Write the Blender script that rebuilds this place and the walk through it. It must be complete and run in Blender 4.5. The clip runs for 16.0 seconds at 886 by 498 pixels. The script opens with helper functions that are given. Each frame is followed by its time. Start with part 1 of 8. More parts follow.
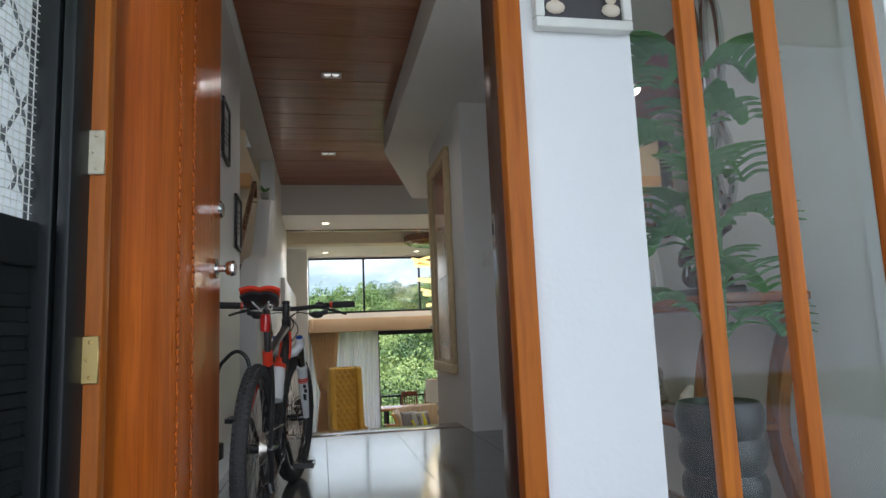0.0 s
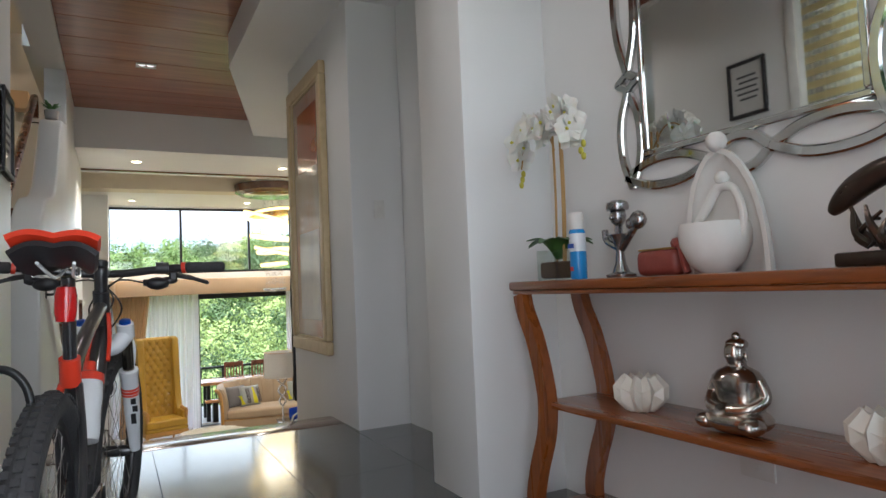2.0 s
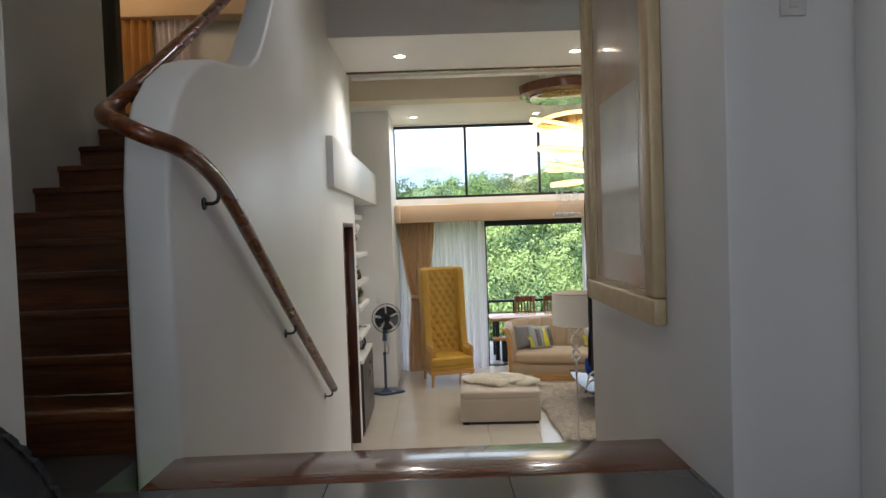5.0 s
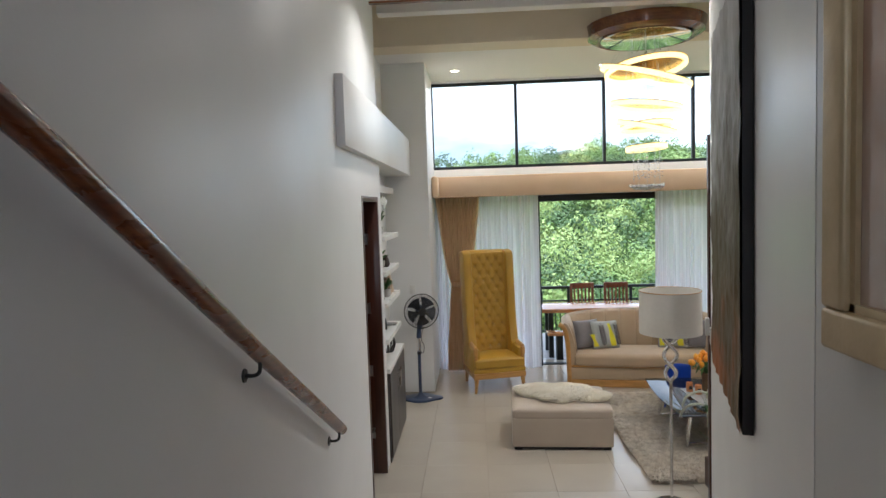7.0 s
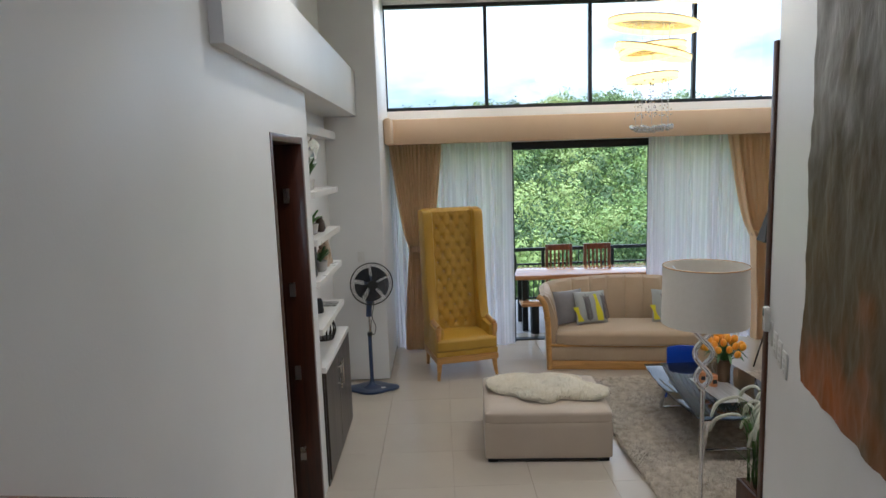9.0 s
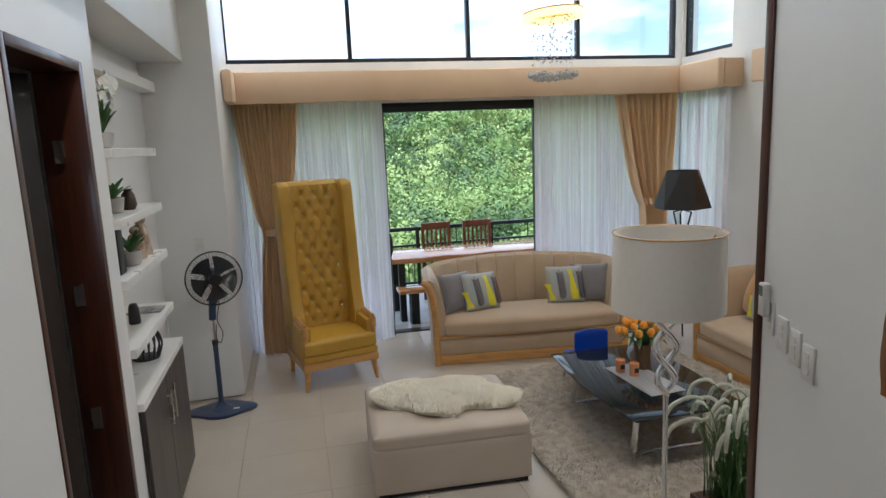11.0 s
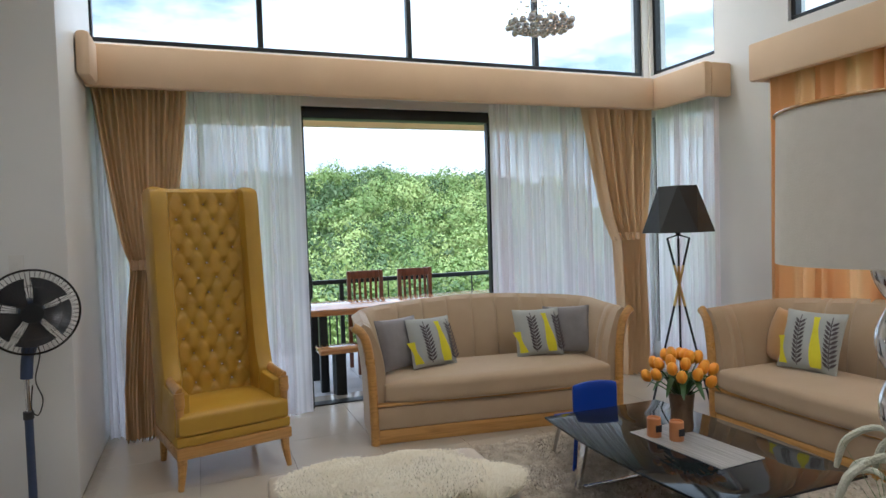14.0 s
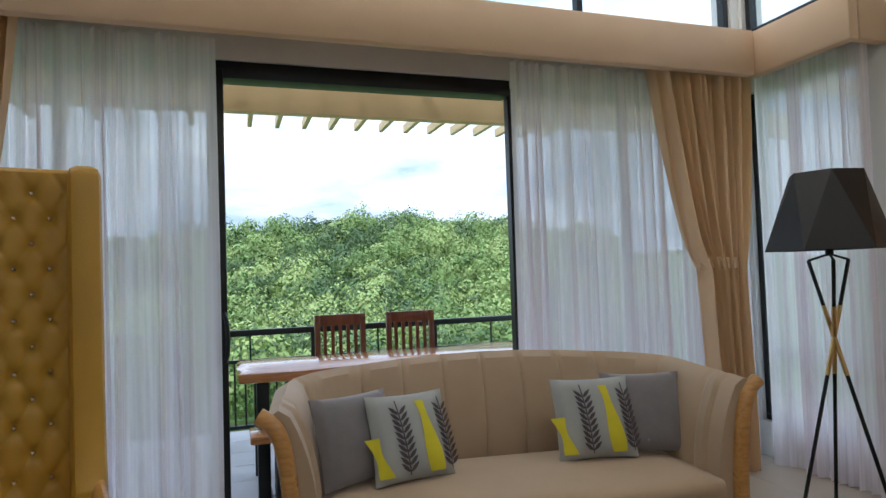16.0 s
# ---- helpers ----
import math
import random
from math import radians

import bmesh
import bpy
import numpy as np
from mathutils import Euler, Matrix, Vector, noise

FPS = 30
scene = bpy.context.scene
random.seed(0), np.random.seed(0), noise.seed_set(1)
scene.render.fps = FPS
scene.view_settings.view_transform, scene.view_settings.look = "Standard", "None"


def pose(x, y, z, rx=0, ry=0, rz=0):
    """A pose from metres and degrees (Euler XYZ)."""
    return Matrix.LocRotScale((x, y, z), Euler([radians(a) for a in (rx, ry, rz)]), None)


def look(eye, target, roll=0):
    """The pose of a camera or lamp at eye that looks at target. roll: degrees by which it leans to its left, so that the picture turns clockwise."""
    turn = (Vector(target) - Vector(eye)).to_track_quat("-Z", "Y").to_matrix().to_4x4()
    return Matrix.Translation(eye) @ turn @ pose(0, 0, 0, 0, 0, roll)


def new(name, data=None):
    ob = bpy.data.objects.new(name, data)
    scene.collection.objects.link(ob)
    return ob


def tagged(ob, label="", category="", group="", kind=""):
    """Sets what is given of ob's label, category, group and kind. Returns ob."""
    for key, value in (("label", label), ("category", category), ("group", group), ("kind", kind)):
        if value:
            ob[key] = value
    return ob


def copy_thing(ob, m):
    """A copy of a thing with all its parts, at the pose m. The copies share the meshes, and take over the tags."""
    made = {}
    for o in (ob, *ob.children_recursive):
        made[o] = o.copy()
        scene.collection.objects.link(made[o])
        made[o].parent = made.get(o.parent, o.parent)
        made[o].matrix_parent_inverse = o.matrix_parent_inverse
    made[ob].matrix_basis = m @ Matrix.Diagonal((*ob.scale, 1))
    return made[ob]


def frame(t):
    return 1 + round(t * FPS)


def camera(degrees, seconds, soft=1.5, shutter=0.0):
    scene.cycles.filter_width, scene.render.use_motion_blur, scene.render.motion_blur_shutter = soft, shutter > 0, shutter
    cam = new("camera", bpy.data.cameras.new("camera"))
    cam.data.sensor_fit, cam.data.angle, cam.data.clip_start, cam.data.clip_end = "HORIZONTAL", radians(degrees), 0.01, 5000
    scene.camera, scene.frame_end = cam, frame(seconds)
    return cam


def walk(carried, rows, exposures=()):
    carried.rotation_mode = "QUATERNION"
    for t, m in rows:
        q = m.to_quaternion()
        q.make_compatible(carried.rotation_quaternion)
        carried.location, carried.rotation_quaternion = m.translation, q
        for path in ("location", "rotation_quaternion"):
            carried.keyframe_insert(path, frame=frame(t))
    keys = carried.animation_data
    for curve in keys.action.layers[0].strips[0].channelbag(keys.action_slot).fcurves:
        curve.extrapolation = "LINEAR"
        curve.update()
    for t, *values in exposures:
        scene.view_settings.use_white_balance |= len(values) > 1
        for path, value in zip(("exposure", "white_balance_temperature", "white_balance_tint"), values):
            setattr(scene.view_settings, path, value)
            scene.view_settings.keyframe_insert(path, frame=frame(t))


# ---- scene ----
cam = camera(69.8, 16.0)
METRES, EYE, TILT, LEAN, TURN = 12.0, 2.53, 0.0, 0.0, -11.1
ROWS = [
    (0.0, 0.0, 0.0, 0.0, 0.32, 7.6, 2.37),
    (0.5, -0.0174, 0.0316, 0.004, -0.49, 5.96, 2.25),
    (1.0, -0.0299, 0.061, 0.0042, -5.34, 4.62, 2.19),
    (1.5, -0.0362, 0.0871, 0.0068, -13.24, 3.54, 2.44),
    (2.0, -0.0342, 0.1095, 0.0076, -16.05, 3.33, 2.43),
    (2.5, -0.0338, 0.1427, 0.0064, -15.92, 3.24, 2.45),
    (3.0, -0.0315, 0.1768, 0.0092, -14.31, 3.12, 2.47),
    (3.5, -0.0281, 0.2123, 0.0113, -10.53, 2.86, 2.44),
    (4.0, -0.0288, 0.2412, 0.0011, -4.13, -0.31, 2.27),
    (4.5, -0.0244, 0.2693, 0.0033, 3.12, -1.66, 2.23),
    (5.0, -0.0237, 0.2995, -0.0, 10.35, -1.76, 2.01),
    (7.5, -0.0636, 0.4704, -0.0005, 13.96, -4.74, 1.89),
    (8.0, -0.0667, 0.5041, -0.002, 13.9, -5.84, 1.87),
    (10.5, -0.0988, 0.6356, -0.0183, 0.71, -9.74, 2.24),
    (11.0, -0.1025, 0.6587, -0.0247, -2.24, -9.75, 2.36),
    (11.5, -0.1126, 0.6789, -0.0331, -5.75, -9.76, 2.38),
    (12.0, -0.1142, 0.6983, -0.0426, -8.03, -9.74, 2.37),
    (12.5, -0.1177, 0.7158, -0.0525, -9.11, -9.32, 2.01),
    (13.0, -0.1162, 0.7399, -0.0626, -9.81, -7.54, 2.09),
    (13.5, -0.1129, 0.7599, -0.0722, -9.8, -3.77, 2.02),
    (14.0, -0.1143, 0.786, -0.0812, -9.78, -1.93, 1.95),
    (14.5, -0.1095, 0.8297, -0.0908, -9.68, 0.52, 2.08),
    (15.0, -0.1009, 0.872, -0.0923, -9.66, 1.53, 2.08),
    (15.5, -0.0868, 0.9147, -0.0931, -9.49, 1.82, 1.94),
    (16.0, -0.0705, 0.9525, -0.0949, -7.29, 2.32, 1.92),
]
walk(cam, [(t, pose(0, 0, EYE, TILT, LEAN, TURN) @ pose(METRES * x, METRES * y, METRES * z, 90 + pitch, roll, yaw)) for t, x, y, z, yaw, pitch, roll in ROWS],
     exposures=[(t, e, k, 10) for t, e, k in ((0.0, 0.6, 5850), (0.5, 0.75, 5850), (1.0, 1.0, 5800), (1.5, 1.42, 5850), (3.5, 1.3, 5850), (5.0, 1.08, 5750), (7.5, 0.98, 5400), (8.0, 0.90, 5350), (10.5, 0.76, 5350), (12.0, 1.14, 5450), (13.0, 1.28, 5450), (13.5, 1.02, 5450), (14.5, 0.74, 5400), (15.0, 0.58, 5400), (16.0, 0.42, 5400))])

# ---- world and light ----
world = bpy.data.worlds.new("sky")
scene.world = world
world.use_nodes = True
wn, wl = world.node_tree.nodes, world.node_tree.links
wn.clear()
w_out = wn.new("ShaderNodeOutputWorld")
w_sky = wn.new("ShaderNodeTexSky")
w_sky.sky_type, w_sky.sun_disc = "NISHITA", False
w_sky.sun_elevation, w_sky.sun_rotation = radians(66), radians(214)
w_bg = wn.new("ShaderNodeBackground")
w_bg.inputs["Strength"].default_value = 0.12
wl.new(w_sky.outputs[0], w_bg.inputs["Color"])
w_cloud = wn.new("ShaderNodeBackground")
w_cloud.inputs["Strength"].default_value = 1.42
w_tc = wn.new("ShaderNodeTexCoord")
w_map = wn.new("ShaderNodeMapping")
w_map.inputs["Scale"].default_value = (1.0, 1.0, 3.2)
w_noise = wn.new("ShaderNodeTexNoise")
w_noise.inputs["Scale"].default_value = 2.6
w_noise.inputs["Detail"].default_value = 7
w_noise.inputs["Roughness"].default_value = 0.55
w_shade = wn.new("ShaderNodeValToRGB")
w_shade.color_ramp.elements[0].position, w_shade.color_ramp.elements[0].color = 0.36, (0.34, 0.41, 0.50, 1)
w_shade.color_ramp.elements[1].position, w_shade.color_ramp.elements[1].color = 0.60, (0.95, 0.98, 1.0, 1)
w_cov = wn.new("ShaderNodeValToRGB")
w_cov.color_ramp.elements[0].position, w_cov.color_ramp.elements[1].position = 0.30, 0.42
w_mix = wn.new("ShaderNodeMixShader")
wl.new(w_tc.outputs["Generated"], w_map.inputs[0])
wl.new(w_map.outputs[0], w_noise.inputs["Vector"])
wl.new(w_noise.outputs[0], w_shade.inputs[0])
wl.new(w_shade.outputs[0], w_cloud.inputs["Color"])
wl.new(w_noise.outputs[0], w_cov.inputs[0])
wl.new(w_cov.outputs[0], w_mix.inputs[0])
wl.new(w_bg.outputs[0], w_mix.inputs[1])
wl.new(w_cloud.outputs[0], w_mix.inputs[2])
wl.new(w_mix.outputs[0], w_out.inputs["Surface"])

sun = new("sun", bpy.data.lights.new("sun", "SUN"))
sun.data.energy, sun.data.angle, sun.data.color = 2.3, radians(14), (1.0, 0.97, 0.93)
sun.matrix_world = look((0, 0, 40), (9.9, 14.8, 0))


def lamp(name, kind, place, target, watts, colour, size=0.1, spread=None):
    ob = new(name, bpy.data.lights.new(name, kind))
    ob.data.energy, ob.data.color = watts, colour
    if kind == "AREA":
        ob.data.shape, ob.data.size = "DISK", size
    elif kind == "SPOT":
        ob.data.spot_size, ob.data.spot_blend, ob.data.shadow_soft_size = radians(spread or 110), 0.8, size
    else:
        ob.data.shadow_soft_size = size
    ob.matrix_world = look(place, target)
    return ob


door_sky = new("door_daylight", bpy.data.lights.new("door_daylight", "AREA"))
door_sky.data.shape, door_sky.data.size, door_sky.data.size_y = "RECTANGLE", 0.84, 2.3
door_sky.data.energy, door_sky.data.color = 5.2, (1.0, 0.965, 0.92)
door_sky.matrix_world = look((0.0, 1.625, 2.88), (0.0, 3.0, 2.88))

WARM = (1.0, 0.88, 0.72)

# ---- materials ----
def mat(name, colour, rough=0.5, metal=0.0, tint=None, scale=6.0, stretch=(1, 1, 1), amount=0.5, bump=0.0, bump_scale=60.0,
        fine=None, random_tint=0.0, coat=0.0, sheen=0.0, rough_vary=0.08, alpha=None, emit=None, emit_strength=0.0, subsurface=0.0):
    """Principled surface with two scales of mottling, a bump and a varied gloss."""
    m = bpy.data.materials.new(name)
    m.use_nodes = True
    nt = m.node_tree
    n, l = nt.nodes, nt.links
    p = n["Principled BSDF"]
    tint = tint or tuple(c * 0.82 for c in colour)
    tc = n.new("ShaderNodeTexCoord")
    mp = n.new("ShaderNodeMapping")
    mp.inputs["Scale"].default_value = stretch
    l.new(tc.outputs["Object"], mp.inputs[0])
    big = n.new("ShaderNodeTexNoise")
    big.inputs["Scale"].default_value, big.inputs["Detail"].default_value = scale, 6
    small = n.new("ShaderNodeTexNoise")
    small.inputs["Scale"].default_value, small.inputs["Detail"].default_value = bump_scale, 4
    l.new(mp.outputs[0], big.inputs["Vector"])
    l.new(mp.outputs[0], small.inputs["Vector"])
    ramp = n.new("ShaderNodeMapRange")
    ramp.inputs["From Min"].default_value, ramp.inputs["From Max"].default_value = 0.35, 0.68
    ramp.inputs["To Max"].default_value = amount
    l.new(big.outputs[0], ramp.inputs["Value"])
    mix = n.new("ShaderNodeMix")
    mix.data_type = "RGBA"
    mix.inputs["A"].default_value, mix.inputs["B"].default_value = (*colour, 1), (*tint, 1)
    l.new(ramp.outputs[0], mix.inputs["Factor"])
    last = mix.outputs["Result"]
    if fine:
        mix2 = n.new("ShaderNodeMix")
        mix2.data_type = "RGBA"
        mix2.inputs["B"].default_value = (*fine, 1)
        r2 = n.new("ShaderNodeMapRange")
        r2.inputs["From Min"].default_value, r2.inputs["From Max"].default_value, r2.inputs["To Max"].default_value = 0.45, 0.72, 0.7
        l.new(small.outputs[0], r2.inputs["Value"])
        l.new(r2.outputs[0], mix2.inputs["Factor"])
        l.new(last, mix2.inputs["A"])
        last = mix2.outputs["Result"]
    if random_tint:
        oi = n.new("ShaderNodeObjectInfo")
        hsv = n.new("ShaderNodeHueSaturation")
        mr = n.new("ShaderNodeMapRange")
        mr.inputs["To Min"].default_value, mr.inputs["To Max"].default_value = 1 - random_tint, 1 + random_tint
        l.new(oi.outputs["Random"], mr.inputs["Value"])
        l.new(mr.outputs[0], hsv.inputs["Value"])
        l.new(last, hsv.inputs["Color"])
        last = hsv.outputs[0]
    l.new(last, p.inputs["Base Color"])
    rr = n.new("ShaderNodeMapRange")
    rr.inputs["To Min"].default_value, rr.inputs["To Max"].default_value = max(0.02, rough - rough_vary), min(1, rough + rough_vary)
    l.new(big.outputs[0], rr.inputs["Value"])
    l.new(rr.outputs[0], p.inputs["Roughness"])
    p.inputs["Metallic"].default_value = metal
    p.inputs["Coat Weight"].default_value = coat
    p.inputs["Coat Roughness"].default_value = 0.08
    p.inputs["Sheen Weight"].default_value = sheen
    if subsurface:
        p.inputs["Subsurface Weight"].default_value = subsurface
    if emit:
        p.inputs["Emission Color"].default_value = (*emit, 1)
        p.inputs["Emission Strength"].default_value = emit_strength
    if bump:
        b = n.new("ShaderNodeBump")
        b.inputs["Strength"].default_value, b.inputs["Distance"].default_value = bump, 0.01
        l.new(small.outputs[0], b.inputs["Height"])
        l.new(b.outputs[0], p.inputs["Normal"])
    return m


def wood(name, light, dark, rough=0.3, axis=2, coat=0.4, grain=14.0, random_tint=0.0):
    s = [grain, grain, grain]
    s[axis] = grain * 0.06
    return mat(name, light, rough, tint=dark, scale=1.0, stretch=tuple(s), amount=0.9, bump=0.06, bump_scale=5.0, fine=tuple(c * 0.7 for c in dark),
               coat=coat, random_tint=random_tint)


def glass_pane(name, tint=(0.97, 0.99, 0.98), gloss=1.0):
    m = bpy.data.materials.new(name)
    m.use_nodes = True
    n, l = m.node_tree.nodes, m.node_tree.links
    n.clear()
    out, mix = n.new("ShaderNodeOutputMaterial"), n.new("ShaderNodeMixShader")
    tr, gl, fr = n.new("ShaderNodeBsdfTransparent"), n.new("ShaderNodeBsdfGlossy"), n.new("ShaderNodeLayerWeight")
    tr.inputs[0].default_value = (*tint, 1)
    gl.inputs["Roughness"].default_value = 0.02
    pw, mr = n.new("ShaderNodeMath"), n.new("ShaderNodeMapRange")
    pw.operation = "POWER"
    pw.inputs[1].default_value = 4
    mr.inputs["To Min"].default_value, mr.inputs["To Max"].default_value = 0.04 * gloss, 0.7
    l.new(fr.outputs["Facing"], pw.inputs[0])
    l.new(pw.outputs[0], mr.inputs["Value"])
    l.new(mr.outputs[0], mix.inputs[0])
    l.new(tr.outputs[0], mix.inputs[1])
    l.new(gl.outputs[0], mix.inputs[2])
    l.new(mix.outputs[0], out.inputs[0])
    return m


def cloth_sheer(name, colour, thin=0.45, through_light=0.6):
    """Thin cloth: some light passes straight, some is scattered through."""
    m = bpy.data.materials.new(name)
    m.use_nodes = True
    n, l = m.node_tree.nodes, m.node_tree.links
    n.clear()
    out = n.new("ShaderNodeOutputMaterial")
    a, b = n.new("ShaderNodeMixShader"), n.new("ShaderNodeMixShader")
    df, tl, tr = n.new("ShaderNodeBsdfDiffuse"), n.new("ShaderNodeBsdfTranslucent"), n.new("ShaderNodeBsdfTransparent")
    tc, w = n.new("ShaderNodeTexCoord"), n.new("ShaderNodeTexNoise")
    w.inputs["Scale"].default_value, w.inputs["Detail"].default_value = 1.0, 3
    mp = n.new("ShaderNodeMapping")
    mp.inputs["Scale"].default_value = (34, 34, 0.25)
    l.new(tc.outputs["Object"], mp.inputs[0])
    mr = n.new("ShaderNodeMapRange")
    mr.inputs["From Min"].default_value, mr.inputs["From Max"].default_value = 0.36, 0.68
    mr.inputs["To Min"].default_value, mr.inputs["To Max"].default_value = thin * 0.35, thin * 1.9
    l.new(mp.outputs[0], w.inputs["Vector"])
    l.new(w.outputs[0], mr.inputs["Value"])
    for s in (df, tl):
        s.inputs["Color"].default_value = (*colour, 1)
    a.inputs[0].default_value = through_light
    l.new(df.outputs[0], a.inputs[1])
    l.new(tl.outputs[0], a.inputs[2])
    mr.clamp = True
    l.new(mr.outputs[0], b.inputs[0])
    l.new(a.outputs[0], b.inputs[1])
    l.new(tr.outputs[0], b.inputs[2])
    l.new(b.outputs[0], out.inputs[0])
    return m


def glow(name, colour, strength):
    return mat(name, colour, 0.4, emit=colour, emit_strength=strength)


WALL = mat("wall_paint", (0.79, 0.79, 0.78), 0.40, tint=(0.74, 0.74, 0.73), scale=1.6, bump=0.05, bump_scale=90, amount=0.6)
WALL_OUT = mat("outer_paint", (0.80, 0.81, 0.82), 0.5, tint=(0.73, 0.74, 0.76), scale=2.5, bump=0.08, bump_scale=70)
CREAM = mat("cream_paint", (0.74, 0.66, 0.52), 0.5, tint=(0.68, 0.60, 0.47), scale=2, bump=0.04)
CEIL = mat("ceiling_paint", (0.82, 0.81, 0.79), 0.6, tint=(0.78, 0.77, 0.75), scale=1.2, bump=0.03)
DARK_TILE = mat("slate_tile", (0.085, 0.092, 0.096), 0.15, tint=(0.065, 0.07, 0.075), scale=3, bump=0.012, bump_scale=45, random_tint=0.05, rough_vary=0.04, coat=0.35)
BEIGE_TILE = mat("beige_tile", (0.49, 0.44, 0.37), 0.20, tint=(0.45, 0.40, 0.335), scale=2.2, bump=0.008, bump_scale=30, random_tint=0.02, rough_vary=0.05)
BALCONY_TILE = mat("balcony_tile", (0.45, 0.45, 0.46), 0.45, tint=(0.37, 0.37, 0.38), scale=3, bump=0.05, random_tint=0.05)
GROUT = mat("grout", (0.36, 0.32, 0.27), 0.8, scale=20)
GROUT_DARK = mat("grout_dark", (0.035, 0.035, 0.035), 0.8, scale=20)
DOOR_WOOD = wood("varnished_narra", (0.42, 0.108, 0.008), (0.24, 0.047, 0.004), 0.3, 2, 0.2)
FRAME_WOOD = wood("varnished_frame", (0.46, 0.135, 0.010), (0.36, 0.09, 0.007), 0.45, 2, 0.05)
HINGE_STEEL = mat("worn_hinge", (0.62, 0.55, 0.42), 0.45, metal=0.6, tint=(0.45, 0.38, 0.25), scale=40)
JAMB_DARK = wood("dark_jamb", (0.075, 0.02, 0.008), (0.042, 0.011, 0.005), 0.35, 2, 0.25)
STEP_WOOD = wood("stair_wood", (0.20, 0.066, 0.022), (0.10, 0.03, 0.011), 0.22, 0, 0.6)
RAIL_WOOD = wood("rail_wood", (0.22, 0.062, 0.014), (0.09, 0.024, 0.007), 0.28, 1, 0.45)
CEIL_WOOD = wood("ceiling_wood", (0.35, 0.115, 0.05), (0.22, 0.066, 0.027), 0.35, 0, 0.3, grain=9)
CONSOLE_WOOD = wood("console_wood", (0.31, 0.095, 0.022), (0.17, 0.045, 0.011), 0.28, 1, 0.5)
CONSOLE_LEG = wood("console_leg_wood", (0.31, 0.095, 0.022), (0.17, 0.045, 0.011), 0.28, 2, 0.4)
TABLE_WOOD = wood("table_slab", (0.62, 0.30, 0.11), (0.45, 0.18, 0.055), 0.25, 0, 0.6)
CHAIR_WOOD = wood("dining_chair_wood", (0.26, 0.075, 0.03), (0.14, 0.035, 0.014), 0.35, 2, 0.3)
GOLD_WOOD = wood("honey_wood", (0.60, 0.33, 0.10), (0.47, 0.24, 0.065), 0.3, 0, 0.4)
FRAME_GOLD = mat("champagne_frame", (0.60, 0.47, 0.28), 0.38, metal=0.25, tint=(0.46, 0.35, 0.19), scale=14, bump=0.1)
BLACK_METAL = mat("black_metal", (0.018, 0.02, 0.021), 0.38, metal=0.3, scale=10, bump=0.03)
BLACK_PLASTIC = mat("black_plastic", (0.02, 0.02, 0.022), 0.45, scale=12, bump=0.05)
RUBBER = mat("rubber", (0.035, 0.035, 0.037), 0.8, scale=30, bump=0.3, bump_scale=120)
CHROME = mat("chrome", (0.78, 0.78, 0.79), 0.12, metal=1.0, scale=6, tint=(0.68, 0.68, 0.69))
STEEL = mat("brushed_steel", (0.55, 0.52, 0.48), 0.28, metal=1.0, scale=8)
BRASS = mat("brass", (0.70, 0.50, 0.20), 0.3, metal=1.0, scale=8)
GLASS = glass_pane("window_glass")
WHITE_PLASTIC = mat("white_plastic", (0.75, 0.74, 0.71), 0.4, scale=12)
SHEER = cloth_sheer("sheer_curtain", (0.98, 0.945, 0.98), 0.13, 0.58)
DRAPE = cloth_sheer("beige_drape", (0.95, 0.75, 0.50), 0.0, 0.28)
DRAPE_PEACH = cloth_sheer("peach_drape", (0.93, 0.60, 0.32), 0.0, 0.24)
VALANCE = mat("valance_cloth", (0.76, 0.56, 0.37), 0.8, tint=(0.70, 0.50, 0.32), scale=3, bump=0.15, bump_scale=220, sheen=0.2)
YELLOW = mat("mustard_leather", (0.50, 0.295, 0.032), 0.40, tint=(0.40, 0.22, 0.022), scale=5, bump=0.12, bump_scale=120)
SOFA = mat("sofa_cloth", (0.46, 0.345, 0.225), 0.65, tint=(0.40, 0.295, 0.185), scale=4, bump=0.15, bump_scale=240, sheen=0.3)
for m in (FRAME_WOOD, DOOR_WOOD):
    m.node_tree.nodes["Principled BSDF"].inputs["Specular IOR Level"].default_value = 0.25
OTTO = mat("ottoman_cloth", (0.50, 0.42, 0.335), 0.6, tint=(0.44, 0.365, 0.285), scale=4, bump=0.12, bump_scale=240, sheen=0.2)

# ---- mesh helpers ----
def root(name, place=(0, 0, 0), rz=0, label="", category="", group="", kind=""):
    ob = new(name)
    ob.empty_display_size = 0.1
    ob.matrix_world = pose(*place, 0, 0, rz)
    return tagged(ob, label, category, group, kind)


def part(name, bm, material, parent=None, label="", smooth=True, place=None):
    me = bpy.data.meshes.new(name)
    bm.normal_update()
    bm.to_mesh(me)
    bm.free()
    me.materials.append(material)
    if smooth:
        me.shade_smooth()
        me.set_sharp_from_angle(angle=radians(38))
    ob = new(name, me)
    ob.parent = parent
    if place is not None:
        ob.matrix_basis = place
    return tagged(ob, label)


def thing(name, bm, material, label, category, group="", kind="", smooth=True, place=None):
    return tagged(part(name, bm, material, None, "", smooth, place), label, category, group, kind)


def fixed(name, bm, material, label="", category="", smooth=True):
    """A piece of the setting."""
    return tagged(part(name, bm, material, None, "", smooth), label, category, "", "structure")


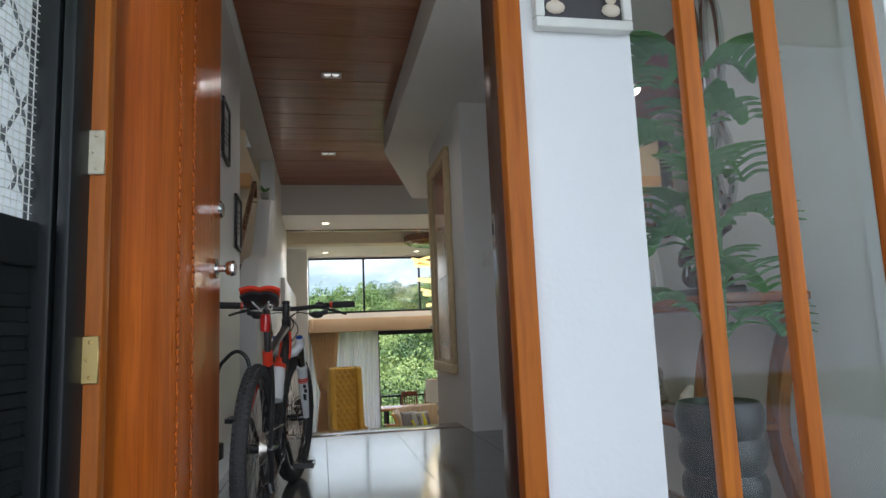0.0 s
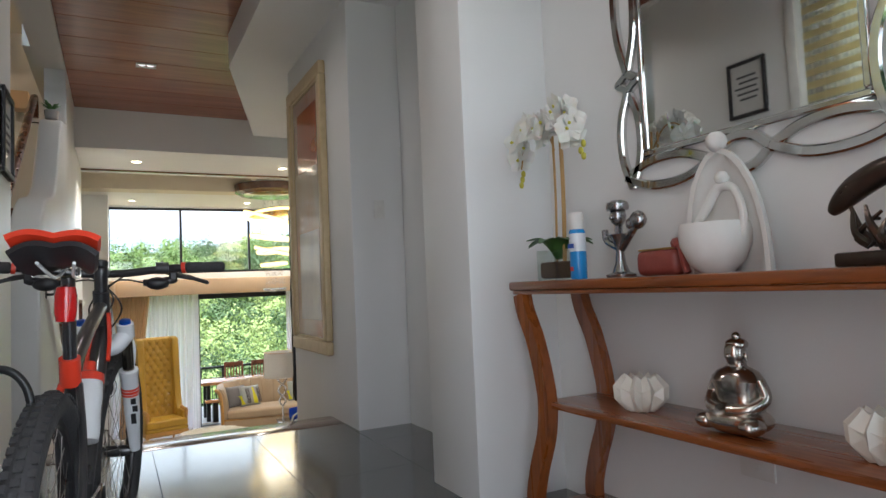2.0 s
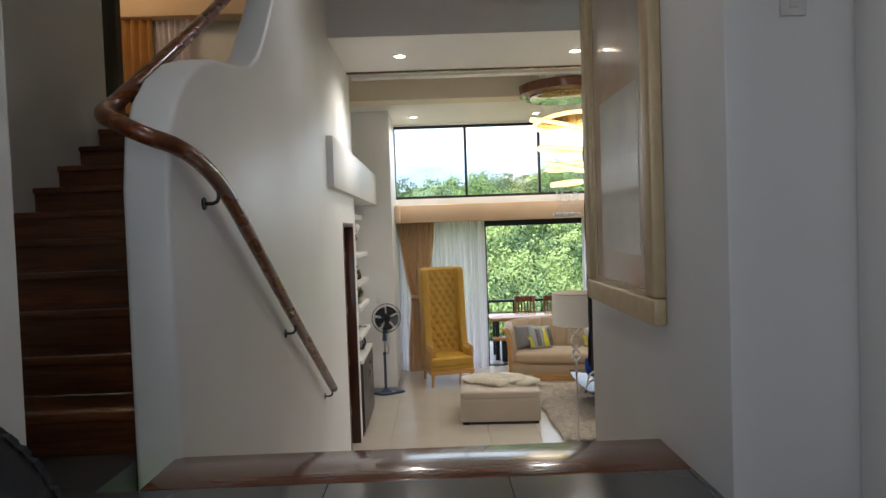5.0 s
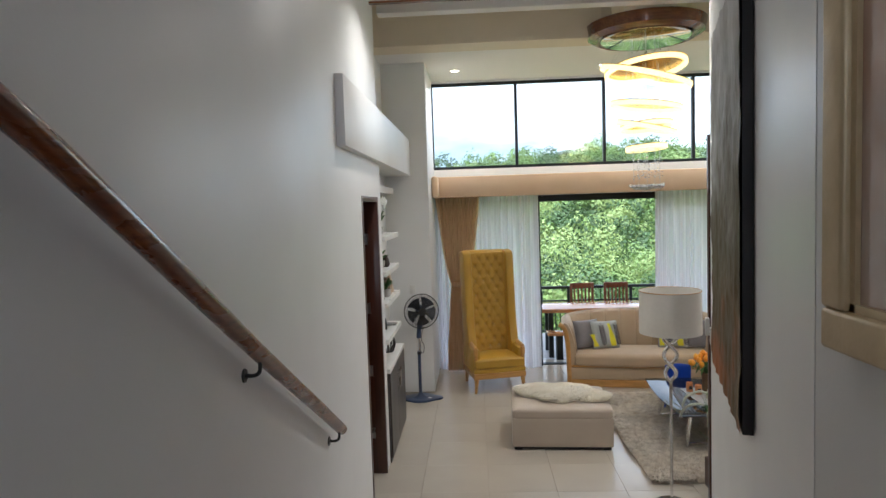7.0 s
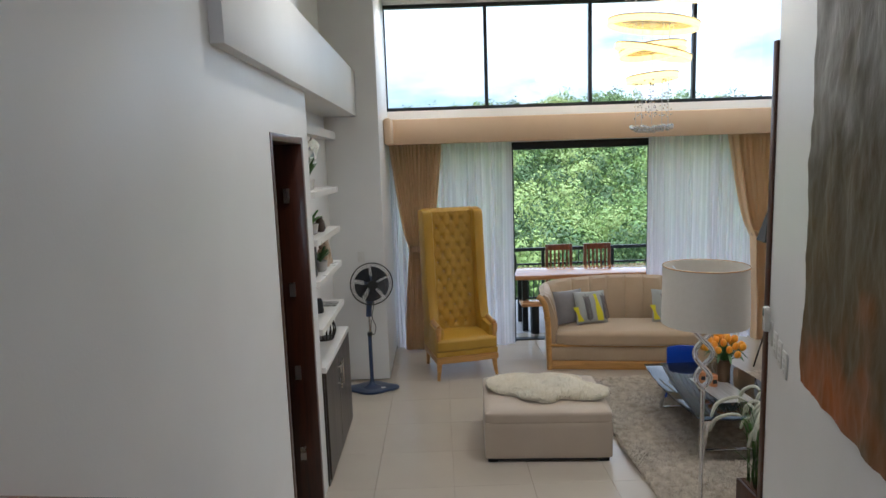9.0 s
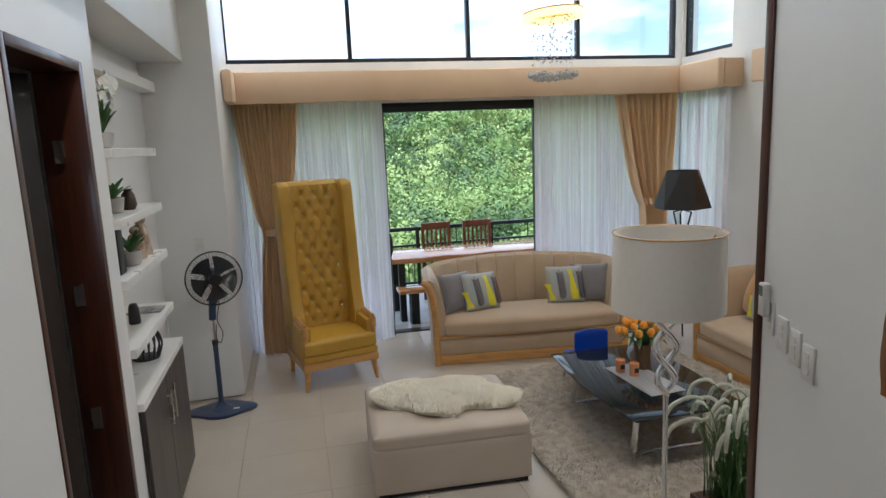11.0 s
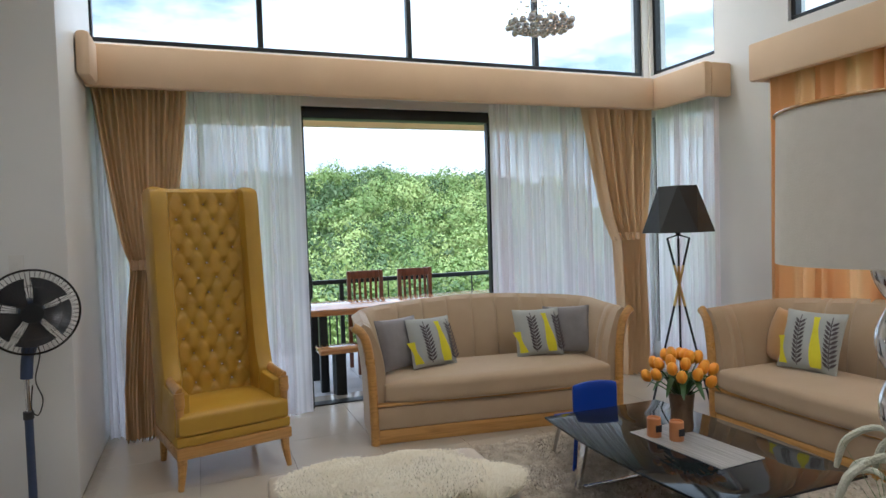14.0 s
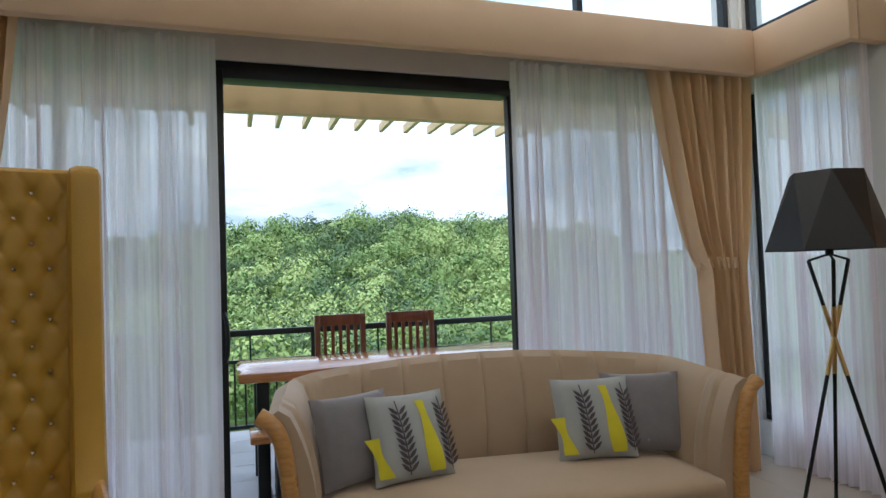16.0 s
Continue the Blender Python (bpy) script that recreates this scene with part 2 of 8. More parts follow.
def box(bm, x0, x1, y0, y1, z0, z1, bevel=0.0, seg=2, m=None):
    r = bmesh.ops.create_cube(bm, size=1)
    vs = r["verts"]
    for v in vs:
        v.co = Vector(((x0 + x1) / 2 + v.co.x * (x1 - x0), (y0 + y1) / 2 + v.co.y * (y1 - y0), (z0 + z1) / 2 + v.co.z * (z1 - z0)))
    if bevel:
        es = list({e for v in vs for e in v.link_edges})
        g = bmesh.ops.bevel(bm, geom=es, offset=bevel, segments=seg, affect="EDGES", profile=0.5)
        vs = g["verts"]
    if m is not None:
        bmesh.ops.transform(bm, matrix=m, verts=list({v for v in vs if v.is_valid}))
    return bm


def boxed(*args, **kw):
    return box(bmesh.new(), *args, **kw)


def prism(bm, pts, lo, hi, axis="z", bevel=0.0):
    """An outline of 2D points pushed along an axis from lo to hi."""
    def co(p, h):
        return {"z": (p[0], p[1], h), "y": (p[0], h, p[1]), "x": (h, p[0], p[1])}[axis]
    a = [bm.verts.new(co(p, lo)) for p in pts]
    b = [bm.verts.new(co(p, hi)) for p in pts]
    k = len(pts)
    fs = [bm.faces.new(a[::-1]), bm.faces.new(b)]
    fs += [bm.faces.new((a[i], a[(i + 1) % k], b[(i + 1) % k], b[i])) for i in range(k)]
    bmesh.ops.recalc_face_normals(bm, faces=fs)
    if bevel:
        bmesh.ops.bevel(bm, geom=[e for f in fs[:2] for e in f.edges], offset=bevel, segments=2, affect="EDGES", profile=0.5)
    return bm


def tube(bm, pts, r, sides=10, closed=False, flat=1.0):
    """A round bar along points; r may be a list."""
    pts = [Vector(p) for p in pts]
    k = len(pts)
    rings, up = [], None
    for i, p in enumerate(pts):
        a = pts[(i - 1) % k] if closed or i else p
        b = pts[(i + 1) % k] if closed or i < k - 1 else p
        d = (b - a).normalized()
        if up is None:
            up = d.orthogonal().normalized()
        up = (up - d * up.dot(d)).normalized()
        side = d.cross(up)
        rr = r[i] if isinstance(r, (list, tuple)) else r
        rings.append([bm.verts.new(p + (up * math.cos(2 * math.pi * j / sides) + side * flat * math.sin(2 * math.pi * j / sides)) * rr) for j in range(sides)])
    for i in range(k if closed else k - 1):
        a, b = rings[i], rings[(i + 1) % k]
        for j in range(sides):
            bm.faces.new((a[j], a[(j + 1) % sides], b[(j + 1) % sides], b[j]))
    if not closed:
        bm.faces.new(rings[0][::-1])
        bm.faces.new(rings[-1])
    return bm


def tubed(*args, **kw):
    return tube(bmesh.new(), *args, **kw)


def lathe(bm, profile, sides=24, centre=(0, 0, 0), wave=None):
    """Profile rows (radius, height) turned round the upright axis."""
    rings = []
    for r, z in profile:
        ring = []
        for j in range(sides):
            a = 2 * math.pi * j / sides
            q = r * (wave(a, z) if wave else 1)
            ring.append(bm.verts.new((centre[0] + q * math.cos(a), centre[1] + q * math.sin(a), centre[2] + z)))
        rings.append(ring)
    for a, b in zip(rings, rings[1:]):
        for j in range(sides):
            bm.faces.new((a[j], a[(j + 1) % sides], b[(j + 1) % sides], b[j]))
    bm.faces.new(rings[0][::-1])
    bm.faces.new(rings[-1])
    return bm


def lathed(*args, **kw):
    return lathe(bmesh.new(), *args, **kw)


def curve(pts, n=8):
    """A smooth line through points (Catmull-Rom)."""
    pts = [Vector(p) for p in pts]
    q = [pts[0]] + pts + [pts[-1]]
    out = []
    for i in range(1, len(q) - 2):
        a, b, c, d = q[i - 1:i + 3]
        for s in range(n):
            t = s / n
            out.append(0.5 * ((2 * b) + (c - a) * t + (2 * a - 5 * b + 4 * c - d) * t * t + (3 * b - a - 3 * c + d) * t ** 3))
    return out + [pts[-1]]


def ball(bm, place, r, squash=(1, 1, 1), sub=2):
    g = bmesh.ops.create_icosphere(bm, subdivisions=sub, radius=r)
    for v in g["verts"]:
        v.co = Vector((v.co.x * squash[0], v.co.y * squash[1], v.co.z * squash[2])) + Vector(place)
    return bm


def grid(fn, nu, nv, close_u=False):
    """A sheet from fn(u, v), u and v from 0 to 1."""
    bm = bmesh.new()
    vs = [[bm.verts.new(fn(i / nu, j / nv)) for j in range(nv + 1)] for i in range(nu if close_u else nu + 1)]
    for i in range(nu):
        for j in range(nv):
            a, b = vs[i], vs[(i + 1) % len(vs)]
            bm.faces.new((a[j], b[j], b[j + 1], a[j + 1]))
    return bm


def thicken(bm, t):
    bmesh.ops.recalc_face_normals(bm, faces=bm.faces[:])
    bmesh.ops.solidify(bm, geom=bm.faces[:], thickness=t)
    return bm


def wall_with_holes(name, axis, place, thick, a0, a1, z0, z1, holes, material, label=""):
    """An upright wall along x (axis 'y': at y=place) or along y (axis 'x'), with openings (a0, a1, z0, z1)."""
    bm = bmesh.new()
    aa = sorted({a0, a1, *[h[0] for h in holes], *[h[1] for h in holes]})
    zz = sorted({z0, z1, *[h[2] for h in holes], *[h[3] for h in holes]})
    aa, zz = [a for a in aa if a0 <= a <= a1], [z for z in zz if z0 <= z <= z1]

    def solid(i, j):
        if not (0 <= i < len(aa) - 1 and 0 <= j < len(zz) - 1):
            return False
        ca, cz = (aa[i] + aa[i + 1]) / 2, (zz[j] + zz[j + 1]) / 2
        return not any(h[0] < ca < h[1] and h[2] < cz < h[3] for h in holes)
    seen = {}

    def v(a, t, z):
        key = (round(a, 4), round(t, 4), round(z, 4))
        if key not in seen:
            seen[key] = bm.verts.new((a, t, z) if axis == "y" else (t, a, z))
        return seen[key]
    p0, p1 = place, place + thick
    for i in range(len(aa) - 1):
        for j in range(len(zz) - 1):
            if not solid(i, j):
                continue
            b, c, d, e = aa[i], aa[i + 1], zz[j], zz[j + 1]
            for p in (p0, p1):
                bm.faces.new((v(b, p, d), v(c, p, d), v(c, p, e), v(b, p, e)))
            for q, n in (((b, b, d, e), (-1, 0)), ((c, c, d, e), (1, 0)), ((b, c, d, d), (0, -1)), ((b, c, e, e), (0, 1))):
                if not solid(i + n[0], j + n[1]):
                    if n[0]:
                        bm.faces.new((v(q[0], p0, d), v(q[0], p1, d), v(q[0], p1, e), v(q[0], p0, e)))
                    else:
                        bm.faces.new((v(b, p0, q[2]), v(c, p0, q[2]), v(c, p1, q[2]), v(b, p1, q[2])))
    bmesh.ops.recalc_face_normals(bm, faces=bm.faces[:])
    return fixed(name, bm, material, label, "wall", smooth=False)


def shared(name, mesh, parent, m):
    """One more piece on a mesh that is shared."""
    ob = new(name, mesh)
    ob.parent = parent
    ob.matrix_basis = m
    return ob


def mesh_of(name, bm, material, smooth=True):
    me = bpy.data.meshes.new(name)
    bm.to_mesh(me)
    bm.free()
    me.materials.append(material)
    if smooth:
        me.shade_smooth()
        me.set_sharp_from_angle(angle=radians(38))
    return me

# ---- the setting ----
F = 1.70            # foyer floor
XL, XR = -0.565, 2.10   # stair walls
YW = 15.15          # window wall
TOP = 4.45

# foyer floor slab, living floor slab (tiles are laid on them at the end of the file)
floor_foyer = fixed("floor_foyer", boxed(-2.3, 1.9, 1.5, 5.66, F - 0.2, F - 0.012), GROUT_DARK, "dark slate-grey tiled foyer floor", "floor", smooth=False)
fixed("floor_stair_foot", boxed(-2.17, -0.746, 5.6605, 6.07, F - 0.2, F - 0.001), DARK_TILE, "dark tiles at the foot of the upper stairs", "floor", smooth=False)
nosing = fixed("trim_step_edge", boxed(-0.60, 1.25, 5.672, 5.985, F - 0.05, F + 0.002, bevel=0.008), STEP_WOOD, "glossy brown wooden edge at the head of the stairs", "trim")
floor_living = fixed("floor_living", boxed(-1.1, 5.3, 8.3, 15.35, -0.2, -0.012), GROUT, "pale beige tiled living room floor", "floor", smooth=False)

# flight down
stairs_down = root("staircase_down", (0, 0, 0), 0, "brown wooden stairs going down to the living room", "stairs", "", "structure")
for i in range(9):
    y0, z1 = 5.985 + 0.30 * i, F - 0.171 * (i + 1)
    x1 = 1.25 if i < 3 else XR
    part("step", boxed(-0.60, x1, y0, y0 + 0.33, z1 - 0.045, z1, bevel=0.008), STEP_WOOD, stairs_down)
    part("riser", boxed(-0.60, x1, y0 + 0.30, y0 + 0.315, z1 - 0.168, z1 - 0.046), STEP_WOOD, stairs_down, smooth=False)

# flight up beside it
stairs_up = root("staircase_up", (0, 0, 0), 0, "dark reddish-brown wooden stairs going up beside a white wall", "stairs", "", "structure")
for i in range(11):
    y0, z1 = 6.06 + 0.28 * i, F + 0.17 * (i + 1)
    part("step", boxed(-2.17, -0.76, y0 - 0.025, y0 + 0.28, z1 - 0.04, z1, bevel=0.01), STEP_WOOD, stairs_up)
    part("riser", boxed(-2.17, -0.76, y0, y0 + 0.02, z1 - 0.172, z1 - 0.039), STEP_WOOD, stairs_up, smooth=False)
fixed("floor_landing", boxed(-4.2, -0.76, 9.14, 12.0, F + 1.68, F + 1.87), STEP_WOOD, "brown wooden upper landing floor", "floor", smooth=False)

# wall between the two flights: low rounded end, then a curved rise to the ceiling
prof = [(5.96, 0.0)]
prof += [(y, z) for y, z in [(5.96, 2.72), (5.99, 2.92), (6.06, 3.06), (6.18, 3.18), (6.34, 3.28), (6.52, 3.345), (6.75, 3.385), (6.95, 3.42), (7.12, 3.47), (7.28, 3.56),
                             (7.42, 3.70), (7.54, 3.84), (7.66, 3.99), (7.80, 4.15), (7.88, 4.22), (7.98, 4.265), (8.40, 4.335), (8.40, 5.2)]]
prof += [(9.85, 5.2), (9.85, 0.0)]
bm = prism(bmesh.new(), prof, -0.745, XL, "x")
rim = [e for e in bm.edges if abs(e.verts[0].co.x - e.verts[1].co.x) < 1e-4 and max(v.co.y for v in e.verts) < 9.0 and max(v.co.z for v in e.verts) < 5.1]
bmesh.ops.bevel(bm, geom=rim, offset=0.022, segments=3, affect="EDGES", profile=0.5)
fixed("wall_stair", bm, WALL, "white plastered stair wall with a curved top", "wall")
wall_with_holes("wall_left", "x", XL - 0.18, 0.18, 9.85, 11.34, 0, 5.2, [(10.36, 11.20, -0.1, 2.64)], WALL, "white wall with a dark doorway")
fixed("wall_niche", boxed(-1.06, -0.86, 11.34, 13.82, 0, 5.2), WALL, "white wall behind floating shelves", "wall", smooth=False)
fixed("wall_niche_side", boxed(-1.06, XL, 11.3405, 11.40, 0, 2.959), WALL, "white end of the wall", "wall", smooth=False)
fixed("wall_pier", boxed(-1.06, -0.27, 13.82, 15.15, 0, 5.2, bevel=0.006), WALL, "white pier beside the window", "wall")
fixed("trim_bulkhead", boxed(-1.0, -0.505, 9.52, 13.8195, 2.96, 3.44, bevel=0.006), WALL, "white box bulkhead above the shelves", "bulkhead")
fixed("wall_room_side", boxed(-2.4, -2.3, 9.0, 13.9, 0, 3.0), WALL, "white wall of the side room", "wall", smooth=False)
fixed("wall_side_end", boxed(-2.3, -1.06, 13.82, 13.9, 0, 3.0), WALL, "white wall of the side room", "wall", smooth=False)
fixed("ceiling_side", boxed(-2.4, XL - 0.18, 9.0, 13.9, 2.72, 2.8), CEIL, "white ceiling of the side room", "ceiling", smooth=False)
fixed("floor_side", boxed(-2.4, -1.1, 9.0, 13.9, -0.2, 0), BEIGE_TILE, "beige floor of the side room", "floor", smooth=False)
fixed("wall_side_near", boxed(-2.4, -0.78, 8.9, 9.0, 0, 3.0), WALL, "white wall of the side room", "wall", smooth=False)

# entrance wall, with the doorway and the barred window
wall_with_holes("wall_entrance", "y", 1.44, 0.16, -2.4, 2.4, 1.4, 5.2, [(-0.53, 0.50, 1.0, 4.10), (0.80, 1.60, 1.75, 4.3)], WALL_OUT, "white entrance wall")
# left foyer wall with a small window
wall_with_holes("wall_foyer_left", "x", XL - 0.20, 0.15, 1.601, 5.15, 1.5, 5.2, [(3.0, 3.90, 3.62, 4.47)], WALL, "white foyer wall")
fixed("wall_stair_left", boxed(-2.32, -2.17, 3.6, 8.72, 1.4, 6.6), WALL, "white wall beside the upper stairs", "wall", smooth=False)
fixed("wall_hall_near", boxed(-2.17, -0.80, 3.6, 3.7, 1.5, 5.2), WALL, "white hall wall", "wall", smooth=False)
# right side of the foyer: console recess, column, dark doorway, pier
fixed("wall_console", boxed(1.62, 1.78, 1.601, 3.7, 1.5, 5.2), WALL, "white wall behind the console table", "wall", smooth=False)
fixed("wall_column", boxed(1.175, 1.78, 3.7005, 4.13, 1.5, 5.2, bevel=0.006), WALL, "white square column", "wall")
wall_with_holes("wall_right", "x", 1.62, 0.16, 4.131, 5.38, 1.5, 5.2, [(4.2, 4.93, 1.0, 4.33)], WALL, "white wall with a dark door")
fixed("wall_pier_right", boxed(1.25, 1.78, 5.385, 7.0, 1.0, 5.2, bevel=0.008), WALL, "white wall that carries the tall picture", "wall")
fixed("wall_stair_right", prism(bmesh.new(), [(1.2505, 7.0005), (2.10, 10.10), (2.27, 10.10), (1.43, 7.0005)], -0.01, 5.2), WALL, "white slanting wall beside the stairs down", "wall", smooth=False)
fixed("trim_wall_end", boxed(XR - 0.012, XR + 0.19, 10.1005, 10.14, 0, 3.0, bevel=0.004), JAMB_DARK, "dark brown wooden trim on the wall's end", "trim")
fixed("wall_back_right", boxed(1.98, 5.25, 9.0, 9.15, 0, 5.2), WALL, "white wall behind the sofa corner", "wall", smooth=False)
fixed("wall_under_stairs", boxed(-0.6, XR, 5.75, 5.85, -0.1, F - 0.22), WALL, "white wall under the landing", "wall", smooth=False)

# window wall and right wall
wall_with_holes("wall_window", "y", YW, 0.2, -0.45, 5.25, -0.05, 5.2, [(-0.24, 4.96, -0.06, 2.66), (-0.30, 4.98, 3.10, 4.42)], WALL, "white window wall")
wall_with_holes("wall_right_living", "x", 5.05, 0.2, 9.15, 15.15, -0.05, 5.2,
                [(14.22, 15.12, 0.25, 2.66), (14.22, 15.12, 3.10, 4.42), (11.0, 13.42, 0.6, 2.66), (11.0, 13.42, 3.15, 4.42)], WALL, "white living room wall")

# ceilings
bm = bmesh.new()
for k in range(18):
    y0 = 1.6 + k * 0.455
    box(bm, -0.566, 1.6, y0 + 0.003, y0 + 0.452, 4.89, 4.92, bevel=0.003, seg=1)
fixed("ceiling_wood", bm, CEIL_WOOD, "reddish-brown plank ceiling over the foyer", "ceiling")
bm = prism(bmesh.new(), [(0.74, 1.601), (0.74, 7.0), (1.40, 9.42), (2.099, 9.42), (2.099, 1.601)], 4.60, 4.885)
fixed("ceiling_soffit", bm, CEIL, "white lower ceiling with a slanting edge", "ceiling", smooth=False)
fixed("ceiling_hall", boxed(-0.7995, -0.568, 1.601, 8.397, 4.872, 4.95), CEIL, "white ceiling strip", "ceiling", smooth=False)
bm = box(bmesh.new(), -0.60, 5.2, 9.80, 11.15, 4.42, 5.2)
fixed("ceiling_beam", bm, CEIL, "white dropped ceiling over the foot of the stairs", "ceiling", smooth=False)
bm = bmesh.new()
box(bm, -0.86, 5.2, 11.1505, 13.1, 4.86, 5.2)
box(bm, -0.86, 5.2, 12.72, 13.099, 4.40, 4.855)
fixed("ceiling_tray", bm, CREAM, "cream recessed ceiling tray", "ceiling", smooth=False)
fixed("trim_tray_strip", boxed(-0.6, 5.05, 11.15, 11.20, 4.40, 4.425), STEP_WOOD, "thin brown wooden strip round the tray", "trim", smooth=False)
bm = bmesh.new()
box(bm, -0.6, 5.05, 11.40, 11.55, 4.52, 4.86)
box(bm, -0.6, 5.05, 11.85, 12.00, 4.52, 4.86)
fixed("ceiling_steps", bm, CEIL, "white stepped bands of the ceiling tray", "ceiling", smooth=False)
fixed("ceiling_window", boxed(-1.06, 5.2, 13.1005, 15.2, TOP, 5.2), CEIL, "white ceiling along the windows", "ceiling", smooth=False)
fixed("roof", boxed(-4.3, 5.4, 1.45, 15.3, 6.6, 6.75), CEIL, "plain roof slab", "roof", smooth=False)
fixed("ceiling_stair_up", boxed(-4.2, -0.9, 3.6, 12.0, 6.45, 6.55), CEIL, "white ceiling above the upper stairs", "ceiling", smooth=False)
fixed("wall_upper_end", boxed(-4.2, -0.76, 11.9, 12.0, F + 1.87, 6.45), WALL, "white wall of the upper landing", "wall", smooth=False)
fixed("wall_upper_side", boxed(-4.25, -4.15, 8.6, 11.899, F + 1.87, 6.45), WALL, "white wall of the upper landing", "wall", smooth=False)
fixed("wall_upper_near", boxed(-4.2, -2.321, 8.6, 8.72, F + 1.87, 6.45), WALL, "white wall of the upper landing", "wall", smooth=False)
fixed("wall_upper_inner", boxed(-0.90, -0.7555, 8.2, 11.899, 5.0, 6.6), WALL, "white upper wall", "wall", smooth=False)
fixed("wall_foyer_over", boxed(-0.9, -0.8, 1.601, 8.2, 5.2, 6.2), WALL, "white upper wall", "wall", smooth=False)

# porch
# Unseen slab, added to keep the sun off the entrance wall.
fixed("roof_porch_shade", boxed(-4, 5, -1.3, 1.44, 4.75, 4.87), CEIL, "plain white slab added over the porch, out of view, for shade", "roof", smooth=False)
# Floor out of sight; its pale tile is chosen to bounce light indoors.
fixed("floor_porch", boxed(-4, 5, -4, 1.44, F - 0.32, F - 0.12), BALCONY_TILE, "tiled porch floor out of view, made pale to bounce light", "floor", smooth=False)

# ---- windows and doors of the setting ----
def window(name, axis, place, a0, a1, z0, z1, mullions, label, bars=0.045, depth=0.07, pane=True, cross=()):
    """A black aluminium window in an opening: outer frame, mullions, glass panes."""
    w = root(name, (0, 0, 0), 0, label, "window", "", "structure")

    def b(p0, p1, q0, q1, d0=-depth / 2, d1=depth / 2):
        if axis == "y":
            return boxed(p0, p1, place + d0, place + d1, q0, q1, bevel=0.004, seg=1)
        return boxed(place + d0, place + d1, p0, p1, q0, q1, bevel=0.004, seg=1)
    part("frame_top", b(a0, a1, z1 - bars, z1), BLACK_METAL, w)
    part("frame_bottom", b(a0, a1, z0, z0 + bars), BLACK_METAL, w)
    for a in (a0, a1 - bars):
        part("frame_side", b(a, a + bars, z0 + bars, z1 - bars), BLACK_METAL, w)
    for a in mullions:
        part("mullion", b(a - bars / 2, a + bars / 2, z0 + bars, z1 - bars), BLACK_METAL, w)
    for z in cross:
        part("crossbar", b(a0 + bars, a1 - bars, z - bars / 2, z + bars / 2, -depth / 2.5, depth / 2.5), BLACK_METAL, w)
    if pane:
        edges = [a0 + bars] + [q for a in mullions for q in (a - bars / 2, a + bars / 2)] + [a1 - bars]
        for a, c in zip(edges[::2], edges[1::2]):
            g = part("pane", b(a, c, z0 + bars, z1 - bars, -0.003, 0.003), GLASS, w, smooth=False)
            g.visible_shadow = False
    return w


window("window_1", "y", YW + 0.06, -0.30, 4.98, 3.10, 4.42, [1.02, 2.36, 3.70], "row of high windows in black aluminium frames")
window("window_2", "x", 5.12, 14.22, 15.12, 3.10, 4.42, [], "high corner window in a black frame")
window("window_3", "x", 5.12, 11.0, 13.42, 3.15, 4.42, [12.2], "high side windows in black frames")
window("window_4", "x", 5.12, 14.22, 15.12, 0.25, 2.66, [], "narrow corner window in a black frame", cross=(0.75,))
window("window_5", "x", 5.12, 11.0, 13.42, 0.6, 2.66, [12.2], "wide side window in a black frame")
# sliding doors: fixed panes at both sides, the middle stands open
window("window_6", "y", YW + 0.10, -0.24, 1.30, 0.0, 2.62, [0.5], "fixed glazed door panels in black frames", bars=0.05)
window("window_7", "y", YW + 0.10, 3.14, 4.96, 0.0, 2.62, [4.05], "sliding glazed door panels in black frames", bars=0.05)
sl = root("door_1", (0, 0, 0), 0, "open black aluminium sliding door to the balcony", "door", "", "structure")
part("frame_top", boxed(1.30, 3.14, YW + 0.02, YW + 0.16, 2.56, 2.66, bevel=0.005), BLACK_METAL, sl)
part("frame_side", boxed(1.262, 1.345, YW - 0.02, YW + 0.11, 0.0, 2.60, bevel=0.006), BLACK_METAL, sl)
part("track", boxed(1.30, 3.14, YW + 0.03, YW + 0.15, -0.01, 0.012), BLACK_METAL, sl)
part("door_handle", tubed(curve([(1.325, YW - 0.02, 1.22), (1.34, YW - 0.075, 1.17), (1.345, YW - 0.085, 1.08), (1.34, YW - 0.075, 0.99), (1.325, YW - 0.02, 0.94)]), 0.012), BLACK_METAL, sl)

# entrance: frame, open door leaf, screen door, barred window
ef = root("door_2", (0, 0, 0), 0, "open varnished orange-brown wooden front door in its frame", "door", "", "structure")
part("frame_side", boxed(-0.53, -0.438, 1.412, 1.455, F - 0.1, 4.10, bevel=0.006), FRAME_WOOD, ef)
part("frame_side", boxed(0.440, 0.498, 1.412, 1.462, F - 0.1, 4.10, bevel=0.006), FRAME_WOOD, ef, "varnished outer door jamb")
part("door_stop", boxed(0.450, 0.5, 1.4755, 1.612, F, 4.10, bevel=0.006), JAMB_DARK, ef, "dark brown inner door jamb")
part("seal", boxed(0.447, 0.462, 1.4625, 1.475, F, 4.09), mat("grey_seal", (0.35, 0.36, 0.38), 0.7, scale=40, bump=0.2), ef, "grey weather seal")
part("frame_top", boxed(-0.53, 0.50, 1.42, 1.615, 4.10, 4.16, bevel=0.006), FRAME_WOOD, ef)
part("sill", boxed(-0.53, 0.50, 1.42, 1.62, F - 0.12, F + 0.005, bevel=0.006), STEP_WOOD, ef)
leaf_m = pose(-0.485, 1.545, 0, 0, 0, 83)
leaf = part("door_leaf", boxed(0.0, 0.955, 0.0, 0.045, F + 0.012, 4.085, bevel=0.004), DOOR_WOOD, ef, "varnished wooden door leaf", place=leaf_m)
bm = bmesh.new()
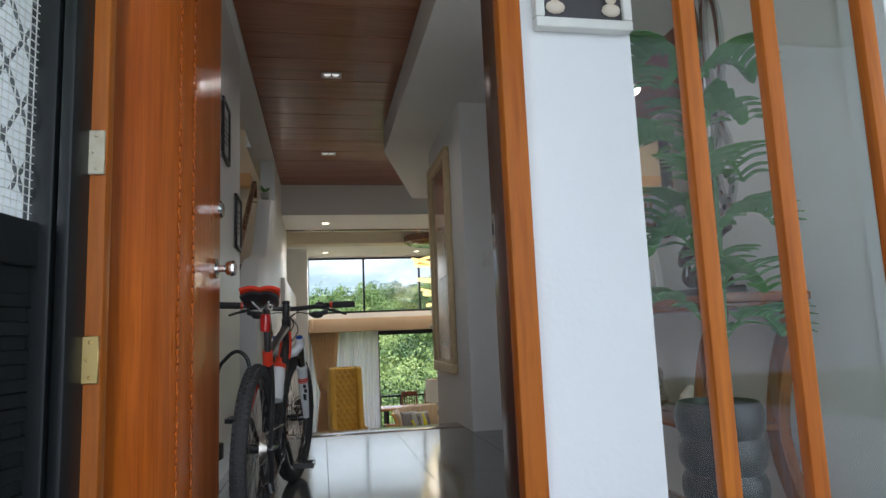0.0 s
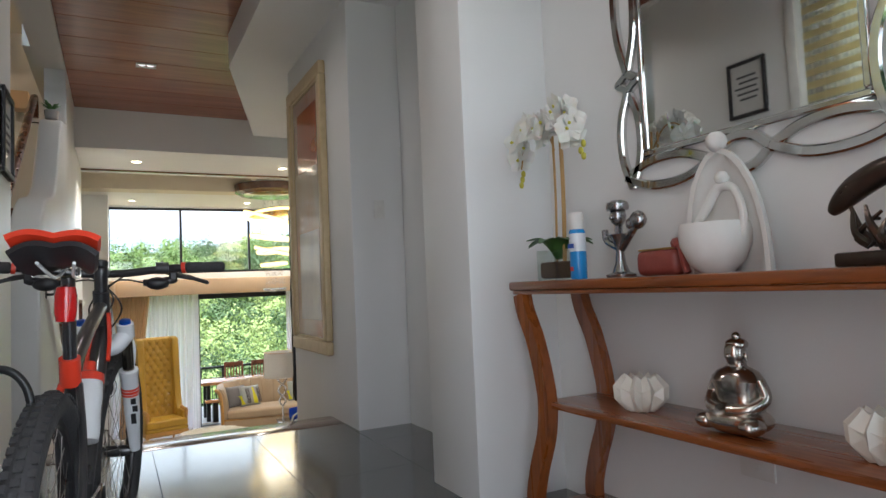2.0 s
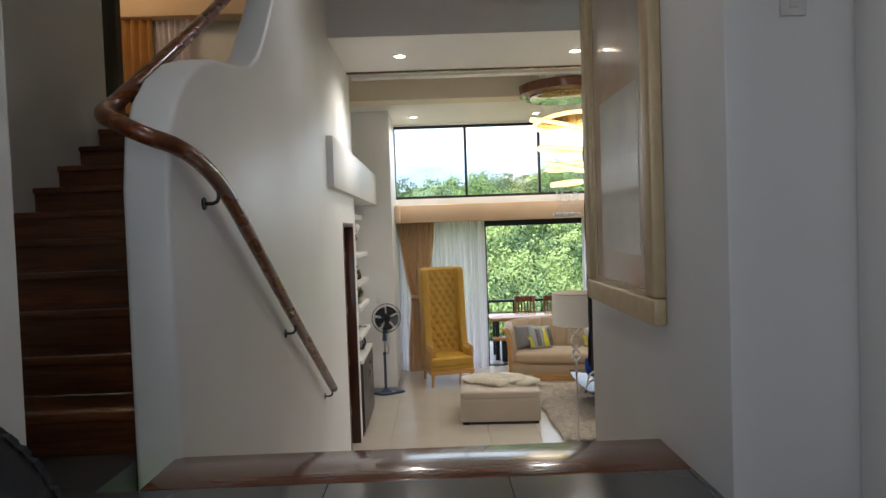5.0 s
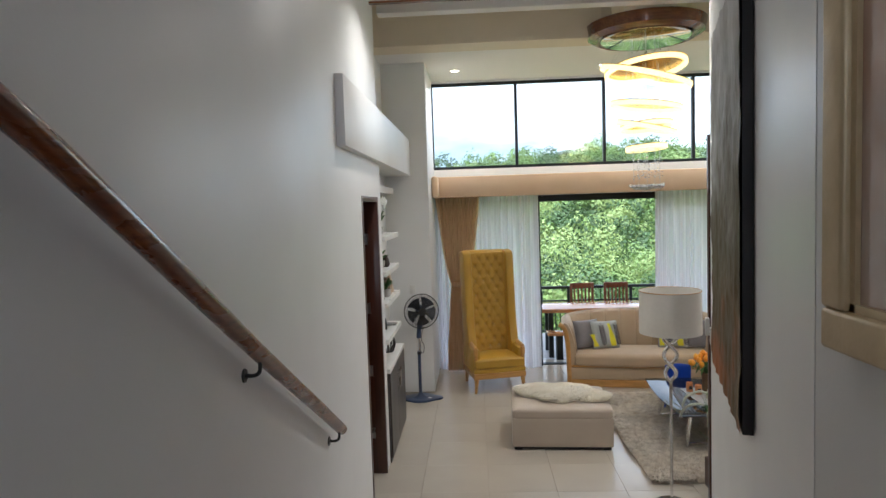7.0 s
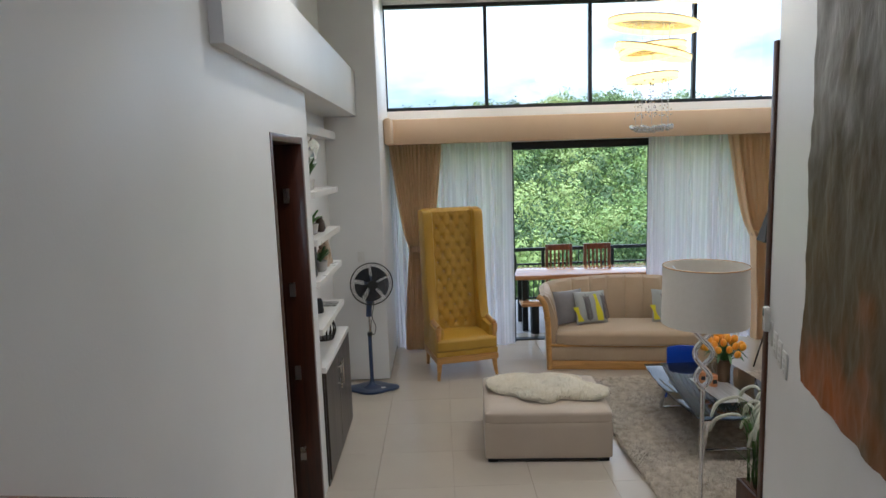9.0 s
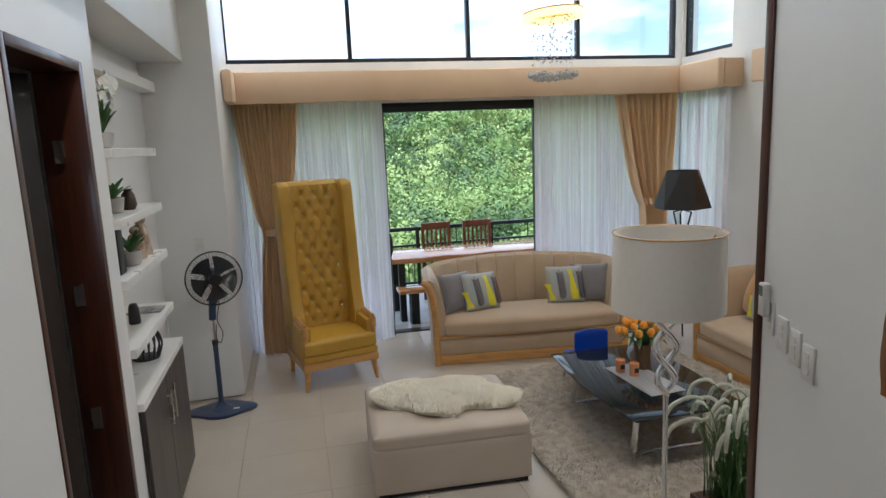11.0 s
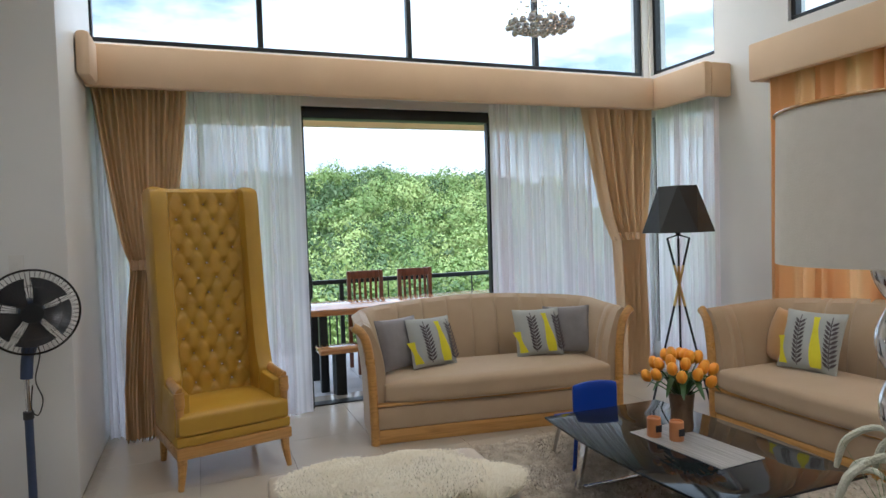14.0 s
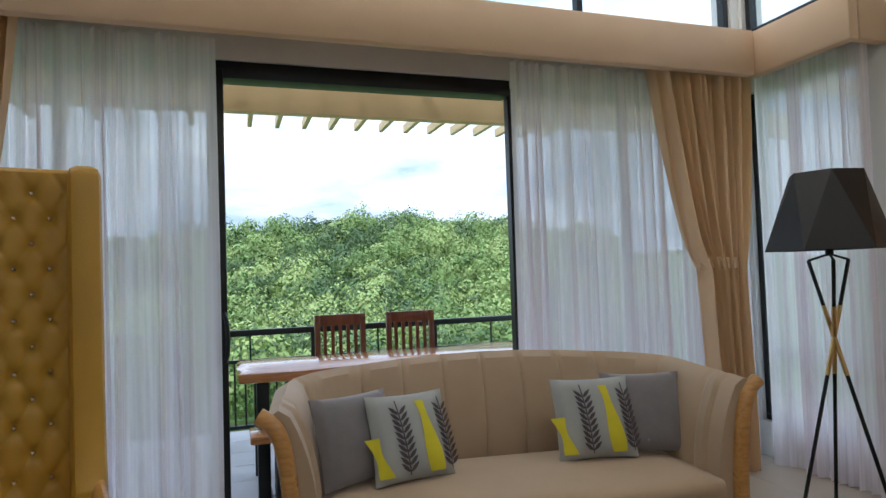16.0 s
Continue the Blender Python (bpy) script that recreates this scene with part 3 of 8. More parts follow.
for xx in (0.50, 0.635):
    for k in range(92):
        z = F + 0.15 + k * 0.024
        box(bm, xx - 0.010, xx + 0.010, -0.006, 0.0, z, z + 0.021, bevel=0.004, seg=2, m=Matrix.Translation((xx, 0, z)) @ Matrix.Rotation(0.35 * (-1) ** k, 4, "Y") @ Matrix.Translation((-xx, 0, -z)))
part("carved_strip", bm, DOOR_WOOD, leaf, "carved rope strips down the door")
for z in (2.80, 3.02):
    k = part("door_knob" if z < 3 else "deadbolt", lathed([(0.036, 0), (0.036, 0.008), (0.014, 0.012), (0.013, 0.035), (0.026, 0.045), (0.03, 0.06), (0.026, 0.072), (0.008, 0.078)] if z < 3 else
             [(0.033, 0), (0.033, 0.02), (0.026, 0.028), (0.012, 0.03)], 20), CHROME, leaf, place=pose(0.89, 0, z, 90, 0, 0))
    part("rose", lathed([(0.036, 0), (0.036, 0.01), (0.02, 0.014)], 20), CHROME, leaf, place=pose(0.89, 0.045, z, -90, 0, 0))
for z in (2.507, 2.938):
    hb = bmesh.new()
    box(hb, -0.480, -0.441, 1.405, 1.4118, z - 0.048, z + 0.048, bevel=0.002, seg=1)
    tube(hb, [(-0.485, 1.405, z - 0.052), (-0.485, 1.405, z + 0.052)], 0.007, 10)
    for q in (-0.035, 0.0, 0.035):
        ball(hb, (-0.457 - 0.006 * (q == 0), 1.4045, z + q), 0.004, sub=1)
    part("hinge", hb, BRASS if z < 2.7 else HINGE_STEEL, ef, "worn steel hinge plate")
plate = part("strike_plate", boxed(0.4465, 0.4495, 1.572, 1.598, 2.755, 2.835, bevel=0.001, seg=1), STEEL, ef, "metal strike plate")
# Raised black slip paints the shade inside the latch hole; nothing is cut.
part("latch_hole_dark", boxed(0.4455, 0.4465, 1.579, 1.592, 2.78, 2.81), BLACK_METAL, plate, smooth=False)

sd = root("screen_door", (-0.508, 1.40, F - 0.12), -10, "black steel screen door with a white mesh and diamond grille", "door")
S = lambda *a, **k: boxed(*a, **k)
part("stile", S(-0.06, 0.0, -0.05, 0.0, 0.02, 2.25, bevel=0.006), BLACK_METAL, sd)
part("stile", S(0.008, 0.035, -0.05, 0.06, 0.02, 2.25, bevel=0.006), BLACK_METAL, sd)
part("stile", S(-0.07, -0.02, -0.86, -0.80, 0.02, 2.25, bevel=0.006), BLACK_METAL, sd)
for z in (0.02, 1.11, 2.20):
    part("rail", S(-0.065, -0.025, -0.82, -0.02, z, z + 0.09, bevel=0.005), BLACK_METAL, sd)
part("panel", S(-0.05, -0.04, -0.81, -0.03, 0.08, 1.12), BLACK_METAL, sd, smooth=False)
for k in range(18):
    part("slat", S(-0.062, -0.032, -0.80, -0.04, 0.13 + k * 0.053, 0.158 + k * 0.053, bevel=0.003, seg=1), BLACK_METAL, sd)
bm = bmesh.new()
for k in range(60):
    box(bm, -0.041, -0.039, -0.80, -0.03, 1.20 + k * 0.0167, 1.2015 + k * 0.0167)
for k in range(42):
    box(bm, -0.041, -0.039, -0.80 + k * 0.0185, -0.7985 + k * 0.0185, 1.2, 2.2)
part("mesh_screen", bm, WHITE_PLASTIC, sd, "fine white insect mesh", smooth=False)
bm = bmesh.new()
for k in range(-8, 10):
    for s in (1, -1):
        pts = [(-0.05, -0.415 + s * (u - 0.5) * 0.77, 1.07 + k * 0.14 + u * 1.13) for u in np.linspace(0, 1, 12)]
        pts = [p for p in pts if 1.19 < p[2] < 2.22]
        if len(pts) > 1:
            tube(bm, pts, 0.004, 6)
part("grille", bm, mat("grey_grille", (0.16, 0.17, 0.18), 0.5, metal=0.5), sd, "grey diamond grille")

bw = root("window_8", (0, 0, 0), 0, "glazed side window behind a screen of wooden bars", "window", "", "structure")
screen = root("bar_screen", (0, 1.15, F - 0.12), 0, "screen of upright varnished wooden bars on the porch", "screen", "", "structure")
for x in (0.768, 0.96, 1.215):
    part("bar", boxed(x - 0.019, x + 0.019, -0.016, 0.016, 0.0, 2.72, bevel=0.006), FRAME_WOOD, screen)
part("top_rail", boxed(0.70, 1.70, -0.022, 0.022, 2.7205, 2.78, bevel=0.006), FRAME_WOOD, screen)
g = part("pane", boxed(0.801, 1.599, 1.50, 1.506, 1.751, 4.299), glass_pane("side_glass", gloss=0.5), bw, smooth=False)
g.visible_shadow = False

# dark door in the foyer's right wall, dark door at the foot of the stairs
dd = root("door_3", (0, 0, 0), 0, "dark brown door standing ajar in its dark frame", "door", "", "structure")
DARK_DOOR = wood("dark_door", (0.022, 0.013, 0.01), (0.013, 0.008, 0.006), 0.45, 2, 0.1)
part("frame_side", boxed(1.60, 1.79, 4.89, 4.93, F, 4.33), DARK_DOOR, dd)
part("frame_side", boxed(1.60, 1.79, 4.2, 4.24, F, 4.33), DARK_DOOR, dd)
part("door_leaf", boxed(0, 0.045, 0, 0.70, F + 0.01, 4.30, bevel=0.004), DARK_DOOR, dd, place=pose(1.75, 4.885, 0, 0, 0, 205))
for z in (2.6, 2.95, 3.5):
    part("hinge", boxed(1.625, 1.66, 4.875, 4.889, z, z + 0.09), STEEL, dd)
fixed("wall_room_right", boxed(2.9, 3.0, 3.4, 6.0, 1.5, 4.6), WALL, "wall of the dark side room", "wall", smooth=False)
fixed("ceiling_room_right", boxed(1.7805, 3.0, 3.4, 6.0, 4.5, 4.6), CEIL, "ceiling of the dark side room", "ceiling", smooth=False)
fixed("floor_room_right", boxed(1.7805, 3.0, 3.4, 6.0, 1.5, F), DARK_TILE, "floor of the dark side room", "floor", smooth=False)
fixed("wall_room_right_near", boxed(1.7805, 3.0, 3.3, 3.4, 1.5, 4.6), WALL, "wall of the dark side room", "wall", smooth=False)
fixed("wall_room_right_far", boxed(1.7805, 3.0, 6.0, 6.1, 1.5, 4.6), WALL, "wall of the dark side room", "wall", smooth=False)
d4 = root("door_4", (0, 0, 0), 0, "dark brown door, half open, at the foot of the stairs", "door", "", "structure")
part("frame_side", boxed(-0.75, -0.559, 11.15, 11.20, 0, 2.64, bevel=0.004), JAMB_DARK, d4)
part("frame_side", boxed(-0.75, -0.559, 10.36, 10.40, 0, 2.64, bevel=0.004), JAMB_DARK, d4)
part("frame_top", boxed(-0.75, -0.559, 10.4005, 11.1495, 2.595, 2.64, bevel=0.004), JAMB_DARK, d4)
lf = part("door_leaf", boxed(-0.045, 0, -0.73, 0, 0.01, 2.59, bevel=0.004), DARK_DOOR, d4, place=pose(-0.76, 11.145, 0, 0, 0, -50))
for z in (0.35, 0.95, 1.55, 2.2):
    part("hinge", boxed(-0.70, -0.66, 11.136, 11.149, z, z + 0.1), STEEL, d4)

# ---- outdoors ----
def ground_height(x, y):
    d = max(0.0, y - 17.8)
    near = -3.2 - 0.10 * min(d, 55)
    t = min(1, max(0, (d - 45) / 120))
    hill = (17.0 + 2.5 * math.sin(x * 0.02 + 1.2) + 2.0 * math.sin(x * 0.055)) * (t * t * (3 - 2 * t))
    hill -= (1.5 + 4.4 * max(0.0, min(1, (58 - x) / 45))) * t
    if d > 165:
        hill -= (d - 165) * 0.10
    far = 58 * max(0, min(1, (d - 330) / 160)) * max(0.0, min(1, (140 - x) / 150))
    return near + hill + far + 0.5 * noise.noise(Vector((x * 0.05, y * 0.05, 0)))


GRASS = mat("grass_ground", (0.10, 0.17, 0.035), 0.9, tint=(0.06, 0.10, 0.02), scale=0.15, bump=0.3, bump_scale=2)
rows_y = [-60, -20, 0, 10, 16, 18] + [18 + 3 * k for k in range(1, 20)] + [78 + 7 * k for k in range(1, 20)] + [230, 270, 320, 380, 450, 520, 700, 1500, 4000]
cols_x = [-3000, -800, -350] + [-240 + 12 * k for k in range(45)] + [400, 900, 3000]
verts = [(x, y, ground_height(x, y) if y > 17 else -3.2) for y in rows_y for x in cols_x]
n_c = len(cols_x)
faces = [(j * n_c + i, j * n_c + i + 1, (j + 1) * n_c + i + 1, (j + 1) * n_c + i) for j in range(len(rows_y) - 1) for i in range(n_c - 1)]
me = bpy.data.meshes.new("ground")
me.from_pydata(verts, [], faces)
me.materials.append(GRASS)
me.shade_smooth()
tagged(new("ground", me), "grassy ground that rises to a wooded hill", "ground", "", "structure")


def leaf_material(name, a, b):
    m = mat(name, a, 0.6, tint=b, scale=0.25, amount=1.0)
    n, l = m.node_tree.nodes, m.node_tree.links
    p = n["Principled BSDF"]
    geo, hsv, mr, mh = n.new("ShaderNodeNewGeometry"), n.new("ShaderNodeHueSaturation"), n.new("ShaderNodeMapRange"), n.new("ShaderNodeMapRange")
    mr.inputs["To Min"].default_value, mr.inputs["To Max"].default_value = 0.85, 1.15
    mh.inputs["To Min"].default_value, mh.inputs["To Max"].default_value = 0.485, 0.515
    src = p.inputs["Base Color"].links[0].from_socket
    l.new(geo.outputs["Random Per Island"], mr.inputs["Value"])
    l.new(geo.outputs["Random Per Island"], mh.inputs["Value"])
    l.new(mr.outputs[0], hsv.inputs["Value"])
    l.new(mh.outputs[0], hsv.inputs["Hue"])
    l.new(src, hsv.inputs["Color"])
    l.new(hsv.outputs[0], p.inputs["Base Color"])
    return m


def woods(name, spots, count, size, material, label, seed):
    """Many tree crowns of small leaf clumps, each crown built of several lobes, joined into one mesh."""
    rng = np.random.default_rng(seed)
    out = []
    for x, y, z, r, h in spots:
        leaves, leaf = (2 * count, size * 0.62) if y < 70 else (count, size)
        lobes = rng.normal(0, 1, (7, 3))
        lobes /= np.linalg.norm(lobes, axis=1)[:, None]
        lobes = lobes * rng.uniform(0.35, 0.75, (7, 1))
        lobes[:, 2] = np.abs(lobes[:, 2]) * 0.9 - 0.1
        k = rng.integers(0, 7, leaves)
        d = rng.normal(0, 1, (leaves, 3))
        d /= np.linalg.norm(d, axis=1)[:, None]
        d[:, 2] = np.abs(d[:, 2]) * 1.0 - 0.25
        c = lobes[k] + d * rng.uniform(0.3, 0.52, (leaves, 1))
        c = c * np.array([r, r, h]) + np.array([x, y, z])
        out_dir = d + rng.normal(0, 0.22, (leaves, 3))
        u = np.cross(out_dir, rng.normal(0, 1, (leaves, 3)))
        u /= np.linalg.norm(u, axis=1)[:, None]
        v = np.cross(out_dir, u)
        v /= np.linalg.norm(v, axis=1)[:, None]
        s = leaf * r * rng.uniform(0.6, 1.4, (leaves, 1))
        out.append(np.stack([c - u * s, c + u * s, c + v * s * 1.3], 1))
    q = np.concatenate(out).reshape(-1, 3)
    me = bpy.data.meshes.new(name)
    me.vertices.add(len(q))
    me.vertices.foreach_set("co", q.astype(np.float32).ravel())
    nf = len(q) // 3
    me.loops.add(len(q))
    me.loops.foreach_set("vertex_index", np.arange(len(q), dtype=np.int32))
    me.polygons.add(nf)
    me.polygons.foreach_set("loop_start", np.arange(nf, dtype=np.int32) * 3)
    me.update(calc_edges=True)
    me.materials.append(material)
    return tagged(new(name, me), label, "woods", "", "stuff")


LEAF_A = leaf_material("leaves_mid", (0.235, 0.33, 0.085), (0.15, 0.235, 0.06))
LEAF_B = leaf_material("leaves_light", (0.37, 0.45, 0.14), (0.26, 0.35, 0.10))
LEAF_C = leaf_material("leaves_dark", (0.10, 0.165, 0.05), (0.065, 0.115, 0.035))
rng = random.Random(7)
spots = {"a": [], "b": [], "c": []}
for k in range(2300):
    d = 16 + 165 * rng.random() ** 0.75
    x = rng.uniform(-0.50, 0.62) * (d + 14)
    y = 17.8 + d
    r = rng.uniform(1.9, 5.0) * (0.6 + d / 240)
    h = r * rng.uniform(0.8, 1.6)
    spots[rng.choice("aabbcc")].append((x, y, ground_height(x, y) + h * 0.55, r, h))
woods("woods_mid", spots["a"], 720, 0.055, LEAF_A, "dense green broadleaf trees on the hillside", 1)
woods("woods_light", spots["b"], 720, 0.055, LEAF_B, "bright yellow-green bamboo and young trees on the hillside", 2)
woods("woods_dark", spots["c"], 720, 0.055, LEAF_C, "dark green trees on the hillside", 3)
far_spots = []
for k in range(650):
    d = rng.uniform(330, 500)
    x = rng.uniform(-0.55, 0.25) * d
    far_spots.append((x, 17.8 + d, ground_height(x, 17.8 + d) + 3, rng.uniform(5, 9), rng.uniform(4, 7)))
# Distance haze on the ridge is painted into this bluish leaf colour.
woods("woods_far", far_spots, 160, 0.2, mat("leaves_far_hazed", (0.10, 0.17, 0.12), 0.8, tint=(0.08, 0.13, 0.10), scale=0.05), "far wooded ridge, its green turned bluish to paint the haze", 4)

# balcony
fixed("floor_balcony", boxed(-3, 7, YW + 0.2, 17.55, -0.25, -0.032), GROUT, "grey tiled balcony floor", "floor", smooth=False)
rail = root("balcony_railing", (0, 17.38, 0), 0, "black steel balcony railing with upright bars", "railing")
part("top_rail", boxed(-3, 7, -0.03, 0.03, 0.90, 0.955, bevel=0.006), BLACK_METAL, rail)
part("rail", boxed(-3, 7, -0.015, 0.015, 0.66, 0.69), BLACK_METAL, rail)
part("rail", boxed(-3, 7, -0.015, 0.015, 0.08, 0.11), BLACK_METAL, rail)
pm = mesh_of("bar", boxed(-0.008, 0.008, -0.008, 0.008, 0.11, 0.66), BLACK_METAL, False)
pm2 = mesh_of("post", boxed(-0.025, 0.025, -0.025, 0.025, -0.03, 0.90), BLACK_METAL, False)
for k in range(60):
    x = -0.6 + k * 0.09
    shared("bar", pm, rail, pose(x, 0, 0))
for k in range(9):
    shared("post", pm2, rail, pose(-2.6 + k * 1.17, 0, 0))
    part("picket", boxed(-2.0 + k * 1.17, -1.985 + k * 1.17, -0.008, 0.008, 0.69, 0.90), BLACK_METAL, rail, smooth=False)
perg = root("pergola", (0, 0, 0), 0, "cream-painted pergola over the balcony", "pergola")
PERGOLA = mat("pergola_paint", (0.80, 0.60, 0.33), 0.55, tint=(0.72, 0.53, 0.28), scale=3, bump=0.05)
part("beam", boxed(-3, 7, 16.44, 16.54, 2.70, 2.94, bevel=0.006), PERGOLA, perg)
part("ledger", boxed(-3, 7, YW + 0.21, YW + 0.30, 2.82, 2.94), PERGOLA, perg, smooth=False)
sm = mesh_of("slat", boxed(-0.022, 0.022, YW + 0.21, 18.0, 2.94, 3.03, bevel=0.004, seg=1), PERGOLA)
for k in range(24):
    shared("slat", sm, perg, pose(-1.4 + k * 0.27, 0, 0))

# ---- foyer things ----
def bar_sweep(bm, pts, w, d, flat_axis):
    """A flat bar of width w and depth d along points; flat_axis is the direction of its width."""
    pts = [Vector(p) for p in pts]
    ax = Vector(flat_axis).normalized()
    rings = []
    for i, p in enumerate(pts):
        t = (pts[min(i + 1, len(pts) - 1)] - pts[max(i - 1, 0)]).normalized()
        s = t.cross(ax).normalized()
        rings.append([bm.verts.new(p + ax * (a * w / 2) + s * (b * d / 2)) for a, b in ((-1, -1), (1, -1), (1, 1), (-1, 1))])
    for a, b in zip(rings, rings[1:]):
        for j in range(4):
            bm.faces.new((a[j], a[(j + 1) % 4], b[(j + 1) % 4], b[j]))
    bm.faces.new(rings[0][::-1])
    bm.faces.new(rings[-1])
    bmesh.ops.recalc_face_normals(bm, faces=bm.faces[:])
    return bm


# handrail: down the stair wall, round its end and up the other side
rail_pts = curve([(-0.50, 9.0, 1.20), (-0.50, 8.4, 1.55), (-0.50, 7.6, 2.01), (-0.50, 6.8, 2.49), (-0.50, 6.40, 2.72), (-0.505, 6.15, 2.82), (-0.53, 5.95, 2.87),
                  (-0.60, 5.87, 2.90), (-0.70, 5.87, 2.95), (-0.79, 5.95, 3.00), (-0.82, 6.12, 3.08), (-0.82, 6.5, 3.32), (-0.82, 7.2, 3.77), (-0.83, 8.36, 4.53), (-0.83, 8.44, 4.55), (-0.83, 8.47, 4.50), (-0.83, 8.48, 4.40)], 8)
hr = root("handrail", (0, 0, 0), 0, "glossy dark brown wooden handrail on black brackets", "handrail")
part("rail", tubed(rail_pts, 0.033, 14), RAIL_WOOD, hr)
for y, z in ((6.30, 2.76), (7.64, 1.985), (8.93, 1.24)):
    part("bracket", tubed(curve([(XL + 0.004, y, z - 0.085), (-0.525, y, z - 0.085), (-0.503, y, z - 0.07), (-0.50, y, z - 0.03)], 4), 0.008, 8), BLACK_METAL, hr)
    part("bracket_plate", lathed([(0.001, 0.006), (0.026, 0.006), (0.028, 0.001), (0.028, 0.0)], 16), BLACK_METAL, hr, place=pose(XL, y, z - 0.085, 0, 90, 0))
for y, z in ((6.25, 3.16), (8.1, 4.36)):
    part("bracket", tubed([(-0.742, y, z - 0.10), (-0.82, y, z - 0.10), (-0.82, y, z)], 0.008, 8), BLACK_METAL, hr)


def downlight(place, square, lit, group, label):
    d = root("downlight", place, 0, label, "downlight", group)
    if square:
        bm = bmesh.new()
        for x0, x1, y0, y1 in ((-0.09, 0.09, -0.055, -0.04), (-0.09, 0.09, 0.04, 0.055), (-0.09, -0.075, -0.04, 0.04), (0.075, 0.09, -0.04, 0.04)):
            box(bm, x0, x1, y0, y1, -0.012, 0.0, bevel=0.002, seg=1)
        part("trim_ring", bm, WHITE_PLASTIC, d)
        for x in (-0.037, 0.037):
            # Faint emission whitens the square lenses, which are taken as unlit.
            part("lens", lathed([(0.001, -0.004), (0.03, -0.004), (0.032, 0.0), (0.001, 0.001)], 16, (x, 0, 0)), glow("lens_whitened", (1, 0.95, 0.86), 0.45) if lit else WHITE_PLASTIC, d)
    else:
        bm = lathed([(0.075, 0), (0.075, -0.006), (0.058, -0.010), (0.055, 0.0)], 28)
        part("trim_ring", bm, WHITE_PLASTIC, d)
        part("lens", lathed([(0.001, -0.003), (0.054, -0.003), (0.054, 0.0), (0.001, 0.0005)], 24), glow("lens_warm", (1.0, 0.82, 0.55), 9.0), d)
    return d


for y in (3.05, 5.55, 8.05):
    downlight((0.13, y, 4.888), True, True, "foyer ceiling lights", "small rectangular white twin downlight in the wooden ceiling")
    # Added fill spots brighten the foyer; the downlights themselves are taken as off.
    lamp("foyer_fill", "SPOT", (0.13, y, 4.85), (0.13, y, 0), 9, (1.0, 0.90, 0.78), 0.06, 150)
for x, watts in ((0.10, 50), (2.0, 58), (3.8, 58)):
    downlight((x, 10.5, 4.418), False, True, "living ceiling lights", "round warm-white recessed downlight")
    lamp("soffit_light", "SPOT", (x, 10.5, 4.39), (x, 10.5, 0), watts, WARM, 0.06, 150)
for x in (0.12, 2.2, 4.2):
    downlight((x, 14.40, TOP - 0.002), False, True, "living ceiling lights", "round warm-white recessed downlight")
    lamp("window_side_light", "SPOT", (x, 14.40, TOP - 0.03), (x, 14.40, 0), 34, WARM, 0.06, 150)

# ---- bicycle ----
BIKE_BLACK = mat("bike_paint", (0.02, 0.02, 0.022), 0.3, scale=8, coat=0.5)
BIKE_RED = mat("bike_red", (0.70, 0.045, 0.015), 0.35, scale=8, coat=0.4)
BIKE_WHITE = mat("bike_white", (0.72, 0.74, 0.76), 0.35, scale=8, coat=0.3)
STANCHION = mat("bronze_steel", (0.30, 0.27, 0.22), 0.2, metal=1.0)


def ring(bm, centre, axis_x, R, r, n=48, sides=12, flat=1.0):
    pts = [Vector(centre) + Vector((0, math.cos(a), math.sin(a))) * R for a in np.linspace(0, 2 * math.pi, n, endpoint=False)]
    return tube(bm, pts, r, sides, True, flat)


def wheel(parent, y, front):
    c = (0, y, 0.352)
    w = part("wheel", ring(bmesh.new(), c, 0, 0.292, 0.012, 48, 8), BIKE_BLACK, parent, "black spoked mountain bike wheel")
    bm = ring(bmesh.new(), c, 0, 0.320, 0.031, 60, 14)
    for k in range(84):
        a = 2 * math.pi * k / 84
        for x, lift in ((-0.02, 0.021), (0.0, 0.029), (0.02, 0.021)):
            aa = a + (0.02 if x else 0)
            m = Matrix.Translation(c) @ Matrix.Rotation(aa, 4, "X") @ Matrix.Translation((x, 0, 0.322 + lift - 0.002))
            box(bm, -0.007, 0.007, -0.008, 0.008, 0, 0.006, m=m)
    part("tyre", bm, RUBBER, w, "knobbly black tyre")
    bm = bmesh.new()
    for k in range(32):
        a = 2 * math.pi * k / 32
        s = 0.022 * (1 if k % 2 else -1)
        b = a + (0.45 if k % 4 < 2 else -0.45)
        tube(bm, [(s, y + 0.02 * math.cos(b), 0.352 + 0.02 * math.sin(b)), (0, y + 0.288 * math.cos(a), 0.352 + 0.288 * math.sin(a))], 0.0011, 4)
    part("spokes", bm, STEEL, w)
    part("hub", tubed([(-0.055, y, 0.352), (-0.03, y, 0.352), (-0.028, y, 0.352), (0.03, y, 0.352), (0.055, y, 0.352)], [0.012, 0.012, 0.02, 0.02, 0.012], 14), BIKE_BLACK, w)
    bm = bmesh.new()
    for k in range(1):
        ring(bm, (-0.035, y, 0.352), 0, 0.075, 0.004, 36, 4)
    for k in range(6):
        a = k * math.pi / 3
        tube(bm, [(-0.035, y + 0.015 * math.cos(a), 0.352 + 0.015 * math.sin(a)), (-0.035, y + 0.075 * math.cos(a + 0.5), 0.352 + 0.075 * math.sin(a + 0.5))], 0.003, 4)
    part("brake_disc", bm, STEEL, w)
    return w


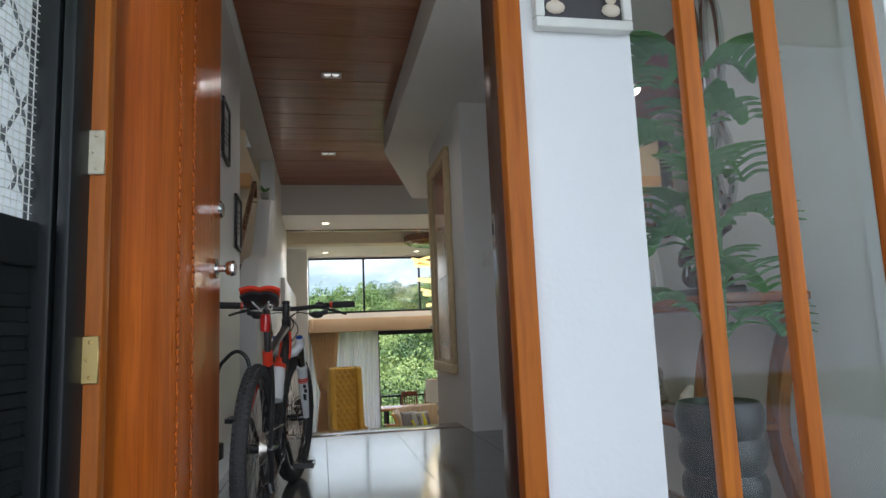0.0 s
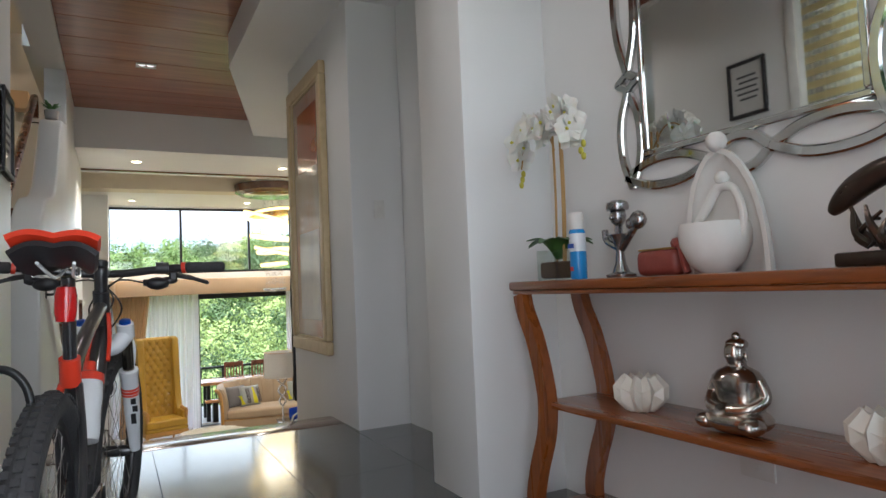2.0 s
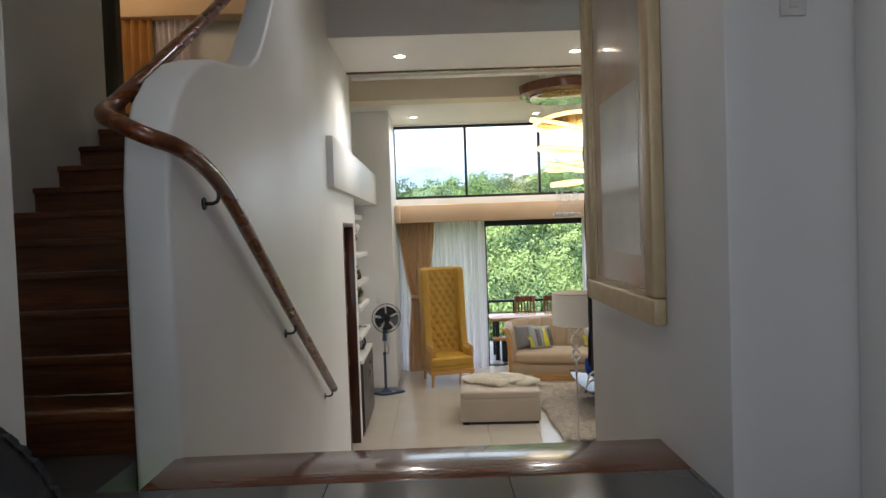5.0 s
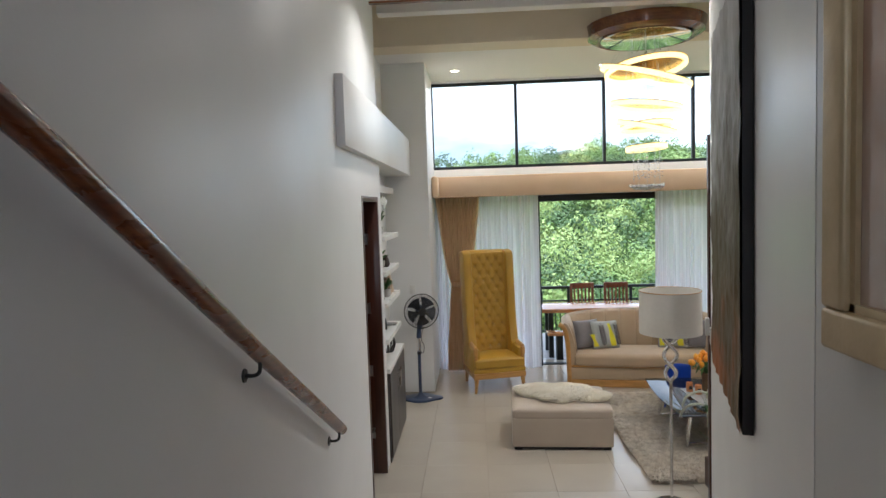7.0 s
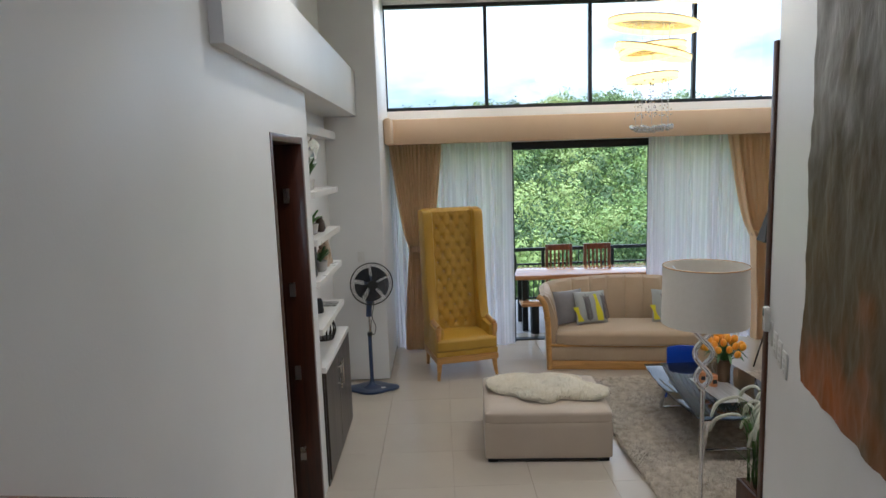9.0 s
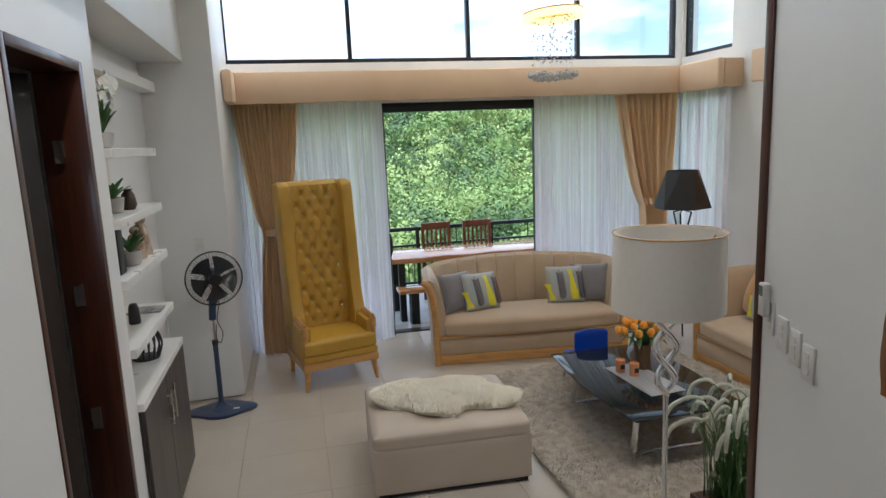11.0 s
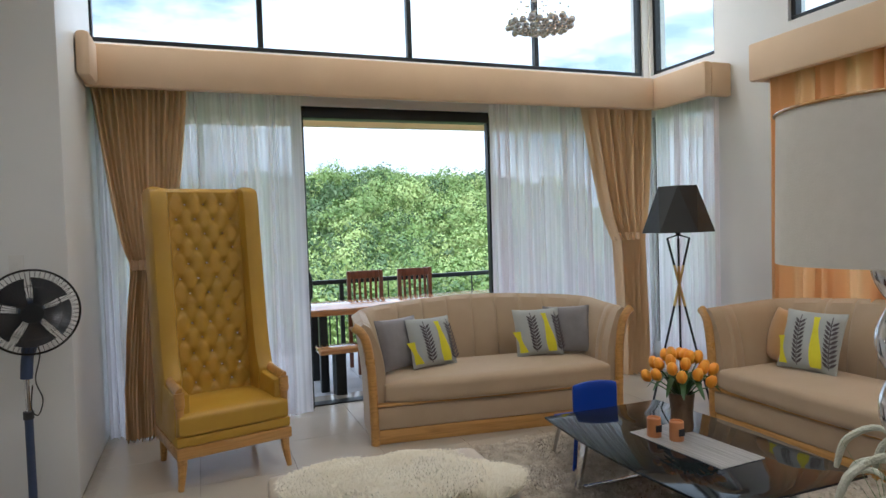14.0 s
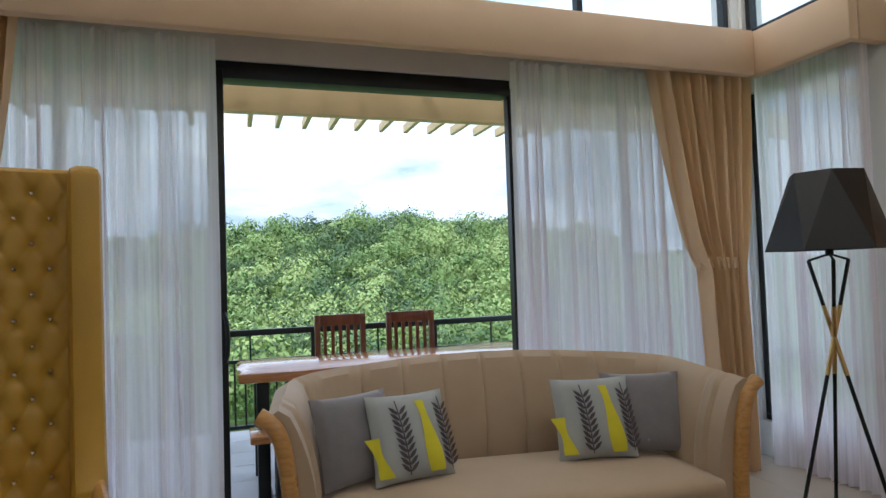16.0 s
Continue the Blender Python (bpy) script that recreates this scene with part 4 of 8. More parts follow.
bk = root("bicycle", (-0.288, 2.98, F), 0, "black and red mountain bike with a white suspension fork", "bicycle")
bk.matrix_world = pose(-0.30, 2.98, F, 0, 1.5, -5.5) @ Matrix.Scale(1.035, 4)
wheel(bk, 0.0, False)
STEER = pose(0, 0.85, 0, 0, 0, -7) @ pose(0, -0.85, 0)
wheel(bk, 1.05, True).matrix_basis = STEER
fr = part("frame", tubed([(0, 0.425, 0.31), (0, 0.25, 0.74)], 0.017, 12), BIKE_BLACK, bk, "black frame with red stripes")
part("top_tube", tubed(curve([(0, 0.245, 0.72), (0, 0.5, 0.80), (0, 0.80, 0.87)]), 0.02, 12), BIKE_BLACK, fr)
part("down_tube", tubed([(0, 0.43, 0.32), (0, 0.83, 0.79)], 0.028, 12), BIKE_BLACK, fr)
part("head_tube", tubed([(0, 0.795, 0.92), (0, 0.85, 0.76)], 0.025, 14), BIKE_BLACK, fr)
part("stripe", tubed(curve([(0.029, 0.74, 0.70), (0.027, 0.79, 0.77), (0.022, 0.80, 0.85)]), 0.007, 6), BIKE_RED, fr)
part("stripe", tubed(curve([(-0.029, 0.74, 0.70), (-0.027, 0.79, 0.77), (-0.022, 0.80, 0.85)]), 0.007, 6), BIKE_RED, fr)
for s in (-1, 1):
    part("chain_stay", tubed(curve([(s * 0.02, 0.42, 0.31), (s * 0.05, 0.25, 0.32), (s * 0.065, 0, 0.352)]), 0.011, 8), BIKE_BLACK, fr)
    part("seat_stay", tubed(curve([(s * 0.018, 0.26, 0.69), (s * 0.045, 0.15, 0.54), (s * 0.062, 0, 0.352)]), 0.009, 8), BIKE_RED if s < 0 else BIKE_BLACK, fr)
part("seat_clamp", tubed([(0, 0.262, 0.69), (0, 0.238, 0.755)], 0.024, 14), BIKE_RED, fr)
part("seat_post", tubed([(0, 0.245, 0.74), (0, 0.195, 0.95)], 0.0155, 12), BIKE_BLACK, bk)


def saddle(u, v):
    y = -0.09 + 0.28 * u
    half = 0.068 * (1 - u) ** 0.9 + 0.022 + 0.004 * math.sin(u * 6)
    a = (v - 0.5) * 2
    return (half * a, y + 0.10, 1.0 + 0.018 * (u - 0.4) ** 2 * 6 - 0.016 * abs(a) ** 2.4 + 0.012 * abs(math.sin(a * 2.2)) + (0.02 if u < 0.25 else 0) * (0.25 - u) * 4)


sad = part("saddle", thicken(grid(saddle, 20, 14), 0.014), BIKE_RED, bk, "red and black saddle")
part("saddle_base", thicken(grid(lambda u, v: (saddle(u, v)[0] * 0.96, saddle(u, v)[1], saddle(u, v)[2] - 0.022 - 0.012 * (v * 2 - 1) ** 2), 12, 10), 0.012), BLACK_PLASTIC, sad)
for s in (-1, 1):
    part("saddle_rail", tubed(curve([(s * 0.012, 0.26, 0.975), (s * 0.022, 0.2, 0.95), (s * 0.022, 0.12, 0.95), (s * 0.035, 0.04, 0.975)]), 0.004, 6), BIKE_WHITE, sad)
part("tail_light", lathed([(0.004, -0.045), (0.02, -0.04), (0.024, -0.02), (0.024, 0.02), (0.02, 0.04), (0.004, 0.045)], 16, (0, 0.170, 0.885)), mat("red_lens", (0.5, 0.01, 0.01), 0.15, coat=0.6), bk, "red tail light")
st = part("stem", tubed(curve([(0, 0.80, 0.92), (0, 0.785, 0.985), (0, 0.81, 0.99), (0, 0.855, 0.985)]), 0.02, 12), BIKE_BLACK, bk)
part("top_cap", lathed([(0.02, 0), (0.022, 0.012), (0.018, 0.02), (0.002, 0.022)], 16, (0, 0.782, 1.0)), BLACK_PLASTIC, st)
hb = part("handlebar", tubed(curve([(-0.375, 0.80, 1.000), (-0.2, 0.83, 0.995), (-0.06, 0.86, 0.98), (0.06, 0.86, 0.98), (0.2, 0.83, 0.995), (0.375, 0.80, 1.000)]), 0.0135, 12), BIKE_BLACK, bk)
for s in (-1, 1):
    gr = part("grip", tubed([(s * 0.255, 0.822, 0.998), (s * 0.26, 0.821, 0.998), (s * 0.372, 0.80, 1.000), (s * 0.38, 0.799, 1.000)], [0.014, 0.0185, 0.0185, 0.012], 14), RUBBER, hb, "black rubber grip")
    part("grip_ring", tubed([(s * 0.243, 0.8245, 0.997), (s * 0.255, 0.822, 0.998)], 0.0195, 14), BIKE_RED, hb)
    lv = part("brake_lever", tubed(curve([(s * 0.19, 0.845, 0.985), (s * 0.22, 0.875, 0.975), (s * 0.27, 0.885, 0.965), (s * 0.33, 0.865, 0.945)]), [0.009] * 17 + [0.007] * 7 + [0.005], 8), BLACK_PLASTIC, hb)
    bm = bmesh.new()
    ball(bm, (s * 0.165, 0.85, 0.945), 0.03, (1.3, 0.9, 0.75))
    ball(bm, (s * 0.20, 0.86, 0.955), 0.02, (1.5, 0.8, 0.7))
    tube(bm, curve([(s * 0.12, 0.86, 0.948), (s * 0.17, 0.865, 0.95), (s * 0.215, 0.875, 0.962)], 4), 0.011, 8)
    box(bm, s * 0.215 - 0.012, s * 0.215 + 0.012, 0.845, 0.875, 0.955, 0.985, bevel=0.004, seg=1)
    tube(bm, [(s * 0.16, 0.83, 0.996), (s * 0.2, 0.83, 0.996)], 0.021, 12)
    part("shifter", bm, BLACK_PLASTIC, hb)
    part("bolt", ball(bmesh.new(), (s * 0.178, 0.822, 1.016), 0.005, sub=1), CHROME, hb, "small chrome bolt")
    part("bolt", ball(bmesh.new(), (s * 0.205, 0.852, 0.972), 0.006, sub=1), CHROME, hb, "small chrome bolt")
    part("cable", tubed(curve([(s * 0.12, 0.86, 0.948), (s * 0.03, 0.93, 0.955), (s * -0.05, 0.92, 0.86), (s * 0.02, 0.84, 0.74)]), 0.0028, 6), BLACK_PLASTIC, hb)
    part("cable", tubed(curve([(s * 0.16, 0.86, 0.985), (s * 0.08, 0.95, 0.99), (s * -0.02, 0.95, 0.90), (s * 0.025, 0.87, 0.80)]), 0.003, 6), BLACK_PLASTIC, hb)
fk = part("fork", tubed(curve([(-0.066, 0.868, 0.772), (-0.035, 0.85, 0.735), (0.035, 0.85, 0.735), (0.066, 0.868, 0.772)], 6), 0.027, 12), BIKE_WHITE, bk, "white suspension fork", place=STEER)
for s in (-1, 1):
    ln = lambda t: (s * 0.066, 0.865 + 0.185 * t, 0.80 - 0.445 * t)
    part("stanchion", tubed([ln(-0.02), ln(0.45)], 0.0185, 14), STANCHION, fk)
    part("crown_lug", tubed([ln(-0.03), ln(-0.025), ln(0.075), ln(0.08)], [0.024, 0.0275, 0.0275, 0.024], 16), BIKE_WHITE, fk)
    part("fork_leg", tubed([ln(0.33), ln(0.335), ln(0.37), ln(0.38), ln(0.66), ln(1.0)], [0.027, 0.031, 0.031, 0.0285, 0.026, 0.017], 16), BIKE_WHITE, fk)
    part("leg_band", tubed([ln(0.47), ln(0.53)], 0.0288, 16), BIKE_RED, fk)
    part("leg_band", tubed([ln(0.485), ln(0.488)], 0.0292, 16), BIKE_WHITE, fk)
    part("leg_band", tubed([ln(0.512), ln(0.515)], 0.0292, 16), BIKE_WHITE, fk)
    part("fork_cap", tubed([ln(-0.055), ln(-0.05), ln(-0.03)], [0.014, 0.018, 0.019], 16), mat("blue_cap", (0.01, 0.08, 0.45), 0.3, metal=0.6), fk)
    for t0, t1, dx in ((0.555, 0.60, 0.0), (0.615, 0.66, 0.004), (0.68, 0.76, -0.003)):
        a, b = Vector(ln(t0)), Vector(ln(t1))
        off = Vector((s * 0.012 + dx, -0.0255, -0.004))
        part("leg_mark", bar_sweep(bmesh.new(), [a + off, a.lerp(b, 0.5) + off, b + off], 0.016, 0.004, (1, 0, 0)), BIKE_BLACK, fk)
part("fork_arch", tubed(curve([(-0.066, 0.945, 0.64), (-0.055, 0.985, 0.745), (0.055, 0.985, 0.745), (0.066, 0.945, 0.64)]), 0.014, 8), BIKE_WHITE, fk)
part("chainring", ring(ring(bmesh.new(), (0.05, 0.425, 0.31), 0, 0.085, 0.006, 40, 6), (0.045, 0.425, 0.31), 0, 0.06, 0.005, 36, 6), BIKE_BLACK, bk)
for k, rr in enumerate((0.065, 0.058, 0.051, 0.044, 0.037, 0.03)):
    part("sprocket", ring(bmesh.new(), (0.03 + k * 0.004, 0, 0.352), 0, rr, 0.003, 36, 5), STEEL, bk)
part("derailleur", tube(tubed([(0.06, 0, 0.34), (0.065, 0.03, 0.26), (0.06, 0.06, 0.18)], 0.012, 8), [(0.05, 0.06, 0.2), (0.06, 0.06, 0.16)], 0.022, 12), BIKE_BLACK, bk)
bm = bmesh.new()
tube(bm, [(0.05, 0.425, 0.395), (0.045, 0.0, 0.415)], 0.004, 6)
tube(bm, [(0.05, 0.425, 0.225), (0.06, 0.06, 0.17)], 0.004, 6)
part("chain", bm, STEEL, bk)
for s, dy, dz in ((1, 0.10, -0.125), (-1, -0.10, 0.125)):
    part("crank", tubed([(s * 0.07, 0.425, 0.31), (s * 0.085, 0.425 + dy, 0.31 + dz)], 0.011, 8), BIKE_BLACK, bk)
    bm = bmesh.new()
    cx, cy, cz = s * 0.145, 0.425 + dy, 0.31 + dz
    for q in (-0.045, 0.045):
        box(bm, cx - 0.05, cx + 0.05, cy + q - 0.007, cy + q + 0.007, cz - 0.012, cz + 0.012, bevel=0.003, seg=1)
    for q in (-0.045, 0.0, 0.045):
        box(bm, cx + q - 0.006, cx + q + 0.006, cy - 0.045, cy + 0.045, cz - 0.009, cz + 0.009)
    part("pedal", bm, BIKE_BLACK, bk)
bt = part("bottle", lathed([(0.01, 0), (0.034, 0.005), (0.036, 0.03), (0.034, 0.09), (0.036, 0.11), (0.034, 0.16), (0.024, 0.175), (0.012, 0.18)], 18), BIKE_WHITE, bk, "white water bottle", place=pose(0, 0.475, 0.50, -26, 0, 0) @ Matrix.Scale(1.12, 4))
part("bottle_cap", lathed([(0.037, 0.155), (0.036, 0.175), (0.016, 0.185), (0.014, 0.21), (0.002, 0.212)], 18), BIKE_RED, bt)

stand = root("bicycle_stand", (-0.335, 2.98, F), -9.5, "black steel tube bicycle stand with orange reflectors", "bicycle stand")
part("hoop", tubed(curve([(-0.115, -0.02, 0.02), (-0.115, -0.02, 0.40), (-0.112, -0.03, 0.68), (-0.07, -0.04, 0.76), (-0.015, -0.05, 0.79), (0.03, -0.05, 0.745), (0.045, -0.05, 0.62)], 8), 0.0085, 10), BLACK_METAL, stand)
part("foot", tubed([(-0.20, -0.02, 0.012), (0.10, -0.02, 0.012)], 0.012, 8), BLACK_METAL, stand)
part("clamp", boxed(-0.17, -0.09, -0.045, 0.005, 0.33, 0.40, bevel=0.006), BLACK_METAL, stand)
part("reflector", boxed(-0.165, -0.115, -0.052, -0.044, 0.352, 0.378, bevel=0.003), mat("orange_reflector", (0.75, 0.20, 0.01), 0.2, coat=0.5), stand, "orange reflector")

# ---- console table ----
ct = root("console_table", (1.24, 1.84, F), 0, "brown wooden console table with curved legs and two lower shelves", "console table")
L, D, H = 1.67, 0.36, 0.925
part("tabletop", boxed(0, D, 0, L, H - 0.035, H, bevel=0.01), CONSOLE_WOOD, ct)
part("apron", boxed(0.012, D, 0.012, L - 0.012, H - 0.05, H - 0.0355, bevel=0.004), CONSOLE_WOOD, ct)
for x in (0.035, D - 0.04):
    for e in (0, 1):
        f = lambda y: (L - y) if e else y
        pts = curve([(x, f(0.045), H - 0.05), (x, f(0.065), H - 0.12), (x, f(0.125), H - 0.24), (x, f(0.175), 0.50), (x, f(0.165), 0.36), (x, f(0.11), 0.22), (x, f(0.075), 0.10), (x, f(0.085), 0.0)], 6)
        part("leg", bar_sweep(bmesh.new(), pts, 0.045, 0.062, (1, 0, 0)), CONSOLE_LEG, ct)
part("shelf", boxed(0.03, D - 0.02, 0.15, L - 0.15, 0.452, 0.476, bevel=0.006), CONSOLE_WOOD, ct)
part("shelf", boxed(0.0, D, 0.05, L - 0.05, 0.035, 0.06, bevel=0.006), CONSOLE_WOOD, ct)
CT = F + H

# mirror with an interlaced mirrored frame
MIRROR = mat("mirror_silver", (0.86, 0.87, 0.86), 0.02, metal=1.0, tint=(0.84, 0.85, 0.84), rough_vary=0.005)
BEVELLED = mat("bevelled_mirror", (0.72, 0.73, 0.72), 0.08, metal=1.0, tint=(0.6, 0.61, 0.6), scale=12)
MY0, MY1, MZ0, MZ1 = 2.18, 3.215, 2.955, 4.40
mi = root("wall_mirror", (1.618, 0, 0), 0, "large wall mirror with an interlaced mirrored frame", "mirror")
part("glass", boxed(-0.012, 0.0, MY0 + 0.13, MY1 - 0.13, MZ0 + 0.13, MZ1 - 0.13, bevel=0.004, seg=1), MIRROR, mi, "silver mirror glass", smooth=False)
for a, b, c, d in ((MY0 + 0.11, MY1 - 0.11, MZ0 + 0.11, MZ0 + 0.135), (MY0 + 0.11, MY1 - 0.11, MZ1 - 0.135, MZ1 - 0.11), (MY0 + 0.11, MY0 + 0.135, MZ0 + 0.136, MZ1 - 0.136), (MY1 - 0.135, MY1 - 0.11, MZ0 + 0.136, MZ1 - 0.136)):
    part("bevel_strip", boxed(-0.022, 0.0, a, b, c, d, bevel=0.006, seg=1), BEVELLED, mi)


def mirror_strip(path, w=0.034, lift=0.0):
    """A flat strip of bevelled mirror along (y, z) points on the wall, with dark sides."""
    pts = curve([(-0.018 - lift, a, b) for a, b in path], 8)
    bm = bmesh.new()
    rings = []
    for i, p in enumerate(pts):
        t = (pts[min(i + 1, len(pts) - 1)] - pts[max(i - 1, 0)]).normalized()
        d = t.cross(Vector((1, 0, 0))).normalized()
        rings.append([bm.verts.new(p + d * o + Vector((h, 0, 0))) for o, h in ((-w / 2, 0.016 + lift), (-w / 2, 0.002), (-w / 2 + 0.006, -0.004), (w / 2 - 0.006, -0.004), (w / 2, 0.002), (w / 2, 0.016 + lift))])
    for a, b in zip(rings, rings[1:]):
        for k in range(5):
            bm.faces.new((a[k], b[k], b[k + 1], a[k + 1]))
    bmesh.ops.recalc_face_normals(bm, faces=bm.faces[:])
    return bm


def braid(start, run, sets):
    """Interlaced lenses and diamonds along one side: sets are (length, half height) of each link."""
    across = (run[1], run[0])
    at = Vector(start)
    run, across = Vector(run), Vector(across)
    for k, (length, half) in enumerate(sets):
        end = at + run * length
        for sg in (-1, 1):
            m0, m1, m2 = [at.lerp(end, q) + across * (half * sg * h) for q, h in ((0.25, 0.78), (0.5, 1.0), (0.75, 0.78))]
            if length < 0.2:
                m0, m2 = at.lerp(m1, 0.5), end.lerp(m1, 0.5)
            part("frame_loop", mirror_strip([at, m0, m1, m2, end], lift=0.003 * ((k + (sg > 0)) % 2)), BEVELLED, mi)
        at = end


for z in (MZ0 + 0.048, MZ1 - 0.048):
    braid((MY1 - 0.02, z), (-1, 0), ((0.39, 0.05), (0.215, 0.055), (0.39, 0.05)))
for y in (MY1 - 0.05, MY0 + 0.05):
    braid((y, MZ0 + 0.01), (0, 1), ((0.37, 0.05), (0.07, 0.052), (0.545, 0.05), (0.07, 0.052), (0.37, 0.05)))

# orchid
PETAL = mat("white_petal", (0.80, 0.80, 0.76), 0.6, tint=(0.72, 0.70, 0.60), scale=30, subsurface=0.1)
LEAF = mat("dark_leaf", (0.05, 0.13, 0.03), 0.4, tint=(0.03, 0.08, 0.02), scale=12)
BUD = mat("yellow_bud", (0.55, 0.50, 0.05), 0.5, scale=20)
STEM = mat("cane_stem", (0.45, 0.27, 0.09), 0.5, scale=20)
SOIL = mat("bark_soil", (0.10, 0.055, 0.03), 0.9, scale=30, bump=0.8, bump_scale=90)
CLEAR = glass_pane("clear_vase", (0.93, 0.96, 0.95), 1.2)


def leaf_blade(pts, w, fold=0.3):
    """A pointed leaf along points."""
    pts = curve(pts, 5)
    k = len(pts)
    bm = bmesh.new()
    rows = []
    for i, p in enumerate(pts):
        t = (pts[min(i + 1, k - 1)] - pts[max(i - 1, 0)]).normalized()
        s = t.cross(Vector((0, 0, 1)))
        s = s.normalized() if s.length > 1e-4 else Vector((1, 0, 0))
        up = s.cross(t)
        u = i / (k - 1)
        ww = w * math.sin(math.pi * min(1, 0.12 + 0.88 * u)) ** 0.8 + 0.001
        rows.append([bm.verts.new(p - s * ww + up * ww * fold), bm.verts.new(p), bm.verts.new(p + s * ww + up * ww * fold)])
    for a, b in zip(rows, rows[1:]):
        for j in range(2):
            bm.faces.new((a[j], a[j + 1], b[j + 1], b[j]))
    return thicken(bm, 0.002)


oc = root("orchid", (1.36, 3.33, CT), 0, "white artificial orchid in a square clear glass vase", "potted orchid")
bm = bmesh.new()
for x0, x1, y0, y1 in ((-0.06, 0.06, -0.06, -0.056), (-0.06, 0.06, 0.056, 0.06), (-0.06, -0.056, -0.056, 0.056), (0.056, 0.06, -0.056, 0.056)):
    box(bm, x0, x1, y0, y1, 0.0, 0.115)
box(bm, -0.056, 0.056, -0.056, 0.056, 0.001, 0.006)
vg = part("vase", bm, CLEAR, oc, "square clear glass vase", smooth=False)
vg.visible_shadow = False
bm = boxed(-0.054, 0.054, -0.054, 0.054, 0.007, 0.07, bevel=0.012)
part("bark", bm, SOIL, oc)
rg = random.Random(3)
for k in range(8):
    a = k * 0.8 + 0.3
    r = 0.12 + 0.03 * rg.random()
    part("leaf", leaf_blade([(0, 0, 0.08), (r * 0.5 * math.cos(a), r * 0.5 * math.sin(a), 0.15), (r * math.cos(a), r * math.sin(a), 0.13 + 0.03 * rg.random())], 0.026), LEAF, oc)
for dx, dy in ((0.0, 0.01), (0.01, -0.03), (-0.01, -0.045)):
    part("stem", tubed(curve([(dx, dy, 0.07), (dx + 0.005, dy - 0.005, 0.35), (dx, dy - 0.01, 0.60)]), 0.005, 6), STEM, oc)
arcs = [curve([(0, -0.01, 0.5), (-0.02, 0.03, 0.60), (-0.03, 0.12, 0.60), (-0.02, 0.19, 0.46)]), curve([(0.01, -0.04, 0.52), (-0.03, -0.08, 0.62), (-0.03, -0.16, 0.60), (-0.03, -0.20, 0.50)])]
for c in arcs:
    part("spray", tubed(c, 0.003, 6), STEM, oc)


def flower(place, size, seed):
    q = random.Random(seed)
    bm = bmesh.new()
    face = Matrix.Translation(place) @ Euler((q.uniform(-0.5, 0.5), q.uniform(-1.9, -1.2), q.uniform(-0.7, 0.7))).to_matrix().to_4x4()
    for k in range(5):
        a = k * 2 * math.pi / 5
        rows = []
        for i in range(5):
            u = i / 4
            w = size * 0.55 * math.sin(math.pi * (0.15 + 0.8 * u)) * (1.15 if k in (1, 4) else 0.85)
            rows.append([bm.verts.new(face @ (Matrix.Rotation(a, 4, "Z") @ Vector((size * u, v * w, size * (0.18 * u - 0.1 * v * v + 0.03 * math.sin(v * 5 + k)))))) for v in (-1, -0.4, 0.4, 1)])
        for r0, r1 in zip(rows, rows[1:]):
            for j in range(3):
                bm.faces.new((r0[j], r0[j + 1], r1[j + 1], r1[j]))
    return bm


fi = 0
for c in arcs:
    for i in list(range(5, len(c) - 2)):
        fi += 1
        p = c[i] + Vector((rg.uniform(-0.05, 0.02), rg.uniform(-0.03, 0.03), rg.uniform(-0.03, 0.02)))
        fl = part("flower", flower(p, rg.uniform(0.048, 0.062), fi), PETAL, oc)
        part("flower_heart", ball(bmesh.new(), p + Vector((-0.012, 0, 0)), 0.007, sub=1), BUD, fl)
    for i in range(3):
        part("bud", ball(bmesh.new(), c[-1] + Vector((0, rg.uniform(-0.02, 0.02), -0.02 - 0.022 * i)), 0.012, (0.8, 0.8, 1.2)), BUD, oc)

# spray can, bust, purse, sculptures on the console
can = root("spray_can", (1.34, 3.19, CT), 0, "white and blue disinfectant spray can on the console", "spray can")
part("body", lathed([(0.028, 0), (0.03, 0.004), (0.03, 0.17), (0.026, 0.18)], 24), mat("can_blue", (0.02, 0.27, 0.68), 0.3, coat=0.4, scale=8), can, "blue printed can")
part("band", lathed([(0.0304, 0.10), (0.0304, 0.165)], 24), mat("can_white", (0.75, 0.80, 0.86), 0.3, coat=0.4), can, "white band")
part("label", boxed(-0.0325, -0.0305, -0.016, 0.016, 0.112, 0.128), mat("label_blue", (0.04, 0.10, 0.40), 0.4), can)
part("label", boxed(-0.0325, -0.0305, -0.008, 0.008, 0.03, 0.045), mat("label_red", (0.6, 0.05, 0.05), 0.4), can)
part("cap", lathed([(0.027, 0.18), (0.028, 0.185), (0.027, 0.235), (0.022, 0.242), (0.002, 0.242)], 24), WHITE_PLASTIC, can, "white plastic cap")

SILVER = mat("antique_silver", (0.42, 0.42, 0.43), 0.25, metal=1.0, tint=(0.24, 0.24, 0.25), scale=30)
bm = lathed([(0.05, 0), (0.052, 0.01), (0.03, 0.018), (0.018, 0.05), (0.014, 0.09), (0.02, 0.12), (0.036, 0.15), (0.012, 0.155)], 16)
tube(bm, curve([(0.0, 0.0, 0.10), (-0.01, 0.05, 0.13), (-0.01, 0.06, 0.17)]), 0.012, 8)
tube(bm, curve([(0.0, -0.01, 0.10), (-0.01, -0.06, 0.14), (-0.01, -0.09, 0.17)]), 0.014, 8)
ball(bm, (-0.01, -0.105, 0.19), 0.032, (0.8, 1, 1))
ball(bm, (-0.01, -0.075, 0.18), 0.022)
tube(bm, [(0, 0, 0.14), (0, 0.0, 0.18)], 0.014, 8)
